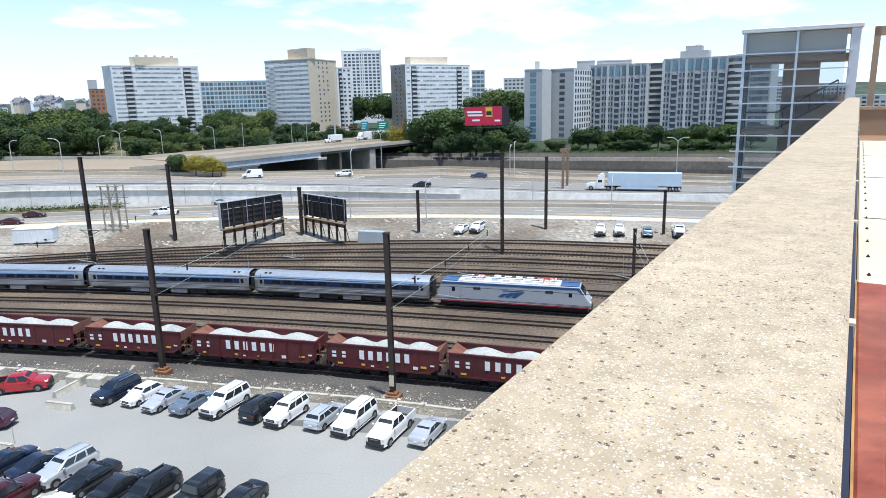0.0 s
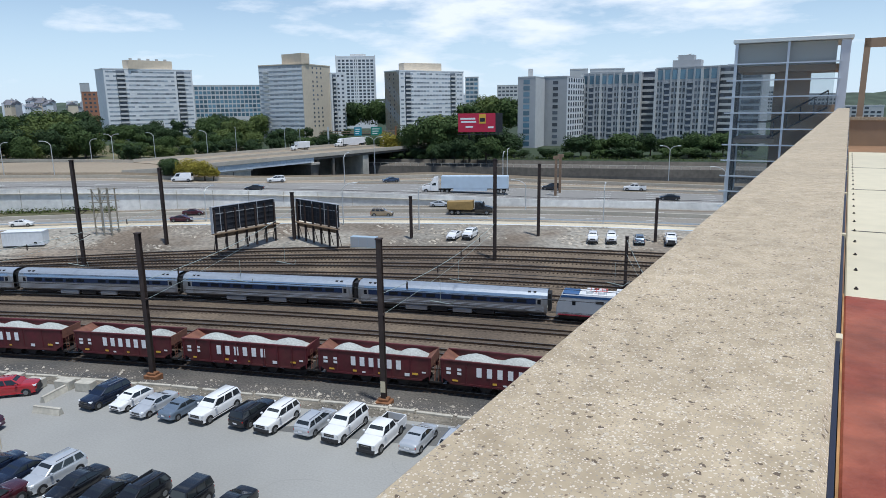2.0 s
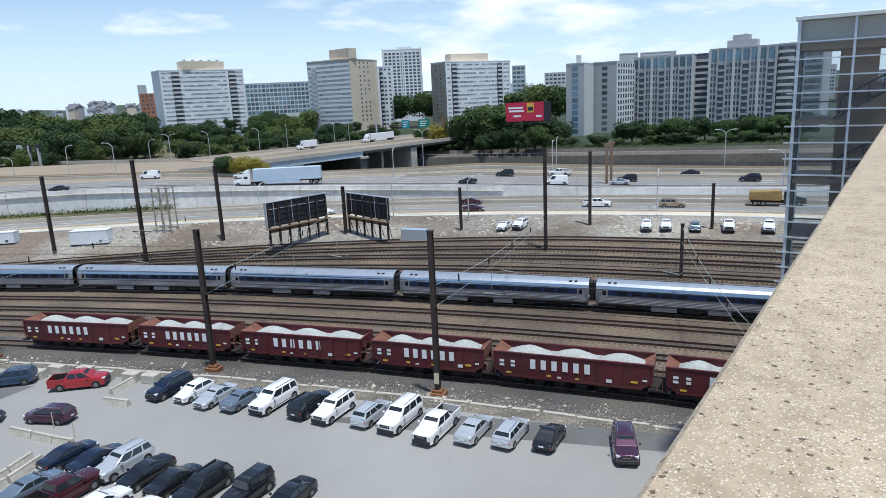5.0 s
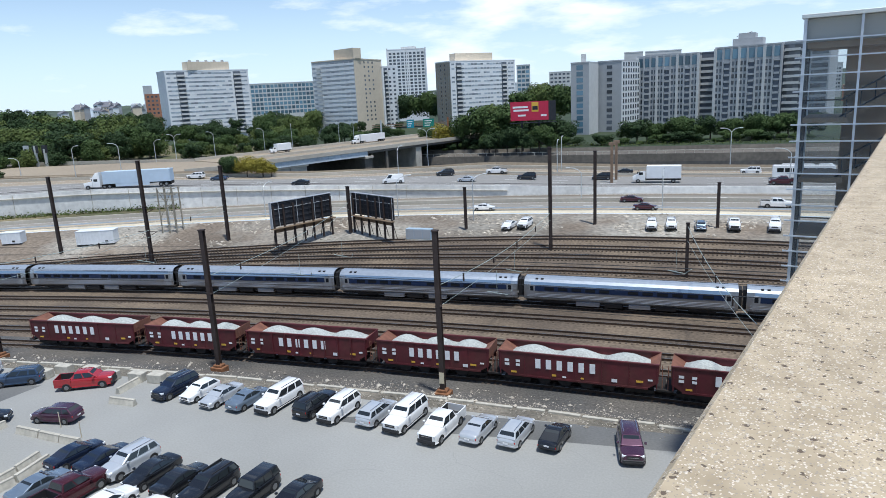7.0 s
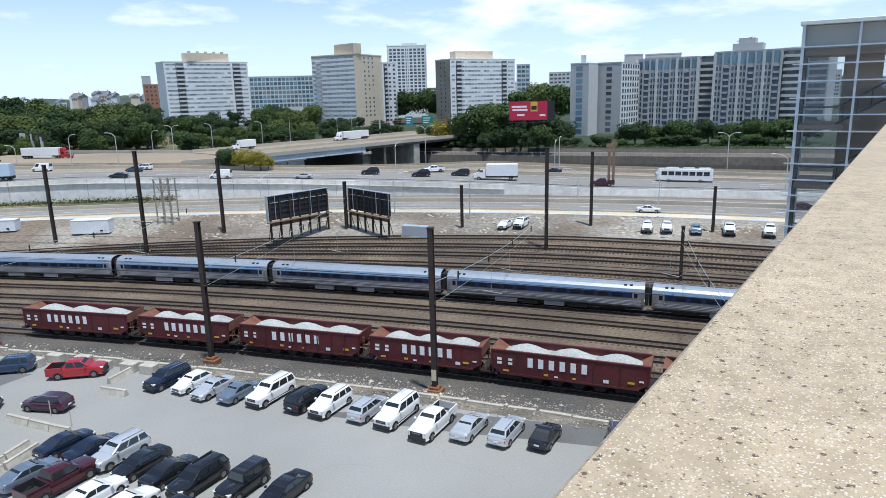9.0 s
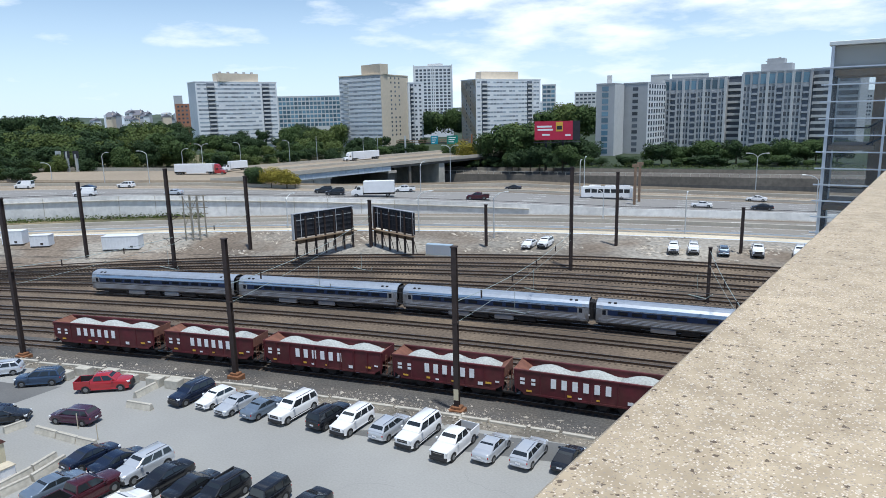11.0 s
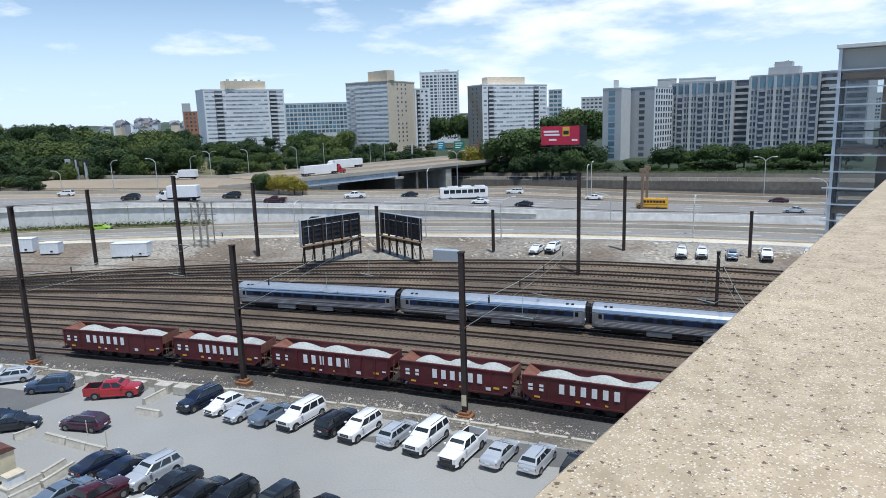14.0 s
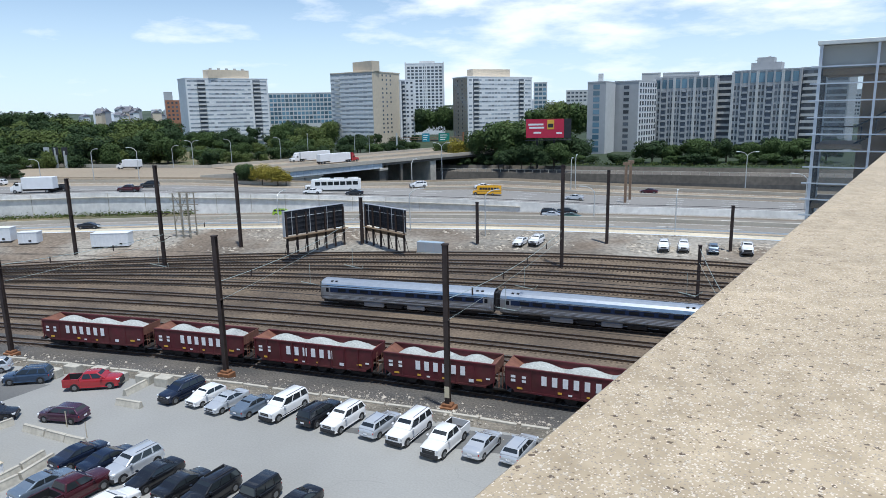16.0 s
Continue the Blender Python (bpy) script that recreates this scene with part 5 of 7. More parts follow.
# vehicles on the gravel lot beyond the sidings
for kind, colour, x, y, turn, label in (
        ("suv", "white", -7.4, 115.8, -87, "white SUV parked facing the sidings"), ("suv", "white", -4.3, 116.2, -87, "white SUV parked facing the sidings"), ("wagon", "blue_grey", 0.3, 116.2, 93, "grey car parked by the sidings"),
        ("pickup", "white", 5.4, 116.8, -90, "white service truck parked facing the sidings"), ("big_suv", "white", 11.4, 116.6, -96, "white SUV parked facing the sidings"),
        ("sedan", "white", -31.7, 114.0, -95, "white car parked on gravel"), ("suv", "white", -29.0, 114.9, -95, "white SUV parked on gravel")):
    m = pose(x, y, z_ground(x, y) + 0.02, 0, 0, turn)
    if (kind, colour) in built:
        ob = tagged(copy_thing(built[kind, colour], m), label)
    else:
        ob = built[kind, colour] = car(kind, colour, label)
        ob.matrix_basis = m
    tagged(ob, group="service lot vehicles")

# concrete blocks and barriers
BLOCK = material("weathered_concrete_block", (0.47, 0.44, 0.37), 0.95, 0, 0.12, 3, 0.2, 0.6, 0.2)


def concrete_block(x, y, turn, L=1.5, W=0.75, H=0.75, label="weathered concrete block beside the parked cars"):
    ob = part("concrete_block", boxes((-L / 2, L / 2, -W / 2, W / 2, 0, H), bevel=0.04), BLOCK)
    ob.matrix_basis = pose(x, y, 1.0, 0, 0, turn)
    return tagged(ob, label, "concrete block", "concrete blocks")


for x, y in ((-64.2, 46.5), (-63.1, 48.0), (-59.7, 48.5), (-56.5, 48.0), (-53.4, 48.5), (-51.1, 48.7)):
    concrete_block(x, y, 4, 1.7, 1.0, 0.9)


def jersey(x0, y0, x1, y1, label="low precast concrete barrier in the car park"):
    d = math.hypot(x1 - x0, y1 - y0)
    bm = bmesh.new()
    prism(bm, [(-0.3, 0), (0.3, 0), (0.26, 0.15), (0.14, 0.5), (0.14, 0.62), (-0.14, 0.62), (-0.14, 0.5), (-0.26, 0.15)], "x", 0.04, d - 0.04)
    ob = part("jersey_barrier", bm, BLOCK)
    ob.matrix_basis = pose(x0, y0, 1.0, 0, 0, math.degrees(math.atan2(y1 - y0, x1 - x0)))
    return tagged(ob, label, "barrier", "jersey barriers")


for a, b in ((((-52.0, 43.6)), ((-49.0, 43.7))), (((-52.8, 45.2)), ((-52.9, 48.1))), (((-55.4, 36.7)), ((-52.6, 36.6))), (((-52.5, 36.6)), ((-50.0, 36.5))), (((-50.0, 36.5)), ((-47.8, 36.5))),
             (((-48.2, 33.9)), ((-47.8, 30.7))), (((-47.8, 30.6)), ((-48.1, 28.3))), (((-49.4, 34.0)), ((-49.1, 31.7))), (((-49.0, 31.6)), ((-49.0, 28.9))), (((-57.9, 35.4)), ((-57.5, 37.2)))):
    jersey(*a, *b)
for x, y in ((-48.8, 37.5), (-52.3, 38.4)):
    ob = thing("signpost", "thin pale post standing by a barrier", "post", pose(x, y, 1.0))
    bm = bmesh.new()
    tube(bm, (0, 0, 0), (0, 0, 1.5), 0.04, n=8)
    part("post", bm, KERB, ob)
shed_x, shed_y = -51.9, 30.1
shed = thing("site_cabin", "cream site cabin with a rounded dark red roof", "cabin", pose(shed_x - 1.0, shed_y, 1.0, 0, 0, NOSE + 90))
part("cabin_shell", boxes((-3.5, 1.5, -1.3, 1.3, 0.3, 2.5)), CREAM, shed)
bm = bmesh.new()
prism(bm, [(-1.45, 2.45), (1.45, 2.45), (1.2, 2.72), (0.6, 2.9), (-0.6, 2.9), (-1.2, 2.72)], "x", -3.6, 1.6)
part("roof", bm, material("dark_red_roof_sheet", (0.13, 0.055, 0.045), 0.8, 0, 0.15, 3, 0.2, 0.5), shed)
part("skid", boxes((-3.4, 1.4, -1.1, -0.8, 0, 0.3), (-3.4, 1.4, 0.8, 1.1, 0, 0.3)), STONE_DK, shed)
part("vent", boxes((1.5, 1.55, -0.6, 0.2, 1.7, 2.1)), KERB, shed)
ux, uy = -50.2, 30.2
unit = thing("electric_cabinet", "pale steel equipment cabinet on a concrete pad", "cabinet", pose(ux, uy, 1.0, 0, 0, NOSE))
part("pad", boxes((-0.9, 0.9, -0.8, 0.8, 0, 0.25), bevel=0.03), BLOCK, unit)
part("case", boxes((-0.65, 0.65, -0.5, 0.5, 0.25, 1.05), bevel=0.04), LETTER, unit)
part("lid", boxes((-0.7, 0.7, -0.55, 0.55, 1.05, 1.12)), KERB, unit)
# bank edge: broken kerb line and rubble
kx = -96.0
r = random.Random(11)
kerb_line = thing("bank_kerb", "broken concrete kerb along the railway bank", "kerb", kind="structure")
while kx < 4:
    L = r.uniform(2.4, 3.6)
    yy = y_hopper(kx) - 7.6
    ob = part("kerb_piece", boxes((0, L, -0.16, 0.16, -0.1, r.uniform(0.14, 0.24)), bevel=0.03), BLOCK, kerb_line)
    ob.matrix_basis = pose(kx, yy + r.uniform(-0.1, 0.1), 1.0, 0, 0, math.degrees(math.atan(slope_at(y_hopper, kx))) + r.uniform(-2, 2))
    kx += L + r.uniform(0.05, 0.5)
verts, faces = [], []
for i in range(5200):
    x = r.uniform(-95, 4)
    o = r.gauss(-7.2, 1.1) if r.random() < 0.6 else r.uniform(-8.8, -2.6)
    if x < -35 and r.random() < 0.5:
        continue
    y = y_hopper(x) + o
    z = z_ground(x, y)
    s = r.uniform(0.03, 0.085) if r.random() < 0.95 else r.uniform(0.12, 0.26)
    b0 = len(verts)
    for dx, dy, dz in ((1, 0, 0), (0, 1, 0), (-1, 0, 0), (0, -1, 0), (0, 0, 0.8), (0, 0, -0.5)):
        verts.append((x + s * dx * r.uniform(0.6, 1.4), y + s * dy * r.uniform(0.6, 1.4), z + s * dz + 0.3 * s))
    faces += [[b0 + a for a in f] for f in ((0, 1, 4), (1, 2, 4), (2, 3, 4), (3, 0, 4), (1, 0, 5), (2, 1, 5), (3, 2, 5), (0, 3, 5))]
me = bpy.data.meshes.new("rubble")
me.from_pydata(verts, [], faces)
me.materials.append(material("pale_rubble", (0.36, 0.325, 0.27), 0.95, 0, 0.2, 3, 0, 0.1, 0, None, 0.65, island=True))
tagged(new("rubble", me), "pale broken stones scattered on the railway bank", "rubble", kind="stuff")
# darker asphalt patches
PATCH = [((-30.7, 45.9), (-21.6, 49.7), (-9.0, 50.8), (0.2, 51.3), (-1.0, 48.5), (-9.3, 47.7), (-18.4, 46.6)),
         ((-75.1, 40.3), (-79.0, 42.6), (-66.4, 43.8), (-62.6, 44.8), (-63.4, 39.8), (-68.2, 36.2))]
for pts in PATCH:
    bm = bmesh.new()
    bm.faces.new([bm.verts.new((x, y, 1.006)) for x, y in pts])
    bmesh.ops.recalc_face_normals(bm, faces=bm.faces[:])
    ob = part("asphalt_patch", bm, ASPHALT_PATCH)
    tagged(ob, "newer darker asphalt patch in the car park", "pavement", kind="structure")
# parking lot wear: cracks and darker patches with edges of their own
CRACK = material("crack_filler", (0.272, 0.27, 0.255), 0.9)
for pts in (((-17.4, 43.9), (-16.3, 42.4), (-14.5, 42.1), (-12.0, 41.6), (-10.7, 40.4)), ((-35.3, 43.3), (-33.0, 40.5), (-30.8, 38.4)), ((-25.7, 37.5), (-24.0, 39.5), (-20.5, 40.1)), ((-12.3, 46.7), (-8.3, 46.5), (-6.3, 44.6))):
    bm = bmesh.new()
    fine = []
    for (xa, ya), (xb, yb) in zip(pts, pts[1:]):
        for i in range(5):
            f = i / 5
            fine.append((xa + (xb - xa) * f + r.uniform(-0.15, 0.15), ya + (yb - ya) * f + r.uniform(-0.15, 0.15)))
    for (xa, ya), (xb, yb) in zip(fine, fine[1:]):
        n_ = Vector((-(yb - ya), xb - xa, 0)).normalized() * 0.022
        vs = [bm.verts.new(v) for v in ((xa + n_.x, ya + n_.y, 1.004), (xa - n_.x, ya - n_.y, 1.004), (xb - n_.x, yb - n_.y, 1.004), (xb + n_.x, yb + n_.y, 1.004))]
        bm.faces.new(vs)
    tagged(part("pavement_crack", bm, CRACK), "filled crack in the car park asphalt", "crack", kind="structure")

# ---- beside the sidings: billboards, containers, steel frame ----
BB_DARK = material("dark_billboard_back", (0.028, 0.03, 0.036), 0.7, 0.2, 0.15, 1)
BB_FRAME = material("pale_frame_edge", (0.50, 0.52, 0.54), 0.5, 0.3)
TIMBER = material("weathered_timber", (0.17, 0.12, 0.075), 0.9, 0, 0.25, 2)


def billboard(x0, y0, x1, y1, zg, z0, z1, posts, label):
    L = math.hypot(x1 - x0, y1 - y0)
    b = thing("billboard", label, "billboard", pose(x0, y0, 0, 0, 0, math.degrees(math.atan2(y1 - y0, x1 - x0))), group="billboards by the sidings")
    part("panel", boxes((-0.2, L + 0.2, 0.0, 0.15, z0, z1)), BB_DARK, b)
    part("side_edge", boxes((-0.35, -0.2, -0.25, 0.35, z0 - 0.3, z1 + 0.1)), BB_FRAME, b)
    part("top_edge", boxes((-0.35, L + 0.3, -0.15, 0.3, z1, z1 + 0.12)), BB_FRAME, b)
    for k in range(5):
        z = z0 + 0.3 + (z1 - z0 - 0.6) * k / 4
        part("stringer", boxes((-0.2, L + 0.2, -0.12, 0.0, z, z + 0.07)), BB_FRAME if k in (3,) else BB_DARK, b)
    for k in range(11):
        x = L * k / 10
        part("stud", boxes((x - 0.04, x + 0.04, -0.2, -0.12, z0, z1)), BB_FRAME if k % 3 == 1 else BB_DARK, b)
    part("walkway", boxes((-0.6, L + 0.4, -0.9, 0.0, z0 - 0.35, z0 - 0.22)), TIMBER, b)
    part("apron", boxes((0, L, -0.05, 0.0, z0 - 1.1, z0 - 0.36)), TIMBER, b)
    for k in range(posts):
        x = L * (k + 0.05) / (posts - 0.9)
        part("post", boxes((x - 0.14, x + 0.14, -0.3, -0.02, zg - 0.3, z1 - 0.5)), RUST_POLE, b)
        bm = bmesh.new()
        tube(bm, (x, -0.15, z0 - 0.3), (x, 0.7, zg - 0.2), 0.06, n=5)
        part("rear_brace", bm, RUST_POLE, b)
    return b


billboard(-68.6, 95.6, -63.9, 107.2, 4.0, 7.2, 11.4, 7, "dark back of a large billboard on steel posts")
billboard(-60.2, 109.2, -49.6, 103.8, 4.0, 7.3, 11.2, 6, "dark latticed billboard standing on short steel posts")

CONTAINER = material("white_container", (0.74, 0.76, 0.77), 0.55, 0, 0.05, 2, 0.1, 0.3)


def container(x, y, turn, L, W, H, label):
    c = thing("storage_container", label, "container", pose(x, y, z_ground(x, y), 0, 0, turn), group="storage containers")
    part("box", boxes((-L / 2, L / 2, -W / 2, W / 2, 0.12, H)), CONTAINER, c)
    part("roof", boxes((-L / 2 - 0.05, L / 2 + 0.05, -W / 2 - 0.05, W / 2 + 0.05, H, H + 0.08)), CONTAINER, c)
    for k in range(int(L / 0.6)):
        part("corrugation", boxes((-L / 2 + 0.3 + 0.6 * k, -L / 2 + 0.4 + 0.6 * k, -W / 2 - 0.04, -W / 2, 0.2, H - 0.1)), CONTAINER, c)
    part("skid", boxes((-L / 2, L / 2, -W / 2 + 0.2, -W / 2 + 0.4, 0, 0.12), (-L / 2, L / 2, W / 2 - 0.4, W / 2 - 0.2, 0, 0.12)), STONE_DK, c)
    part("hatch", boxes((L / 2 - 1.6, L / 2 - 1.1, -W / 2 - 0.06, -W / 2 - 0.04, 0.4, 0.75)), STONE_DK, c)
    return c


container(-107.5, 93.7, 24, 7.0, 2.5, 2.6, "long white container on bare gravel")
container(-124.3, 89.3, 26, 3.6, 2.2, 2.2, "short white container with a pitched top")
container(-130.3, 88.1, 26, 4.0, 2.4, 2.7, "weathered grey-white container beside a mast")
gx, gy = -45.9, 106.3
cab = thing("signal_cabinet", "pale blue-grey signal cabinet beside the sidings", "cabinet", pose(gx, gy, z_ground(gx, gy)))
part("case", boxes((-2.4, 2.4, -0.6, 0.6, 0.15, 2.0), bevel=0.04), material("pale_blue_steel", (0.40, 0.50, 0.58), 0.5, 0.2, 0.06, 2), cab)
part("plinth", boxes((-2.5, 2.5, -0.7, 0.7, -0.3, 0.15)), BLOCK, cab)
for k in range(3):
    part("door", boxes((-2.3 + 1.55 * k, -0.85 + 1.55 * k, -0.63, -0.6, 0.25, 1.9)), BB_FRAME, cab)
fx, fy_ = -97.1, 101.5
GANTRY = material("weathered_lattice_steel", (0.30, 0.27, 0.21), 0.85, 0, 0.2, 2)
frame_ = thing("steel_gantry", "rusty lattice steel frame of a substation", "gantry", pose(fx, fy_, z_ground(fx, fy_), 0, 0, 10))
for x in (-1.6, 0.0, 1.6):
    for y in (0.0, 2.2):
        part("leg", boxes((x - 0.10, x + 0.10, y - 0.10, y + 0.10, -0.3, 9.0)), GANTRY, frame_)
for z in (5.2, 6.4, 7.6, 8.8):
    part("beam", boxes((-2.3, 2.3, -0.15, -0.02, z, z + 0.12)), GANTRY, frame_)
    part("beam", boxes((-2.3, 2.3, 2.2, 2.35, z, z + 0.12)), GANTRY, frame_)
for s in (-1, 1):
    bm = bmesh.new()
    tube(bm, (-1.6 * s, 0, 3.0), (1.6 * s, 0, 8.8), 0.06, n=5)
    part("brace", bm, GANTRY, frame_)
verts, faces = [], []
r = random.Random(21)
for i in range(2600):
    x = r.uniform(-110, 12)
    y = r.uniform(y_far(x) + 1.0, y_strip(x) - 0.5)
    if noise.noise((x * 0.08, y * 0.15, 3.0)) < 0.05:
        continue
    s = r.uniform(0.08, 0.3)
    z = z_ground(x, y)
    b0 = len(verts)
    for dx, dy, dz in ((1.6, 0, 0), (0, 1, 0), (-1.6, 0, 0), (0, -1, 0), (0, 0, 0.8)):
        verts.append((x + s * dx * r.uniform(0.6, 1.4), y + s * dy * r.uniform(0.6, 1.4), z + s * dz))
    faces += [[b0 + a for a in f] for f in ((0, 1, 4), (1, 2, 4), (2, 3, 4), (3, 0, 4))]
me = bpy.data.meshes.new("debris")
me.from_pydata(verts, [], faces)
me.materials.append(material("mixed_debris", (0.36, 0.32, 0.26), 0.95, 0, 0.2, 3, 0, 0.1, 0, None, 0.55, island=True))
tagged(new("debris", me), "scattered broken concrete and timber on the gravel", "debris", kind="stuff")

# ---- roads: markings, barriers, bridge, lamps ----
LINE = material("white_road_paint", (0.66, 0.66, 0.63), 0.8, 0, 0.1, 2)
CONCRETE_LT = material("light_concrete", (0.46, 0.42, 0.35), 0.9, 0, 0.08, 1.5, 0.12, 0.1)


def y_lane_high(f):
    return lambda x: y_low(x) + 0.7 + f * (y_high(x) - y_low(x) - 1.5)


def y_lane_low(f):
    return lambda x: y_strip(x) + 2.6 + f * (y_low(x) - y_strip(x) - 2.6)


def dashes(fy, fz, on, off, w=0.22, x0=-240, x1=60):
    bm = bmesh.new()
    x = x0
    while x < x1:
        ya, yb = fy(x), fy(x + on)
        za, zb = fz(x) + 0.012, fz(x + on) + 0.012
        bm.faces.new([bm.verts.new(v) for v in ((x, ya - w / 2, za), (x + on, yb - w / 2, zb), (x + on, yb + w / 2, zb), (x, ya + w / 2, za))])
        x += on + off
    return tagged(part("lane_marking", bm, LINE), "worn white lane marking on concrete", "road marking", kind="structure")


for f in (0.26, 0.74):
    dashes(y_lane_low(f), lambda x, q=f: 5.2 + 0.3 * q, 3.5, 8.0, 0.28)
for f in (0.03, 0.44, 0.56, 0.96):
    dashes(y_lane_low(f), lambda x, q=f: 5.2 + 0.3 * q, 5.0, 0.0, 0.2)
for f in (0.13, 0.23, 0.33, 0.43):
    dashes(y_lane_high(f), z_high, 3.5, 8.0, 0.25)
for f in (0.03, 0.52, 0.68, 0.82):
    dashes(y_lane_high(f), z_high, 5.0, 0.0, 0.2)
for fy, fz, h, lab in ((y_lane_low(0.5), lambda x: 5.35, 0.75, "low concrete median barrier between road lanes"), (y_lane_high(0.62), z_high, 0.45, "low concrete divider between highway lanes"), (y_lane_high(0.88), z_high, 0.8, "concrete barrier beside the outer highway lane")):
    tagged(part("median_barrier", ribbon(fy, fz, 0, 0.5, 0, h, x0=-240 if h != 0.45 else -70), CONCRETE_LT), lab, "barrier", kind="structure")
tagged(part("verge_grass", ribbon(lambda x: y_low(x) - 2.6 - max(0, (-x - 150)) * 0.06, lambda x: 5.45, 0, 5.0, 0, 0.25, x0=-300, x1=-112), GRASS), "dry grass along the foot of the wall", "grass", kind="structure")
tagged(part("guard_rail", ribbon(lambda x: y_strip(x) + 2.4, lambda x: 5.2, 0, 0.08, 0.45, 0.75, x0=-200, x1=40), STEEL_BLUE), "galvanised guard rail along the road shoulder", "guard rail", kind="structure")
ROAD_SAND = material("sandy_shoulder", (0.36, 0.30, 0.215), 0.95, 0, 0.15, 1.0, 0.2, 0.06)
ROAD_BROWN = material("brown_worn_lane", (0.20, 0.165, 0.12), 0.95, 0, 0.12, 1.0, 0.2, 0.05)
for fy0, fy1, fz, mt, xa, xb, lab in ((y_lane_low(0.03), y_lane_low(0.2), lambda x: 5.24, ROAD_SAND, -240, 60, "sandy tan shoulder of the lower road"), (y_lane_low(0.86), y_lane_low(0.97), lambda x: 5.46, ROAD_BROWN, -240, 60, "brown dusty verge under the retaining wall"),
                                      (y_lane_high(0.53), y_lane_high(0.60), z_high, ROAD_BROWN, -70, 60, "brown worn strip between highway lanes"), (y_lane_high(0.83), y_lane_high(0.99), z_high, ROAD_BROWN, -70, 60, "brown worn outer lane of the highway")):
    sheet_bm = bmesh.new()
    strip(sheet_bm, [x for x in XS if xa <= x <= xb], lambda x, f=fy0, g=fz: (f(x), g(x) + 0.02), lambda x, f=fy1, g=fz: (f(x), g(x) + 0.02))
    bmesh.ops.recalc_face_normals(sheet_bm, faces=sheet_bm.faces[:])
    for fc in sheet_bm.faces:
        if fc.normal.z < 0:
            fc.normal_flip()
    tagged(part("road_shoulder", sheet_bm, mt), lab, "road", kind="structure")
wall_top = thing("wall_fence", "thin rail on top of the retaining wall", "fence", kind="structure")
part("rail", ribbon(lambda x: y_low(x) + 0.3, lambda x: z_high(x) + 0.6, 0, 0.06, 0.42, 0.5, x0=-240, x1=40), STEEL_DARK, wall_top)
# joint lines and coping on the retaining wall
for k in range(26):
    x = -250 + 7.5 * k
    if z_high(x) < 7.4:
        continue
    ob = part("wall_joint", boxes((-0.04, 0.04, -0.05, 0.05, 0, z_high(x) + 0.55 - 5.5)), BLOCK)
    ob.matrix_basis = pose(x, y_low(x) + 0.02, 5.5)
    tagged(ob, "vertical joint of the retaining wall", "joint", kind="structure")
tagged(part("wall_ledge", ribbon(lambda x: y_low(x) - 0.02, lambda x: z_high(x) - 0.5, 0, 0.5, 0, 0.14, x0=-260, x1=-40), BLOCK), "grey ledge along the upper retaining wall", "ledge", kind="structure")

LAND = bmesh.new()
prism(LAND, [(-900, 140), (-330, 139.5), (-200, 134.6), (-166, 139.8), (-168, 262), (-900, 330)], "z", 4.0, 9.9)
tagged(part("river_bank_land", LAND, GRASS), "grassy land beside the highway ramps", "ground", kind="structure")
RAMP = bmesh.new()
prism(RAMP, [(-330, 138), (-200, 134.2), (-161, 140), (-132, 146.2), (-124, 155), (-121, 165.5), (-154, 178), (-185, 174), (-215, 166), (-260, 151), (-330, 146)], "z", 9.0, 10.85)
tagged(part("road_ramp", RAMP, ROAD_TAN), "tan concrete ramp joining the bridge and the highway", "road", kind="structure")
GIRDER = material("pale_blue_girder", (0.60, 0.65, 0.68), 0.6, 0.1, 0.08, 1, 0.15, 0.2)
# x along the bridge from the highway, y to the upstream side
BRIDGE = pose(-121, 165, 0, 0, 0, 69.3)
bridge = thing("road_bridge", "long concrete and steel girder road bridge over the river", "bridge", BRIDGE, kind="structure")
part("deck", boxes((-1, 150, 0, 35, 10.7, 11.05)), ROAD_TAN, bridge)
for y in (-0.25, 34.9):
    part("parapet", boxes((-1, 150, y, y + 0.4, 10.75, 11.95)), CONCRETE_LT, bridge)
part("median", boxes((0, 150, 17.2, 17.7, 11.05, 11.85)), CONCRETE_LT, bridge)
for y in (0.3, 5, 10, 15, 20, 25, 30, 34.6):
    part("girder", boxes((0, 43, y - 0.2, y + 0.2, 9.0, 10.7)), GIRDER, bridge)
    part("short_girder", boxes((43.2, 150, y - 0.2, y + 0.2, 9.9, 10.7)), BANK_STONE, bridge, "shallow dark beam of the landward span")
first = part("stiffener", boxes((0, 0.12, 0.0, 0.11, 9.05, 10.65)), GIRDER, bridge)
for k in range(1, 17):
    again("stiffener", first.data, bridge, pose(2.6 * k, 0, 0))
part("pier", boxes((42.0, 45.0, 0.6, 34.0, -1, 9.0), bevel=0.1), BANK_STONE, bridge, "dark stone river pier")
part("pier_cap", boxes((41.6, 45.4, -0.2, 34.6, 8.2, 9.0), bevel=0.05), CONCRETE_LT, bridge)
for y in (1.0, 9.0, 17.0, 25.0, 33.0):
    part("column", boxes((52.0, 53.0, y - 0.5, y + 0.5, -1, 9.9), bevel=0.06), BANK_STONE, bridge)
part("far_abutment", boxes((67.0, 70.0, 0.4, 34.5, -1, 9.9)), BLOCK, bridge, "pale concrete abutment on the far bank")
part("abutment", boxes((-1, 17.5, 0.6, 34.5, 0, 9.0)), BLOCK, bridge, "weathered pale abutment wall")
for x in (5.0, 11.0):
    part("abutment_joint", boxes((x, x + 0.25, 0.52, 0.62, 0, 9.0)), BANK_STONE, bridge)
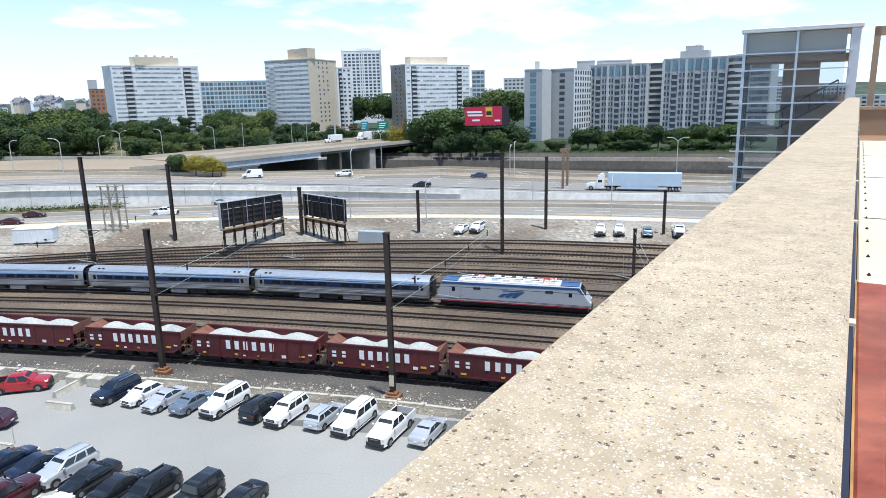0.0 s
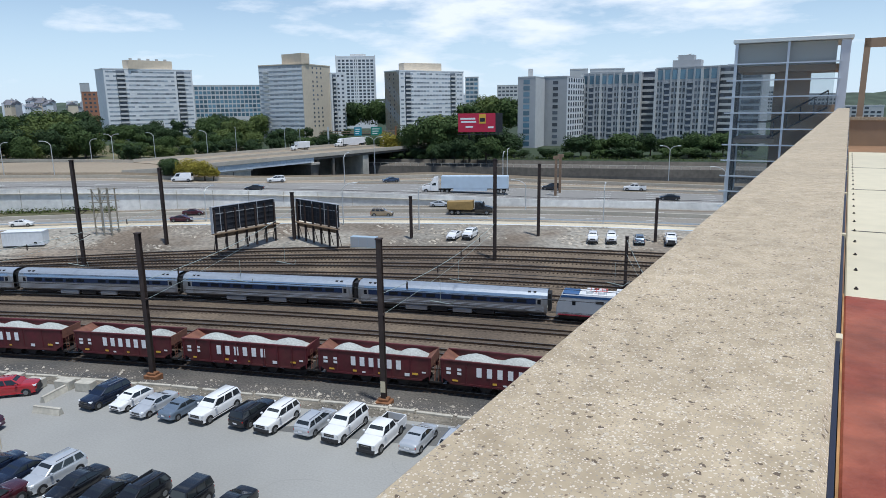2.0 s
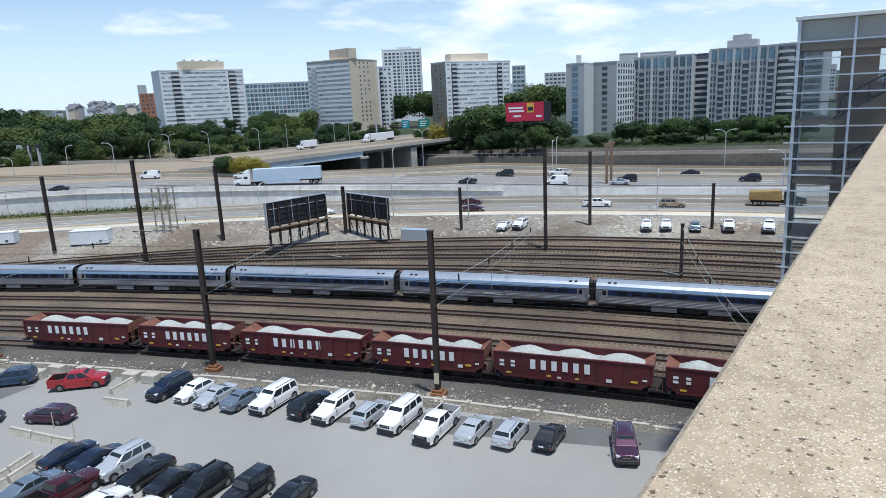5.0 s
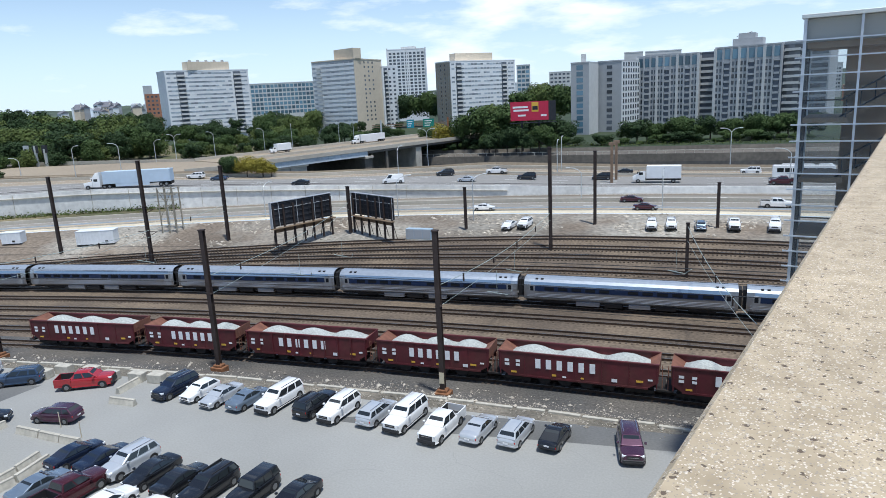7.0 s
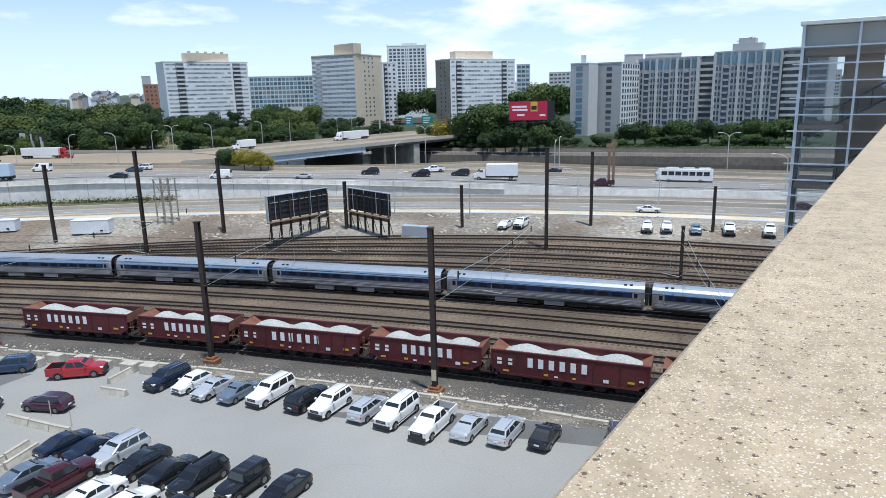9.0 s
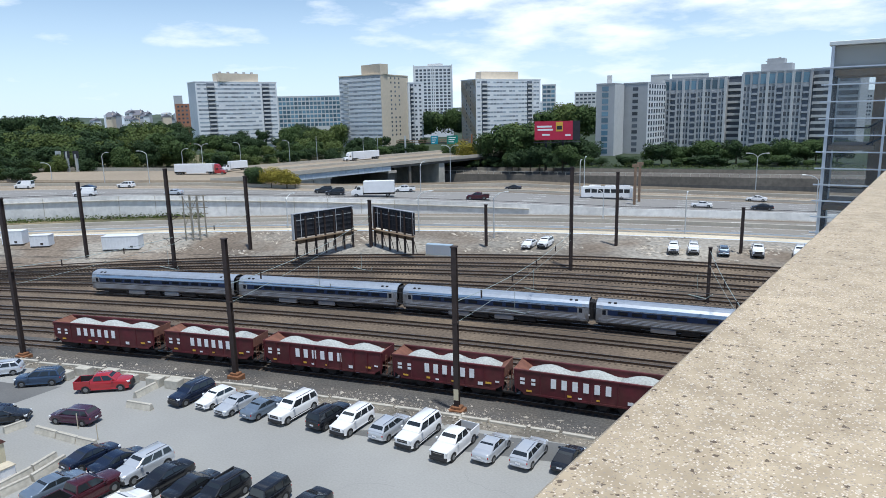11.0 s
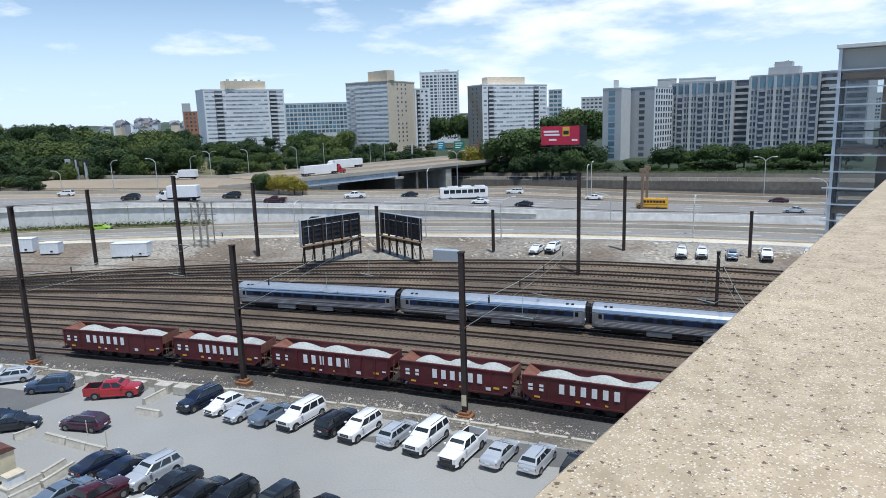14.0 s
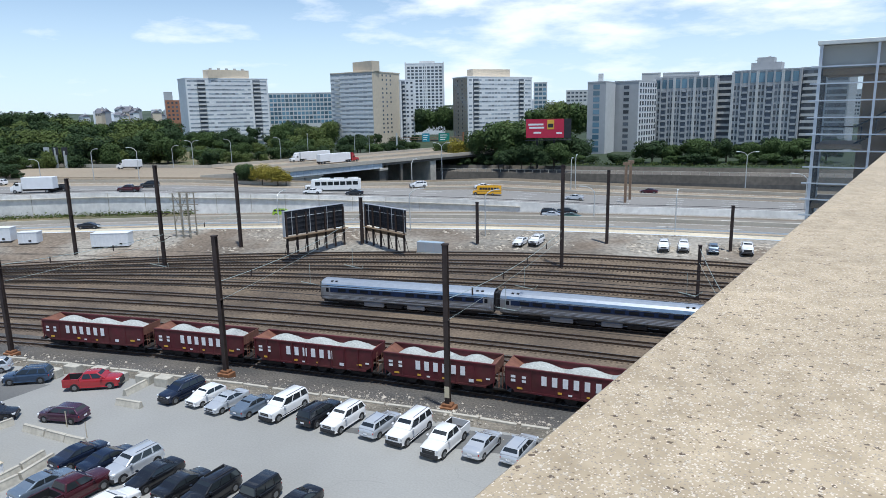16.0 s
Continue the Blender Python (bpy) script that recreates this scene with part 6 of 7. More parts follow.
part("bearing_shelf", boxes((-1, 18.0, 0.2, 34.5, 8.55, 9.0)), CONCRETE_LT, bridge)
for (xa, ya), (xb, yb) in (((-121, 165), (-124, 155)), ((-124, 155), (-132, 146.4)), ((-154, 177), (-185, 175.5)), ((-185, 175.5), (-240, 171.5))):
    L = math.hypot(xb - xa, yb - ya)
    ob = part("ramp_parapet", boxes((0, L, -0.2, 0.2, 10.6, 11.75)), CONCRETE_LT)
    ob.matrix_basis = pose(xa, ya, 0, 0, 0, math.degrees(math.atan2(yb - ya, xb - xa)))
    tagged(ob, "pale concrete parapet of the ramp", "parapet", kind="structure")

RUSTY_STEEL = material("rusty_gantry_steel", (0.22, 0.15, 0.10), 0.85, 0, 0.2, 2)
LAMP_STEEL = material("galvanised_lamp_post", (0.52, 0.54, 0.54), 0.5, 0.4)


def street_lamp(x, y, z0, h, arms=((1, 0),), reach=2.4):
    s = thing("street_lamp", "galvanised street lamp with a curved " + ("arm" if len(arms) == 1 else "pair of arms"), "street lamp", pose(x, y, z0), group="street lamps")
    bm = bmesh.new()
    tube(bm, (0, 0, -2.2), (0, 0, h - 1.0), 0.13, 0.09, 8)
    part("pole", bm, LAMP_STEEL, s)
    for ax, ay in arms:
        bm = bmesh.new()
        pts = [(0, 0, h - 1.05), (ax * 0.25 * reach, ay * 0.25 * reach, h - 0.45), (ax * 0.6 * reach, ay * 0.6 * reach, h - 0.1), (ax * reach, ay * reach, h)]
        for p, q in zip(pts, pts[1:]):
            tube(bm, p, q, 0.075, n=6)
        part("arm", bm, LAMP_STEEL, s)
        a = math.degrees(math.atan2(ay, ax))
        hd = part("lamp_head", boxes((-0.1, 0.75, -0.17, 0.17, -0.1, 0.1), bevel=0.04), LAMP_STEEL, s)
        hd.matrix_basis = pose(ax * reach, ay * reach, h, 0, 0, a)
    return s


for x, y, z0, h, arms in ((-6.4, 129.1, 5.0, 7.6, ((0, 1),)), (-22.7, 137.4, 5.0, 7.2, ((-1, 0),)), (-39.8, 118.4, 5.0, 8.2, ((0.7, 0.7),)), (-55.5, 118.6, 5.0, 8.0, ((0.7, 0.7),)), (17.5, 155.7, 5.0, 8.8, ((-1, 0),)),
                          (-72.6, 157.0, 6.8, 9.0, ((0, 1),)), (-74.2, 181.5, 6.8, 12.0, ((-0.8, 0), (0.8, 0))), (7.1, 186.3, 6.3, 10.0, ((-0.8, 0), (0.8, 0))),
                          (-164.0, 139.3, 9.8, 9.5, ((0.8, 0),)), (-149.4, 141.6, 9.8, 9.8, ((-0.8, -0.3),)), (-184.7, 138.6, 9.8, 6.5, ((-0.8, -0.3),)), (-169.8, 176.0, 10.8, 7.5, ((0.9, 0),)), (-161.7, 176.6, 10.8, 9.0, ((-0.9, 0), (0.9, 0))),
                          (-163.2, 197.7, 10.8, 8.5, ((-0.9, 0),)), (-153.0, 213.4, 10.8, 8.5, ((-0.9, 0),)), (-150.9, 228.8, 10.8, 9.0, ((-0.2, 0.3),)), (-143.0, 252.3, 10.8, 9.0, ((-0.9, 0),)), (-139.2, 258.3, 10.8, 9.5, ((-0.3, 0),)),
                          (-100.4, 105.2, 5.0, 7.5, ((0.6, 0.6),)), (-83.9, 114.7, 5.2, 7.0, ((0, 1),)), (-34.6, 172.6, 6.3, 9.0, ((0, 0.5),)), (-34.5, 177.9, 6.3, 9.5, ((0, 0.5),))):
    street_lamp(x, y, z0, h, arms)
for px in ((-19.1, 158.2), (-18.7, 163.6)):
    g = thing("sign_gantry_post", "rusty brown steel gantry post beside the highway", "gantry", pose(px[0], px[1], 6.3), group="gantry posts")
    part("column", boxes((-0.28, 0.28, -0.28, 0.28, 0, 9.0)), RUSTY_STEEL, g)
    part("head_frame", boxes((-0.7, 0.7, -0.3, 0.3, 8.6, 9.3)), RUSTY_STEEL, g)
for k in range(3):
    g = thing("gantry_column", "grey steel sign column beside the ramp", "gantry", pose(-219 + 4.4 * k, 168, 9.8), group="gantry columns")
    part("column", boxes((-0.35, 0.35, -0.35, 0.35, 0, 7.0 + (k == 1))), LAMP_STEEL if k else RUST_POLE, g)
    part("cap", boxes((-1.2, 1.2, -0.2, 0.2, 5.6, 8.2)), BB_DARK if k else LAMP_STEEL, g)
SIGN_GREEN = material("green_road_sign", (0.005, 0.17, 0.13), 0.5)
SIGN_TEAL = material("teal_road_sign", (0.01, 0.22, 0.30), 0.5)
gantry = thing("sign_gantry", "overhead sign gantry with green direction signs on the bridge", "sign gantry", pose(-116.9, 276.0, 0, 0, 0, 20))
part("beam", boxes((-20, 14, -0.2, 0.2, 16.3, 16.55), (-20, 14, -0.2, 0.2, 15.4, 15.6)), RUSTY_STEEL, gantry)
for k in range(17):
    part("lattice", boxes((-20 + 2 * k, -19.85 + 2 * k, -0.15, 0.15, 15.6, 16.3)), RUSTY_STEEL, gantry)
for x, mt, w in ((-3.0, SIGN_TEAL, 3.2), (5.0, SIGN_GREEN, 4.8)):
    sg = part("sign_panel", boxes((x - w / 2, x + w / 2, -0.45, -0.3, 14.6, 18.2)), mt, gantry)
    for k in range(3):
        part("text_bar", boxes((x - w * 0.36, x + w * (0.3 - 0.1 * k), -0.47, -0.455, 17.2 - 0.95 * k, 17.5 - 0.95 * k)), LETTER, sg)
for x in (-16, 13.5):
    part("column", boxes((x - 0.35, x + 0.35, -0.35, 0.35, 8.0, 18.5)), LAMP_STEEL if x < 0 else RUST_BASE, gantry)

# red advertising billboard on the far bank
RB0, RB1 = Vector((-64.9, 240.3)), Vector((-51.7, 243.5))
RL = (RB1 - RB0).length
red = thing("red_billboard", "large red advertising billboard with white lines on a dark frame", "billboard", pose(RB0.x, RB0.y, 0, 0, 0, math.degrees(math.atan2(RB1.y - RB0.y, RB1.x - RB0.x))))
zr0, zr1 = 17.5, 24.2
part("face", boxes((0, RL, 0, 0.3, zr0, zr1)), material("red_poster", (0.50, 0.02, 0.06), 0.5, 0, 0.06, 1), red)
for k, (a, b, z) in enumerate(((0.06, 0.46, 0.72), (0.08, 0.48, 0.55), (0.2, 0.4, 0.28), (0.80, 0.95, 0.25))):
    part("text_bar", boxes((RL * a, RL * b, -0.03, -0.01, zr0 + (zr1 - zr0) * z - 0.35, zr0 + (zr1 - zr0) * z + 0.3)), LETTER, red)
part("emblem_plate", boxes((RL * 0.56, RL * 0.74, -0.05, -0.01, zr0 + (zr1 - zr0) * 0.45, zr1 - 0.3), bevel=0.02), YELLOW_MARK, red)
part("emblem_bar", boxes((RL * 0.58, RL * 0.72, -0.08, -0.05, zr0 + (zr1 - zr0) * 0.55, zr0 + (zr1 - zr0) * 0.75)), BB_DARK, red)
part("side_panel", boxes((RL, RL + 2.6, 0.3, 0.6, zr0 - 0.3, zr1)), BB_DARK, red)
part("walkway", boxes((-0.3, RL + 2.8, -1.0, 0.6, zr0 - 0.9, zr0 - 0.7)), BB_DARK, red)
for x in (RL * 0.3, RL * 0.75):
    part("column", boxes((x - 0.4, x + 0.4, 0.3, 1.1, 6.5, zr1 - 1)), BB_DARK, red)

# ---- towers beyond the river ----
WALL_WHITE = material("white_glazed_brick", (0.74, 0.75, 0.75), 0.8, 0, 0.05, 0.5, 0.08, 0.04)
WALL_CREAM = material("cream_brick", (0.66, 0.56, 0.425), 0.85, 0, 0.05, 0.5, 0.08, 0.04)
WALL_GREY = material("grey_brick", (0.42, 0.43, 0.435), 0.85, 0, 0.05, 0.5, 0.1, 0.04)
WALL_PALE = material("pale_concrete_facade", (0.58, 0.58, 0.56), 0.85, 0, 0.05, 0.5, 0.08, 0.04)
WALL_BRICK = material("red_brick", (0.36, 0.17, 0.10), 0.9, 0, 0.05, 0.5, 0.1, 0.05)
FAR_GLASS = material("far_window_glass", (0.085, 0.10, 0.12), 0.15, 0, 0, 1, 0, 0.1, 0, None, 0.5)
# slab tower windows, lightened to carry distance haze in the colour
HAZED_GLASS = material("hazed_slab_glass", (0.30, 0.34, 0.375), 0.2, 0, 0, 1, 0, 0.1, 0, None, 0.45)
FAR_GLASS_BLUE = material("far_blue_glass", (0.11, 0.20, 0.26), 0.12, 0, 0, 1, 0, 0.1, 0, None, 0.5)
# shade inside balconies and deep bays, as a dark colour
BALCONY_SHADE = material("balcony_shade", (0.13, 0.15, 0.18), 0.8, 0, 0.1, 1)


def place_on(a, b, u, out=0.0):
    """A pose on the wall from a to b (seen from outside, a to the left), u metres along; local -y points out."""
    d = Vector((b[0] - a[0], b[1] - a[1], 0)).normalized()
    p = Vector((a[0], a[1], 0)) + d * u + Vector((d.y, -d.x, 0)) * out
    return Matrix.Translation(p) @ pose(0, 0, 0, 0, 0, math.degrees(math.atan2(d.y, d.x)))


def tower_block(label, corners, z0, z1, mat, name="apartment_tower"):
    t = thing(name, label, "building", group="buildings beyond the river")
    bm = bmesh.new()
    prism(bm, corners, "z", z0, z1)
    part("wall", bm, mat, t)
    # parapet cap
    cx, cy = sum(c[0] for c in corners) / len(corners), sum(c[1] for c in corners) / len(corners)
    bm = bmesh.new()
    prism(bm, [(cx + (x - cx) * 1.012, cy + (y - cy) * 1.012) for x, y in corners], "z", z1, z1 + 0.6)
    part("roof", bm, mat, t)
    return t


def windows_on(t, a, b, z_top, floors, pitch, cols, glass, w=2.0, h=1.3, skip=0.0, seed=1, margin=2.0, avoid=()):
    r = random.Random(seed)
    L = math.hypot(b[0] - a[0], b[1] - a[1])
    mesh = None
    for f in range(floors):
        for c in range(cols):
            u = margin + (L - 2 * margin) * (c + 0.5) / cols
            if r.random() < skip or any(lo_ < u / L < hi_ for lo_, hi_ in avoid):
                continue
            m = place_on(a, b, u) @ pose(0, 0, z_top - pitch * (f + 1) + 0.8)
            if mesh is None:
                ob = part("window", boxes((-w / 2, w / 2, -0.06, 0.05, 0, h)), glass, t)
                ob.matrix_basis = m
                mesh = ob.data
            else:
                again("window", mesh, t, m)


def balconies_on(t, a, b, z_top, floors, pitch, u, w):
    # flat dark panel painted as the shade of a recess
    rec = part("balcony_recess", boxes((-w / 2, w / 2, -0.05, 0.1, -pitch * floors, 0)), BALCONY_SHADE, t)
    rec.matrix_basis = place_on(a, b, u) @ pose(0, 0, z_top)
    mesh = None
    for f in range(floors):
        m = place_on(a, b, u) @ pose(0, 0, z_top - pitch * (f + 1))
        if mesh is None:
            ob = part("balcony", boxes((-w / 2 - 0.1, w / 2 + 0.1, -1.3, 0, 0, 0.2), (-w / 2 - 0.1, w / 2 + 0.1, -1.3, -1.22, 0.2, 1.15)), WALL_PALE, t)
            ob.matrix_basis = m
            mesh = ob.data
        else:
            again("balcony", mesh, t, m)


def back(a, b, d):
    n = Vector((-(b[1] - a[1]), b[0] - a[0])).normalized() * d
    return [a, b, (b[0] + n.x, b[1] + n.y), (a[0] + n.x, a[1] + n.y)]


def bands_on(t, a, b, z_top, floors, pitch, mat, h=1.0, out=0.06):
    """Pale spandrel bands, one a storey, along a wall."""
    L = math.hypot(b[0] - a[0], b[1] - a[1])
    mesh = None
    for f in range(floors):
        m = place_on(a, b, 0) @ pose(0, 0, z_top - pitch * (f + 1) - 0.3)
        if mesh is None:
            ob = part("spandrel", boxes((0.2, L - 0.2, -out, 0.02, 0, h)), mat, t)
            ob.matrix_basis = m
            mesh = ob.data
        else:
            again("spandrel", mesh, t, m)


# white slab tower with a cream penthouse
a, b = (-325.4, 355.0), (-295.8, 402.6)
t = tower_block("white brick slab apartment tower with ribbon windows and balconies", back(a, b, 18), 5, 51.6, WALL_WHITE)
windows_on(t, a, b, 51.6, 15, 2.75, 24, HAZED_GLASS, 2.2, 1.0, 0.07, 3, 1.0, ((0.12, 0.235), (0.8, 0.91)))
for u in (0.178, 0.855):
    balconies_on(t, a, b, 51.0, 15, 2.75, u * math.hypot(b[0] - a[0], b[1] - a[1]), 5.2)
pa, pb = (-316.6, 367.2), (-304.4, 394.0)
bm = bmesh.new()
prism(bm, back(pa, pb, 8), "z", 52.2, 57.6)
part("penthouse", bm, WALL_CREAM, t)
for k in range(5):
    stub = part("roof_stub", boxes((-0.7, 0.7, 2.0, 3.4, 57.6, 58.8)), WALL_GREY, t)
    stub.matrix_basis = place_on(pa, pb, 3.0 + 5.8 * k)
# corner tower: shaded face and sunlit cream face
A, N_, B = (-235.9, 388.5), (-201.7, 381.6), (-199.5, 416.3)
t = tower_block("cream brick corner apartment tower with one side coloured grey for shade", [A, N_, B, (A[0] + B[0] - N_[0], A[1] + B[1] - N_[1])], 5, 52.3, WALL_CREAM)
windows_on(t, A, N_, 52.0, 15, 2.75, 9, HAZED_GLASS, 3.1, 1.1, 0.06, 8, 0.4)
# thin grey skin puts the shade of this face into its colour
bm = bmesh.new()
prism(bm, [A, N_, (N_[0] - 0.03, N_[1] - 0.05), (A[0] - 0.03, A[1] - 0.05)], "z", 5.2, 52.2)
part("shaded_side", bm, WALL_GREY, t, "side wall skin coloured grey-blue for shade")
bands_on(t, A, N_, 52.0, 15, 2.75, WALL_WHITE, 1.4, 0.12)
balconies_on(t, A, N_, 50.5, 15, 2.75, 6.0, 3.6)
LB = math.hypot(B[0] - N_[0], B[1] - N_[1])
windows_on(t, N_, B, 52.0, 14, 2.75, 3, FAR_GLASS, 1.6, 1.2, 0.15, 5, LB * 0.28)
A2 = (-219.3, 389.0)
bm = bmesh.new()
prism(bm, [A2, N_, (-200.2, 389.2), (-216.9, 399.5)], "z", 52.9, 59.0)
part("penthouse", bm, WALL_CREAM, t)
t = tower_block("pale apartment wing with stacked balconies", back((-198.6, 414.5), (-194.0, 427.7), 12), 5, 48.0, WALL_WHITE, "apartment_wing")
a, b = (-198.6, 414.5), (-194.0, 427.7)
windows_on(t, a, b, 48.0, 14, 2.75, 3, FAR_GLASS, 2.0, 1.2, 0.1, 6, 0.6)
balconies_on(t, a, b, 47.5, 14, 2.75, 3.2, 3.4)
# white slab like the first, with a shaded gable
S_, a, b = (-166.9, 430.5), (-152.3, 418.9), (-120.8, 462.2)
t = tower_block("white brick slab apartment tower with a shaded cream gable", [S_, a, b, (S_[0] + b[0] - a[0], S_[1] + b[1] - a[1])], 5, 48.6, WALL_WHITE)
bm = bmesh.new()
prism(bm, [S_, a, (a[0] + 0.02, a[1] + 0.3), (S_[0] + 0.02, S_[1] + 0.3)], "z", 5.2, 48.4)
part("gable", bm, WALL_CREAM, t)
windows_on(t, a, b, 48.4, 15, 2.75, 20, HAZED_GLASS, 2.3, 1.0, 0.07, 9, 1.0, ((0.07, 0.18), (0.77, 0.88)))
windows_on(t, S_, a, 48.0, 14, 2.75, 2, FAR_GLASS, 0.9, 1.2, 0.1, 4, 4.0)
for u in (0.125, 0.825):
    balconies_on(t, a, b, 47.8, 14, 2.75, u * math.hypot(b[0] - a[0], b[1] - a[1]), 4.4)
bm = bmesh.new()
prism(bm, back((-152.2, 429.2), (-133.0, 450.2), 8), "z", 49.2, 54.2)
part("penthouse", bm, WALL_CREAM, t)
# tall pale tower far behind
a, b = (-256.5, 547.0), (-225.5, 560.5)
t2 = tower_block("tall white residential tower with a regular dark window grid", back(a, b, 20), 5, 68.0, WALL_WHITE)
windows_on(t2, a, b, 66.0, 18, 2.8, 9, FAR_GLASS, 2.3, 1.7, 0.0, 2, 1.2)
for u in (0.3, 17.0, 33.5):
    fin = part("fin", boxes((-0.5, 0.5, -0.8, 0.1, 5, 69.5)), WALL_WHITE, t2)
    fin.matrix_basis = place_on(a, b, u)
part("plant_room", boxes((-250, -238, 563, 570, 68.6, 71.0)), WALL_PALE, t2)
# low glass block
a, b = (-355.6, 483.2), (-310.7, 513.3)
t = tower_block("long office block with a blue-green glass front", back(a, b, 22), 5, 44.5, WALL_PALE, "office_block")
windows_on(t, a, b, 44.0, 7, 3.6, 16, FAR_GLASS_BLUE, 2.6, 2.5, 0.0, 2, 1.0)
t = tower_block("pale office tower with a glass corner", back((-140.2, 541.9), (-129.7, 544.5), 14), 5, 48.0, WALL_PALE, "office_tower")
windows_on(t, (-140.2, 541.9), (-129.7, 544.5), 48.0, 6, 3.4, 3, FAR_GLASS_BLUE, 2.8, 2.0, 0, 1, 0.5)
t = tower_block("pale low building showing over the trees", back((-131.5, 626.3), (-112.5, 630.0), 14), 5, 43.1, WALL_PALE, "office_tower")
windows_on(t, (-131.5, 626.3), (-112.5, 630.0), 43.1, 3, 3.4, 5, FAR_GLASS, 2.5, 1.6, 0, 1, 0.5)
t = tower_block("red brick building beside a white tower", back((-417.7, 430.9), (-409.8, 438.4), 14), 5, 39.8, WALL_BRICK, "brick_building")
windows_on(t, (-417.7, 430.9), (-409.8, 438.4), 39.8, 5, 3.2, 3, FAR_GLASS, 1.6, 1.5, 0, 1, 0.8)
t = tower_block("slim dark tower in the distance", back((-626.9, 645.4), (-619.7, 652.3), 12), 5, 55.8, WALL_GREY, "distant_tower")

# the long grey apartment complex
def bay_front(t, a, b, z_top, floors, pitch, bays, seed):
    """Pale piers between the bays, flat dark panels as the shade of deep bays now and then, and thin floor slabs."""
    L = math.hypot(b[0] - a[0], b[1] - a[1])
    r = random.Random(seed)
    w = L / bays
    for k in range(bays + 1):
        wide = 0.75 if k % 3 else 1.15
        pil = part("pilaster", boxes((-wide / 2, wide / 2, -0.5, 0.1, -pitch * floors - 3, 0.2)), WALL_PALE if k % 3 == 0 else WALL_GREY, t)
        pil.matrix_basis = place_on(a, b, w * k) @ pose(0, 0, z_top)
        if k % 3 == 1:
            rec = part("dark_bay", boxes((-w * 0.32, w * 0.32, -0.09, 0.1, -pitch * floors, -6.0)), BALCONY_SHADE, t)
            rec.matrix_basis = place_on(a, b, w * (k + 0.5)) @ pose(0, 0, z_top)
            for f in range(2, floors):
                slab = part("balcony", boxes((-w * 0.34, w * 0.34, -0.6, -0.09, 0, 0.9)), WALL_GREY, t)
                slab.matrix_basis = place_on(a, b, w * (k + 0.5)) @ pose(0, 0, z_top - pitch * f - 0.9)


G1 = [(-56.3, 314.9), (-48.0, 313.3), (-46.1, 328.7), (-55.0, 331.4)]
t = tower_block("grey apartment block with one flank coloured pale for sunlight", G1, 5, 38.8, WALL_GREY)
windows_on(t, G1[0], G1[1], 38.0, 11, 2.8, 1, FAR_GLASS_BLUE, 3.0, 2.0, 0, 3, 1.0)
# pale skin: sunlight on the flank is put into its colour
bm = bmesh.new()
prism(bm, [G1[1], G1[2], (G1[2][0] + 0.25, G1[2][1] - 0.1), (G1[1][0] + 0.25, G1[1][1] - 0.1)], "z", 5.2, 38.6)
part("sunlit_flank", bm, WALL_PALE, t, "flank wall skin coloured pale for sunlight")
part("chimney", boxes((G1[0][0] + 4, G1[0][0] + 6, G1[0][1] + 4, G1[0][1] + 6, 39, 43)), WALL_PALE, t)
G2 = [(-46.4, 330.7), (-35.3, 328.0), (-29.2, 350.7), (-40.2, 353.6)]
t = tower_block("grey apartment block with a white-framed window flank, whitened for sunlight", G2, 5, 39.2, WALL_GREY)
windows_on(t, G2[0], G2[1], 38.0, 11, 2.8, 1, FAR_GLASS, 2.6, 1.6, 0, 3, 1.5)
# white skin behind the windows also carries the sunlight on this flank
bm = bmesh.new()
prism(bm, [G2[1], G2[2], (G2[2][0] + 0.25, G2[2][1] - 0.1), (G2[1][0] + 0.25, G2[1][1] - 0.1)], "z", 5.2, 39.0)
part("white_flank", bm, WALL_WHITE, t)
f0, f1 = (G2[1][0] + 0.3, G2[1][1] - 0.1), (G2[2][0] + 0.3, G2[2][1] - 0.1)
windows_on(t, f0, f1, 39.0, 11, 2.8, 7, FAR_GLASS, 1.7, 1.8, 0, 3, 0.5)
a, b = (-30.2, 350.6), (-2.3, 343.9)
t = tower_block("long grey apartment block with glazed top storeys", back(a, b, 20), 5, 41.0, WALL_GREY)
windows_on(t, a, b, 35.0, 10, 2.8, 18, FAR_GLASS, 1.05, 1.75, 0.0, 12, 0.0)
windows_on(t, a, b, 40.8, 1, 5.4, 9, FAR_GLASS_BLUE, 2.8, 4.0, 0.1, 13, 0.6)
bay_front(t, a, b, 40.8, 12, 2.8, 9, 5)
a, b = (-2.4, 349.9), (5.5, 347.9)
t = tower_block("recessed balcony bay of an apartment block, coloured dark for shade", back(a, b, 12), 5, 41.0, BALCONY_SHADE)
balconies_on(t, a, b, 40.5, 12, 2.8, math.hypot(b[0] - a[0], b[1] - a[1]) / 2, 8.0)
a, b = (4.9, 339.9), (31.4, 332.4)
t = tower_block("long grey apartment block with a stepped rooftop pavilion", back(a, b, 20), 5, 42.3, WALL_GREY)
windows_on(t, a, b, 36.5, 10, 2.8, 16, FAR_GLASS, 1.15, 1.75, 0.0, 16, 0.0)
windows_on(t, a, b, 42.0, 1, 5.4, 8, FAR_GLASS_BLUE, 3.0, 4.2, 0.1, 17, 0.6)
bay_front(t, a, b, 42.0, 12, 2.8, 8, 9)
for (p, q, z0, z1) in (((12.0, 343.6), (24.2, 340.9), 42.9, 46.2), ((14.4, 345.4), (21.3, 344.1), 46.2, 48.6)):
    bm = bmesh.new()
    prism(bm, back(p, q, 8), "z", z0, z1)
    part("rooftop_pavilion", bm, WALL_GREY, t)
a, b = (31.8, 336.4), (49.5, 330.2)
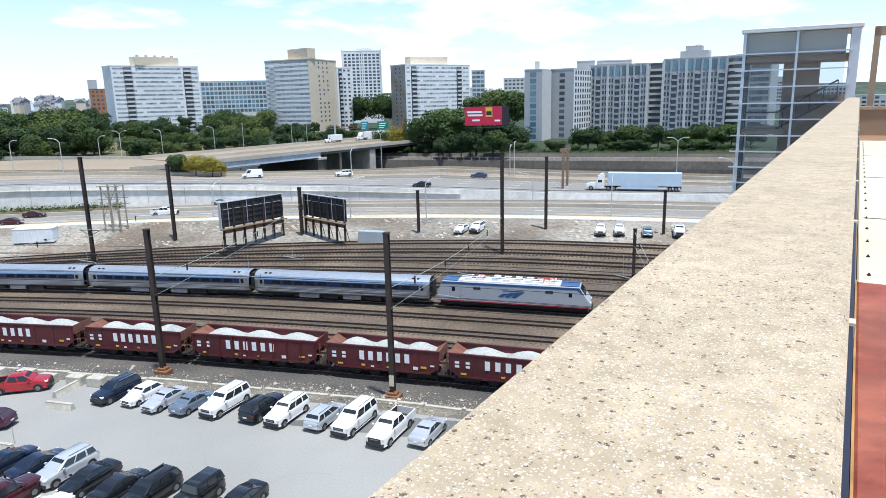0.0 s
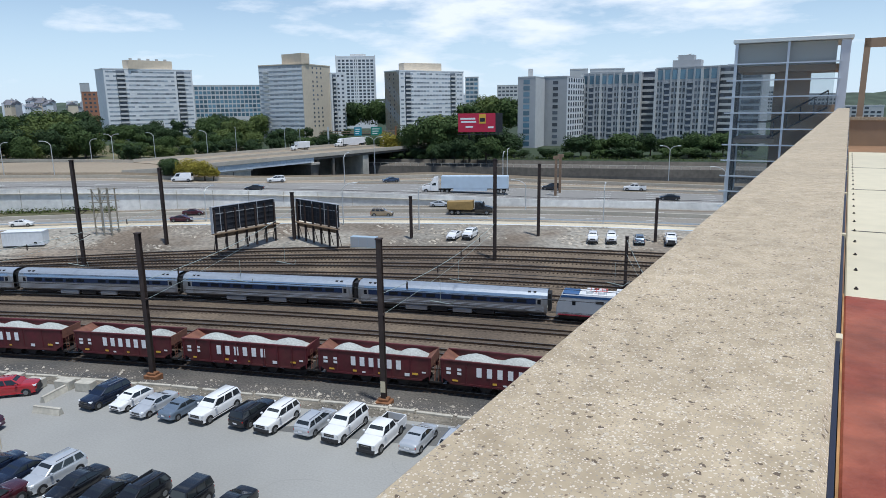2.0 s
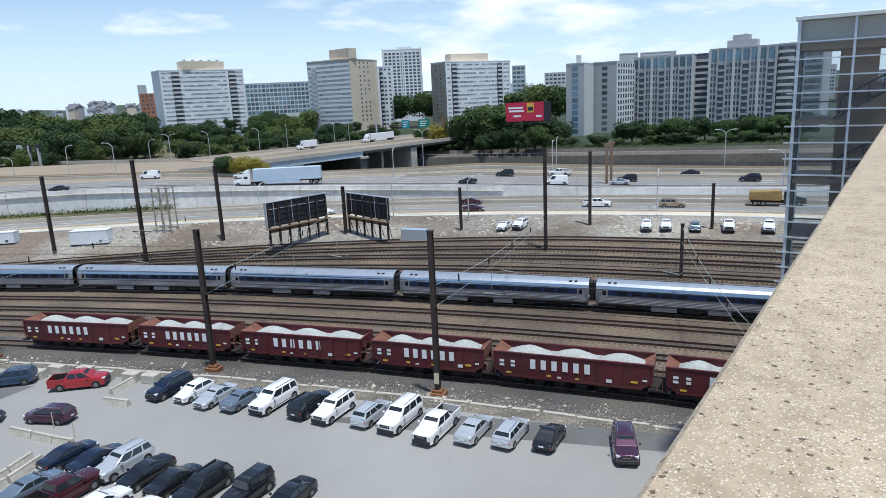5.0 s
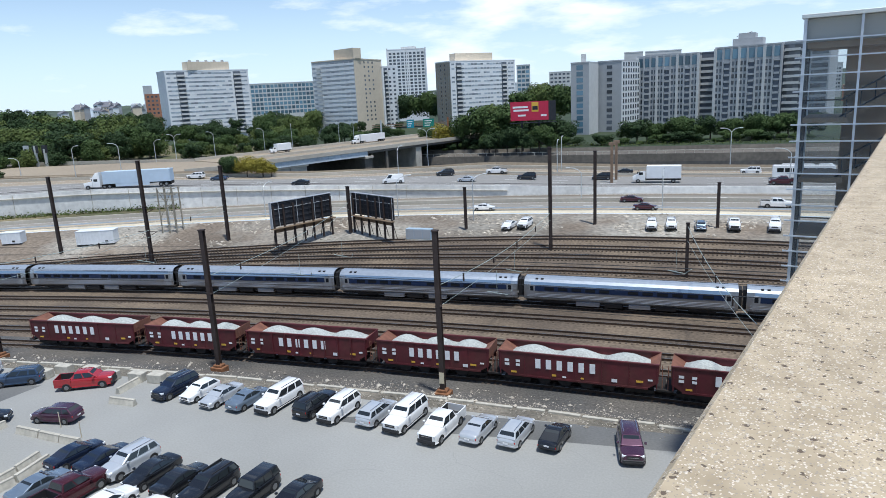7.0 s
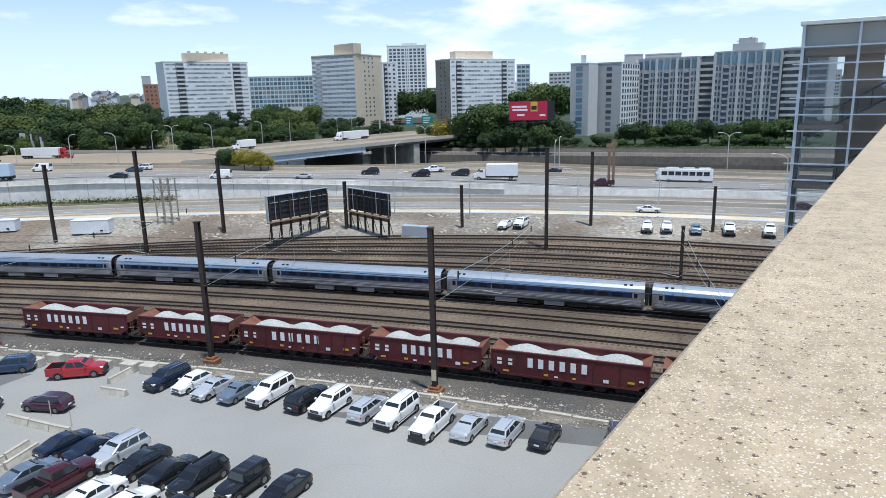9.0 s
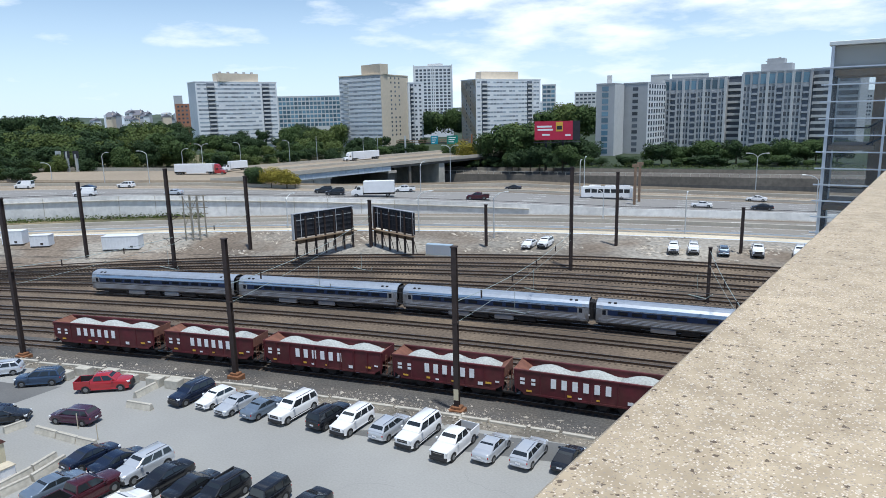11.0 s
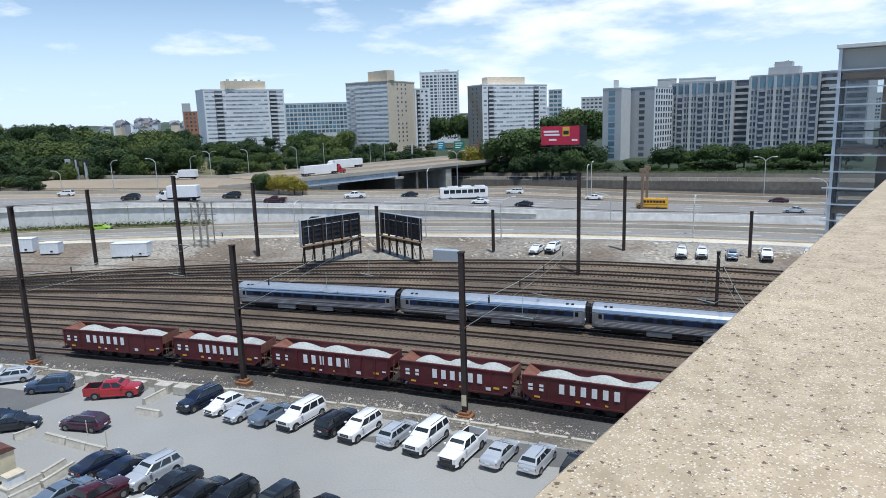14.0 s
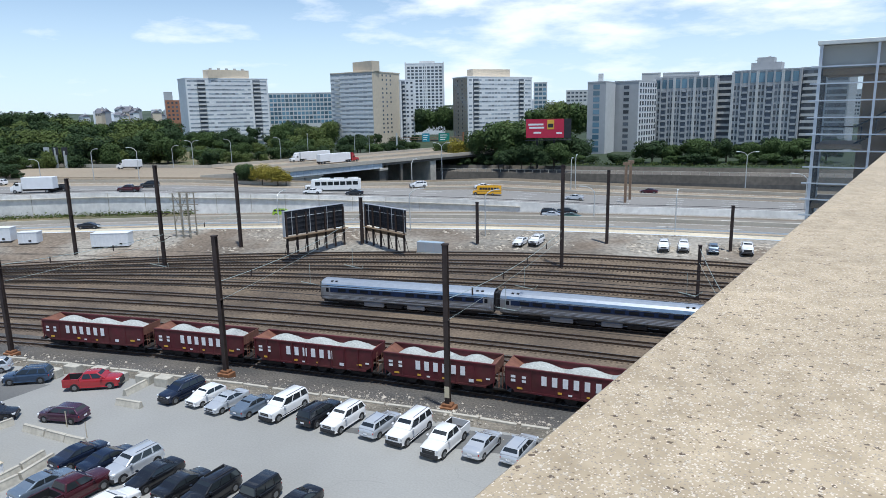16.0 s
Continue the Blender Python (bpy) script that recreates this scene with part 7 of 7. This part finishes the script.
t = tower_block("dark balcony end of the grey apartment complex", back(a, b, 16), 5, 42.6, WALL_GREY)
windows_on(t, a, b, 42.0, 12, 2.8, 8, FAR_GLASS, 2.2, 1.8, 0.05, 18, 0.6)
balconies_on(t, a, b, 42.0, 12, 2.8, 4.5, 6.0)
t = tower_block("pale block rising behind the grey apartments", back((-41.3, 397.6), (-31.4, 398.5), 16), 5, 45.5, WALL_PALE)
t = tower_block("pale louvred rooftop block behind the grey apartments", back((-31.7, 418.5), (-12.0, 419.5), 16), 5, 46.2, WALL_PALE)
bands_on(t, (-31.7, 418.5), (-12.0, 419.5), 46.2, 3, 1.8, WALL_GREY, 0.7, 0.1)
for (fx_, fy2), zt_, w_, mt, lab in (((84.0, 694.9), 32.1, 22, WALL_GREY, "grey office building in the distance"), ((115.0, 751.2), 39.4, 18, WALL_PALE, "pale distant tower with dark windows"), ((119.9, 628.6), 19.6, 30, WALL_BRICK, "brick building in the distance"),
                                 ((157.5, 702.5), 31.8, 24, WALL_GREY, "grey distant tower with dark windows"), ((176.3, 656.7), 21.0, 34, WALL_PALE, "pale long building in the distance")):
    e_ = Vector((fx_, fy2)).normalized()
    a, b = (fx_ - e_.y * w_ / 2, fy2 + e_.x * w_ / 2), (fx_ + e_.y * w_ / 2, fy2 - e_.x * w_ / 2)
    a, b = (a, b) if a[0] < b[0] else (b, a)
    t = tower_block(lab, back(a, b, 16), 5, zt_, mt, "distant_tower")
    windows_on(t, a, b, zt_, max(3, int((zt_ - 12) / 3.4)), 3.4, 7, FAR_GLASS, w_ / 11, 1.7, 0.1, 3, 1.0)
crane = thing("tower_crane", "distant tower crane over the roofs", "crane", pose(33.7, 698.3, 0))
zc = 68.1
bm = bmesh.new()
tube(bm, (0, 0, 5), (0, 0, zc), 0.6, n=4)
part("mast", bm, LAMP_STEEL, crane)
bm = bmesh.new()
tube(bm, (-6, 0, zc - 1), (7, 0, zc + 2.5), 0.4, n=4)
part("jib", bm, LAMP_STEEL, crane)
# distance: a wooded ridge with small houses
bm = bmesh.new()
r = random.Random(5)
front, topv = [], []
for i in range(121):
    x = -2600 + 40 * i
    y = 1500 + 0.15 * abs(x + 900)
    h = 40 + 9 * noise.noise((x * 0.004, 0, 1)) + 5 * noise.noise((x * 0.02, 3, 1))
    front.append(bm.verts.new((x, y - 200, 6)))
    topv.append(bm.verts.new((x, y, h)))
for i in range(120):
    bm.faces.new((front[i], front[i + 1], topv[i + 1], topv[i]))
tagged(part("backdrop_ridge", bm, material("wooded_ridge", (0.055, 0.075, 0.05), 0.95, 0, 0.4, 0.03, 0.3, 0.01)), "distant wooded ridge on the skyline", "hill", kind="structure")
for k in range(34):
    x = -1750 + r.uniform(0, 1750)
    w = r.uniform(8, 26)
    y = 1340 + r.uniform(-40, 80)
    h = r.uniform(30, 44)
    house = thing("distant_house", "small pale house among trees on the distant ridge", "house", group="distant houses")
    part("wall", boxes((x, x + w, y, y + 12, 0, h)), (WALL_WHITE, WALL_PALE, WALL_WHITE, WALL_GREY)[k % 4], house)
    bm = bmesh.new()
    prism(bm, [(y - 0.5, h), (y + 12.5, h), (y + 6, h + 3)], "x", x - 0.5, x + w + 0.5)
    part("roof", bm, WALL_GREY, house)
# a cluster of town houses showing over the near trees
ta, tb = (-617.8, 508.2), (-558.5, 572.8)
za, zb = 26.8, 38.0
ROOF_SLATE = material("slate_roof", (0.16, 0.16, 0.18), 0.85, 0, 0.1, 1)
for k in range(15):
    f = (k + r.uniform(0.1, 0.9)) / 15
    x, y = ta[0] + (tb[0] - ta[0]) * f, ta[1] + (tb[1] - ta[1]) * f + r.uniform(-30, 30)
    w, d, h = r.uniform(5, 11), r.uniform(7, 10), za + (zb - za) * r.uniform(0.1, 0.85)
    house = thing("town_house", ("white rendered town house with a slate roof", "pale town house with a slate roof", "white rendered town house with a slate roof", "grey town house with a slate roof", "cream brick town house with a slate roof")[k % 5], "house", pose(x, y, 0, 0, 0, r.uniform(-30, 30)), group="town houses on the hill")
    mt = (WALL_WHITE, WALL_PALE, WALL_WHITE, WALL_GREY, WALL_CREAM)[k % 5]
    part("wall", boxes((-w / 2, w / 2, -d / 2, d / 2, 4, h)), mt, house)
    bm = bmesh.new()
    prism(bm, [(-d / 2 - 0.3, h), (d / 2 + 0.3, h), (0, h + d * 0.3)], "x", -w / 2 - 0.3, w / 2 + 0.3)
    part("roof", bm, ROOF_SLATE, house)
    part("chimney", boxes((w * 0.25, w * 0.25 + 0.9, -0.5, 0.5, h + 0.5, h + d * 0.3 + 1.2)), mt, house)
    for u in (-0.3, 0.0, 0.3):
        part("window", boxes((u * w - 0.6, u * w + 0.6, -d / 2 - 0.05, -d / 2 + 0.02, h - 2.4, h - 0.9)), FAR_GLASS, house)

# ---- trees ----
def leaf_material(name, colour, spread=0.28):
    m = material(name, colour, 0.75, 0, 0.15, 0.3, 0, 0.1, 0, None, spread, island=True, spec=0.2)
    return m


LEAVES = [leaf_material("green_leaves", (0.056, 0.09, 0.027)), leaf_material("dark_leaves", (0.033, 0.058, 0.021)), leaf_material("olive_leaves", (0.088, 0.118, 0.032)), leaf_material("yellowing_leaves", (0.25, 0.215, 0.033))]
BARK = material("grey_bark", (0.09, 0.07, 0.05), 0.95, 0, 0.25, 3)


def crown_mesh(seed, leaf, n=4000):
    """Leaf clumps on several overlapping lobes of a crown, one metre high and one wide."""
    r = random.Random(seed)
    lobes = [(Vector((r.uniform(-0.26, 0.26), r.uniform(-0.26, 0.26), r.uniform(0.38, 0.8))), r.uniform(0.11, 0.23)) for _ in range(15)] + [(Vector((0, 0, 0.55)), 0.3)]
    verts, faces = [], []
    for _ in range(n):
        c, rad = r.choice(lobes)
        d = Vector((r.gauss(0, 1), r.gauss(0, 1), r.gauss(0.15, 1))).normalized()
        p = c + d * rad * r.uniform(0.72, 1.08)
        p.z = max(p.z, 0.14)
        q = (d + Vector((r.uniform(-0.7, 0.7), r.uniform(-0.7, 0.7), r.uniform(-0.4, 0.7)))).normalized()
        u = q.orthogonal().normalized()
        v = q.cross(u)
        s = r.uniform(0.012, 0.030)
        a = r.uniform(0, 6.28)
        u, v = u * math.cos(a) + v * math.sin(a), v * math.cos(a) - u * math.sin(a)
        b0 = len(verts)
        for k in range(4):
            t = k * 1.5708
            e = s * r.uniform(0.7, 1.3)
            verts.append(tuple(p + u * math.cos(t) * e + v * math.sin(t) * e))
        faces.append([b0 + k for k in range(4)])
    me = bpy.data.meshes.new("crown")
    me.from_pydata(verts, [], faces)
    me.materials.append(LEAVES[leaf])
    return me


def trunk_mesh(seed):
    r = random.Random(seed)
    bm = bmesh.new()
    tube(bm, (0, 0, -0.03), (0.01, 0, 0.3), 0.028, 0.02, 7)
    tube(bm, (0.01, 0, 0.3), (0.0, 0.01, 0.75), 0.02, 0.006, 6)
    for k in range(5):
        a = k * 1.3 + r.uniform(-0.3, 0.3)
        z = 0.24 + 0.07 * k
        tube(bm, (0.008, 0, z), (math.cos(a) * 0.25, math.sin(a) * 0.25, z + 0.2), 0.011, 0.003, 5)
    me = bpy.data.meshes.new("trunk")
    bm.to_mesh(me)
    bm.free()
    me.materials.append(BARK)
    return me


CROWNS = {(leaf, k): crown_mesh(10 * leaf + k, leaf) for leaf in range(4) for k in range(3)}
TRUNKS = [trunk_mesh(k) for k in range(3)]
LEAF_WORDS = ("broad green deciduous tree", "dark green deciduous tree", "olive-green deciduous tree", "yellowing bushy tree")
tree_rng = random.Random(77)


def tree(x, y, z0, z1, leaf, width=0.8, where="in full leaf beyond the river"):
    h = z1 - z0
    k = tree_rng.randrange(3)
    t = thing("tree", LEAF_WORDS[leaf] + " " + where, "tree", pose(x, y, z0, 0, 0, tree_rng.uniform(0, 360)), group="trees")
    for name, me in (("trunk", TRUNKS[k]), ("crown", CROWNS[leaf, k])):
        ob = again(name, me, t)
        ob.scale = (h * width, h * width, h)
    return t


WOODS = []          # crown mesh, material slot, pose and scale of each tree of the far woods


def tree_row(p0, p1, z_top, n, z0=7.0, width=0.85, leaves=(0, 1, 1, 2), jitter=5.0, where="in full leaf beyond the river", far=False):
    for i in range(n):
        f = (i + tree_rng.uniform(0.2, 0.8)) / n
        x = p0[0] + (p1[0] - p0[0]) * f + tree_rng.uniform(-jitter, jitter)
        y = p0[1] + (p1[1] - p0[1]) * f + tree_rng.uniform(-jitter, jitter)
        zt = z_top + tree_rng.uniform(-2.5, 1.5)
        leaf, wide = tree_rng.choice(leaves), width * tree_rng.uniform(0.85, 1.25)
        if far:
            h, k = zt - z0, tree_rng.randrange(3)
            WOODS.append((CROWNS[leaf, k], leaf, pose(x, y, z0, 0, 0, tree_rng.uniform(0, 360)) @ Matrix.Diagonal((h * wide, h * wide, h, 1))))
        else:
            tree(x, y, z0, zt, leaf, wide, where)


tree_row((-231.3, 138.7), (-193.3, 208.7), 16.8, 19, 8.5, 1.15)
tree_row((-266.4, 157.8), (-217.8, 233.6), 22.7, 19, 8.5, 1.0)
tree_row((-310.3, 181.6), (-246.0, 261.8), 25.6, 18, 8.5, 0.95, far=True)
tree_row((-370.6, 216.9), (-296.2, 310.6), 27.7, 18, 8.5, 0.95, far=True)
tree_row((-465.4, 272.3), (-417.8, 340.7), 34.7, 11, 8.5, 0.95, far=True)
tree_row((-417.8, 340.7), (-369.0, 392.8), 25.5, 8, 8.5, 0.95, far=True)
tree_row((-176.2, 193.2), (-164.2, 232.2), 15.1, 10, 8.5, 1.3, (0, 1, 2))
tree_row((-176.7, 241.6), (-134.8, 278.4), 14.2, 13, 7.0, 1.2, (0, 1, 1))
tree_row((-211.9, 225.5), (-172.3, 280.6), 16.5, 11, 8.0, 1.1, (0, 1, 2, 2), far=True)
tree_row((-252.9, 269.1), (-198.1, 334.9), 18.9, 11, 8.0, 1.0, far=True)
tree_row((-279.6, 338.6), (-266.2, 349.2), 22.7, 2, 8.0, 0.9, (1,), far=True)
tree_row((-278, 286), (-222, 291), 20.0, 10, 8.0, 1.05, (1, 0, 1), far=True)
tree_row((-216, 290), (-178, 293), 23.5, 8, 8.0, 0.95, (1, 0, 2), far=True)
tree_row((-172, 288), (-130, 291), 16.0, 9, 8.0, 1.1, (1, 0, 1), 3.0)
tree_row((-225, 252), (-160, 262), 16.5, 10, 8.0, 1.1, (0, 1, 2), 4.0, far=True)
tree_row((-78, 240.5), (-50, 241.5), 15.0, 9, 6.0, 1.0, (0, 1, 1), 1.2, "on the far bank below the billboard")
tree_row((-330, 137), (-188, 136.5), 15.5, 30, 9.8, 1.5, (1, 0, 1, 2), 1.5, "beside the highway")
tree_row((-263.6, 363.5), (-233.3, 383.6), 24.6, 5, 8.0, 1.0, (1, 1, 0), far=True)
tree_row((-197.5, 346.8), (-161.8, 364.8), 15.0, 7, 8.0, 0.9, far=True)
tree_row((-201.4, 434.5), (-172.6, 446.7), 31.2, 5, 8.0, 0.9, (0, 2, 1), far=True)
tree_row((-106.5, 263.7), (-89.8, 259.3), 15.6, 6, 6.5, 1.0, (2, 0, 3))
tree_row((-85.2, 251.4), (-66.9, 252.7), 22.9, 7, 6.5, 0.9, (0, 0, 2))
tree_row((-70.2, 265.3), (-48.4, 270.1), 18.7, 9, 6.5, 1.1, (1,))
tree_row((-162.9, 286.1), (-112.1, 277.5), 9.2, 11, 6.5, 1.5, (1, 0))
tree_row((-91.8, 244.8), (-44.4, 259.7), 10.0, 20, 6.5, 1.7, (1, 0), 2.5, "low and dense on the far bank")
tree_row((-97.3, 387.0), (-70.4, 392.9), 32.1, 7, 7.0, 0.9, (0, 2), far=True)
tree_row((-26.2, 264.1), (36.5, 275.1), 15.5, 24, 6.5, 1.15, (0, 1, 0), 3.0)
tree_row((-38.4, 254.6), (35.2, 265.2), 10.1, 30, 6.5, 1.9, (1, 0), 2.0, "low and dense on the far bank")
tree_row((-325, 168), (-205, 182), 20.5, 22, 9.6, 1.2, (1, 0, 1), 3.0, "along the highway ramp")
tree_row((-330, 186), (-190, 196), 23.0, 18, 9.6, 1.1, (1, 0, 1, 2), 4.0, "along the highway ramp")
bx, by = -111.2, 146.1
for dx, dy, zt, lf, w in ((-6.5, 1, 15.4, 0, 1.2), (-4, -1, 15.0, 1, 1.1), (-2.6, 0.5, 13.6, 0, 1.3), (0, 0, 15.2, 3, 1.3), (2.4, 1, 15.0, 3, 1.3), (4.6, 0.5, 14.4, 3, 1.3), (6.4, 1.5, 13.2, 3, 1.3)):
    tree(bx + dx, by + dy, 9.4, zt, lf, w, "beside the highway ramp")
verts, faces, slots = [], [], []
for crown, leaf, m in WOODS:
    b0 = len(verts)
    verts += [m @ v.co for v in crown.vertices]
    faces += [[b0 + i for i in f.vertices] for f in crown.polygons]
    slots += [leaf] * len(crown.polygons)
me = bpy.data.meshes.new("woods")
me.from_pydata(verts, [], faces)
for mt in LEAVES:
    me.materials.append(mt)
me.polygons.foreach_set("material_index", slots)
tagged(new("woods", me), "dense green woods behind the river bank", "woods", kind="stuff")
# scrub along the foot of the retaining wall and on the far bank
verts, faces = [], []
r = random.Random(31)
for i in range(9200):
    if i < 5600:
        x = r.uniform(-225, -112)
        y = y_low(x) - 0.3 - abs(r.gauss(0, 0.9 + 0.02 * (-112 - x)))
        z = 5.6 + abs(r.gauss(0, 0.45))
    else:
        x = r.uniform(-118, 60)
        y = 249 + abs(r.gauss(0, 3.0))
        z = 7.0 + abs(r.gauss(0, 0.7)) * (1 + noise.noise((x * 0.1, 0, 0)))
    s = r.uniform(0.12, 0.35)
    b0 = len(verts)
    for k in range(4):
        verts.append((x + r.uniform(-s, s), y + r.uniform(-s, s), z + r.uniform(-s, s)))
    faces.append([b0, b0 + 1, b0 + 2])
    faces.append([b0, b0 + 2, b0 + 3])
me = bpy.data.meshes.new("scrub")
me.from_pydata(verts, [], faces)
me.materials.append(LEAVES[2])
tagged(new("scrub", me), "low green scrub by walls and river bank", "scrub", kind="stuff")
# railings of the riverside drive
rail = thing("riverside_railing", "thin railing along the far river bank", "railing", kind="structure")
part("top_rail", ribbon(lambda x: 238.2, lambda x: 5.25, 0, 0.12, 0.95, 1.1, x0=-120, x1=90), BLOCK, rail)
bm = bmesh.new()
for k in range(70):
    box(bm, -119 + 3 * k, -118.85 + 3 * k, 238.1, 238.3, 5.2, 6.3)
part("posts", bm, BLOCK, rail)["kind"] = "stuff"

# ---- traffic ----
def road_point(road, f, x):
    if road == "high":
        return (x, y_lane_high(f)(x), z_high(x) + 0.01)
    if road == "low":
        return (x, y_lane_low(f)(x), 5.2 + 0.3 * f + 0.01)
    # the bridge, with x as the distance along it; then the ramp
    d, e = max(0.0, -x), max(0.0, x)
    return (-121 + 0.3535 * e - 0.9354 * 35 * f - 0.97 * d, 165 + 0.9354 * e + 0.3535 * 35 * f - 0.22 * min(d, 120), 11.06 - 0.2 * min(1, d / 10))


LABELS = {"sedan": "sedan", "suv": "SUV", "pickup": "pickup truck", "van": "panel van"}
# kind, colour, road, place across it, and the way along it: a t^2 + b t + c
TRAFFIC = [
    ("semi", "white", "high", 0.23, 0.137, -18.711, -3.322),
    ("box_truck", "white", "high", 0.27, 0.295, -22.759, 135.882),
    ("bus", "white", "high", 0.47, -0.038, -11.222, 101.455),
    ("school_bus", "yellow", "high", 0.31, 0.0, -17.288, 224.955),
    ("van", "white", "high", 0.19, 0.148, -21.084, 71.9),
    ("sedan", "black", "high", 0.15, 0.0, -17.65, -50.825),
    ("sedan", "black", "high", 0.19, -0.066, -18.481, 43.631),
    ("sedan", "silver", "high", 0.23, 0.076, -19.12, 77.74),
    ("pickup", "maroon", "high", 0.19, 0.273, -22.545, 160.687),
    ("van", "white", "high", 0.75, 0.0, -7.45, -95.725),
    ("suv", "white", "high", 0.75, 0.0, -6.6, -76.05),
    ("sedan", "blue", "high", 0.63, 0.0, -10.25, -42.458),
    ("pickup", "white", "high", 0.59, 0.34, -12.739, 22.934),
    ("suv", "black", "high", 0.35, 0.0, -12.288, 46.644),
    ("suv", "black", "high", 0.51, 0.0, -7.974, -5.368),
    ("sedan", "black", "high", 0.19, 0.006, -17.674, 201.149),
    ("sedan", "white", "high", 0.23, 0.036, -18.066, 189.84),
    ("sedan", "white", "high", 0.59, 0.16, -17.062, 175.179),
    ("sedan", "black", "high", 0.67, 0.0, -8.5, 41.5),
    ("suv", "white", "high", 0.71, 0.0, -9.308, 76.362),
    ("suv", "black", "high", 0.39, 0.0, -16.75, 95.325),
    ("sedan", "silver", "high", 0.27, 0.0, -21.357, 311.143),
    ("sedan", "maroon", "high", 0.71, 0.0, -12.643, 186.857),
    ("dump_truck", "tan", "low", 0.39, 0.0, 15.994, -66.085),
    ("pickup", "white", "low", 0.23, -0.026, 15.738, -95.823),
    ("sedan", "maroon", "low", 0.03, 0.0, 15.885, -120.644),
    ("sedan", "silver", "low", 0.91, 0.0, 24.471, -91.544),
    ("suv", "tan", "low", 0.23, 0.0, 15.7, -82.35),
    ("sedan", "white", "low", 0.03, 0.071, 14.809, -147.192),
    ("sedan", "maroon", "low", 0.47, 0.0, 15.714, -122.643),
    ("sedan", "green", "low", 0.55, 0.0, 27.071, -460.571),
    ("suv", "black", "low", 0.71, 0.0, 27.0, -464.0),
    ("suv", "lime", "low", 0.67, 0.0, 20.75, -421.708),
    ("sedan", "black", "low", 0.03, 0.0, 16.0, -377.0),
    ("sedan", "silver", "low", 0.63, 0.0, 26.0, -447.5),
    ("sedan", "black", "low", 0.91, 0.0, 28.0, -477.5),
    ("semi", "white", "br", 0.85, 0.0, -3.972, 98.059),
    ("box_truck", "white", "br", 0.85, 0.0, -6.888, 76.942),
    ("semi_red", "red", "br", 0.35, -1.473, 50.57, -398.06),
]
MOVING = []
for kind, colour, road, f, qa, qb, qc in TRAFFIC:
    where = {"high": "driving on the highway", "low": "driving on the lower road", "br": "crossing the bridge"}[road]
    if kind == "semi":
        ob = semi(BOX_BLUE if road == "high" else BOX_WHITE, PAINTS["white"], "articulated lorry with white cab " + where)
    elif kind == "semi_red":
        ob = semi(BOX_WHITE, PAINTS["red"], "articulated lorry with red cab and white trailer " + where)
    elif kind == "box_truck":
        if ("box",) in built:
            ob = tagged(copy_thing(built["box",], Matrix()), "white box truck " + where)
        else:
            ob = built["box",] = tagged(box_truck(), "white box truck " + where)
    elif kind == "bus":
        ob = bus(PAINTS["white"], "white city bus with dark windows on the highway", 12.2, 3.0)
    elif kind == "school_bus":
        ob = bus(PAINTS["yellow"], "yellow school bus with black trim on the highway", 8.6, 2.9, True)
    elif kind == "dump_truck":
        ob = dump_truck()
    else:
        label = colour.replace("_", " ") + " " + LABELS[kind] + " " + where
        if (kind, colour) in built:
            ob = tagged(copy_thing(built[kind, colour], Matrix()), label)
        else:
            ob = built[kind, colour] = car(kind, colour, label)
    if road == "br" or kind == "school_bus":
        ob.scale = (0.82, 0.82, 0.82)
    tagged(ob, group="moving traffic")
    MOVING.append((ob, road, f, qa, qb, qc))


def motions():
    """Everything that moves: the train along its bend, the traffic along its lanes."""
    for k, ob in enumerate(TRAIN):
        walk(ob, [(float(t), train_pose(k, t)) for t in range(17)])
    for ob, road, f, qa, qb, qc in MOVING:
        rows = []
        for t in range(17):
            s = qa * t * t + qb * t + qc
            p, q = Vector(road_point(road, f, s)), Vector(road_point(road, f, s + (0.5 if qb + 2 * qa * t > 0 else -0.5)))
            rows.append((float(t), pose(p.x, p.y, p.z, 0, 0, math.degrees(math.atan2(q.y - p.y, q.x - p.x)))))
        walk(ob, rows)


motions()
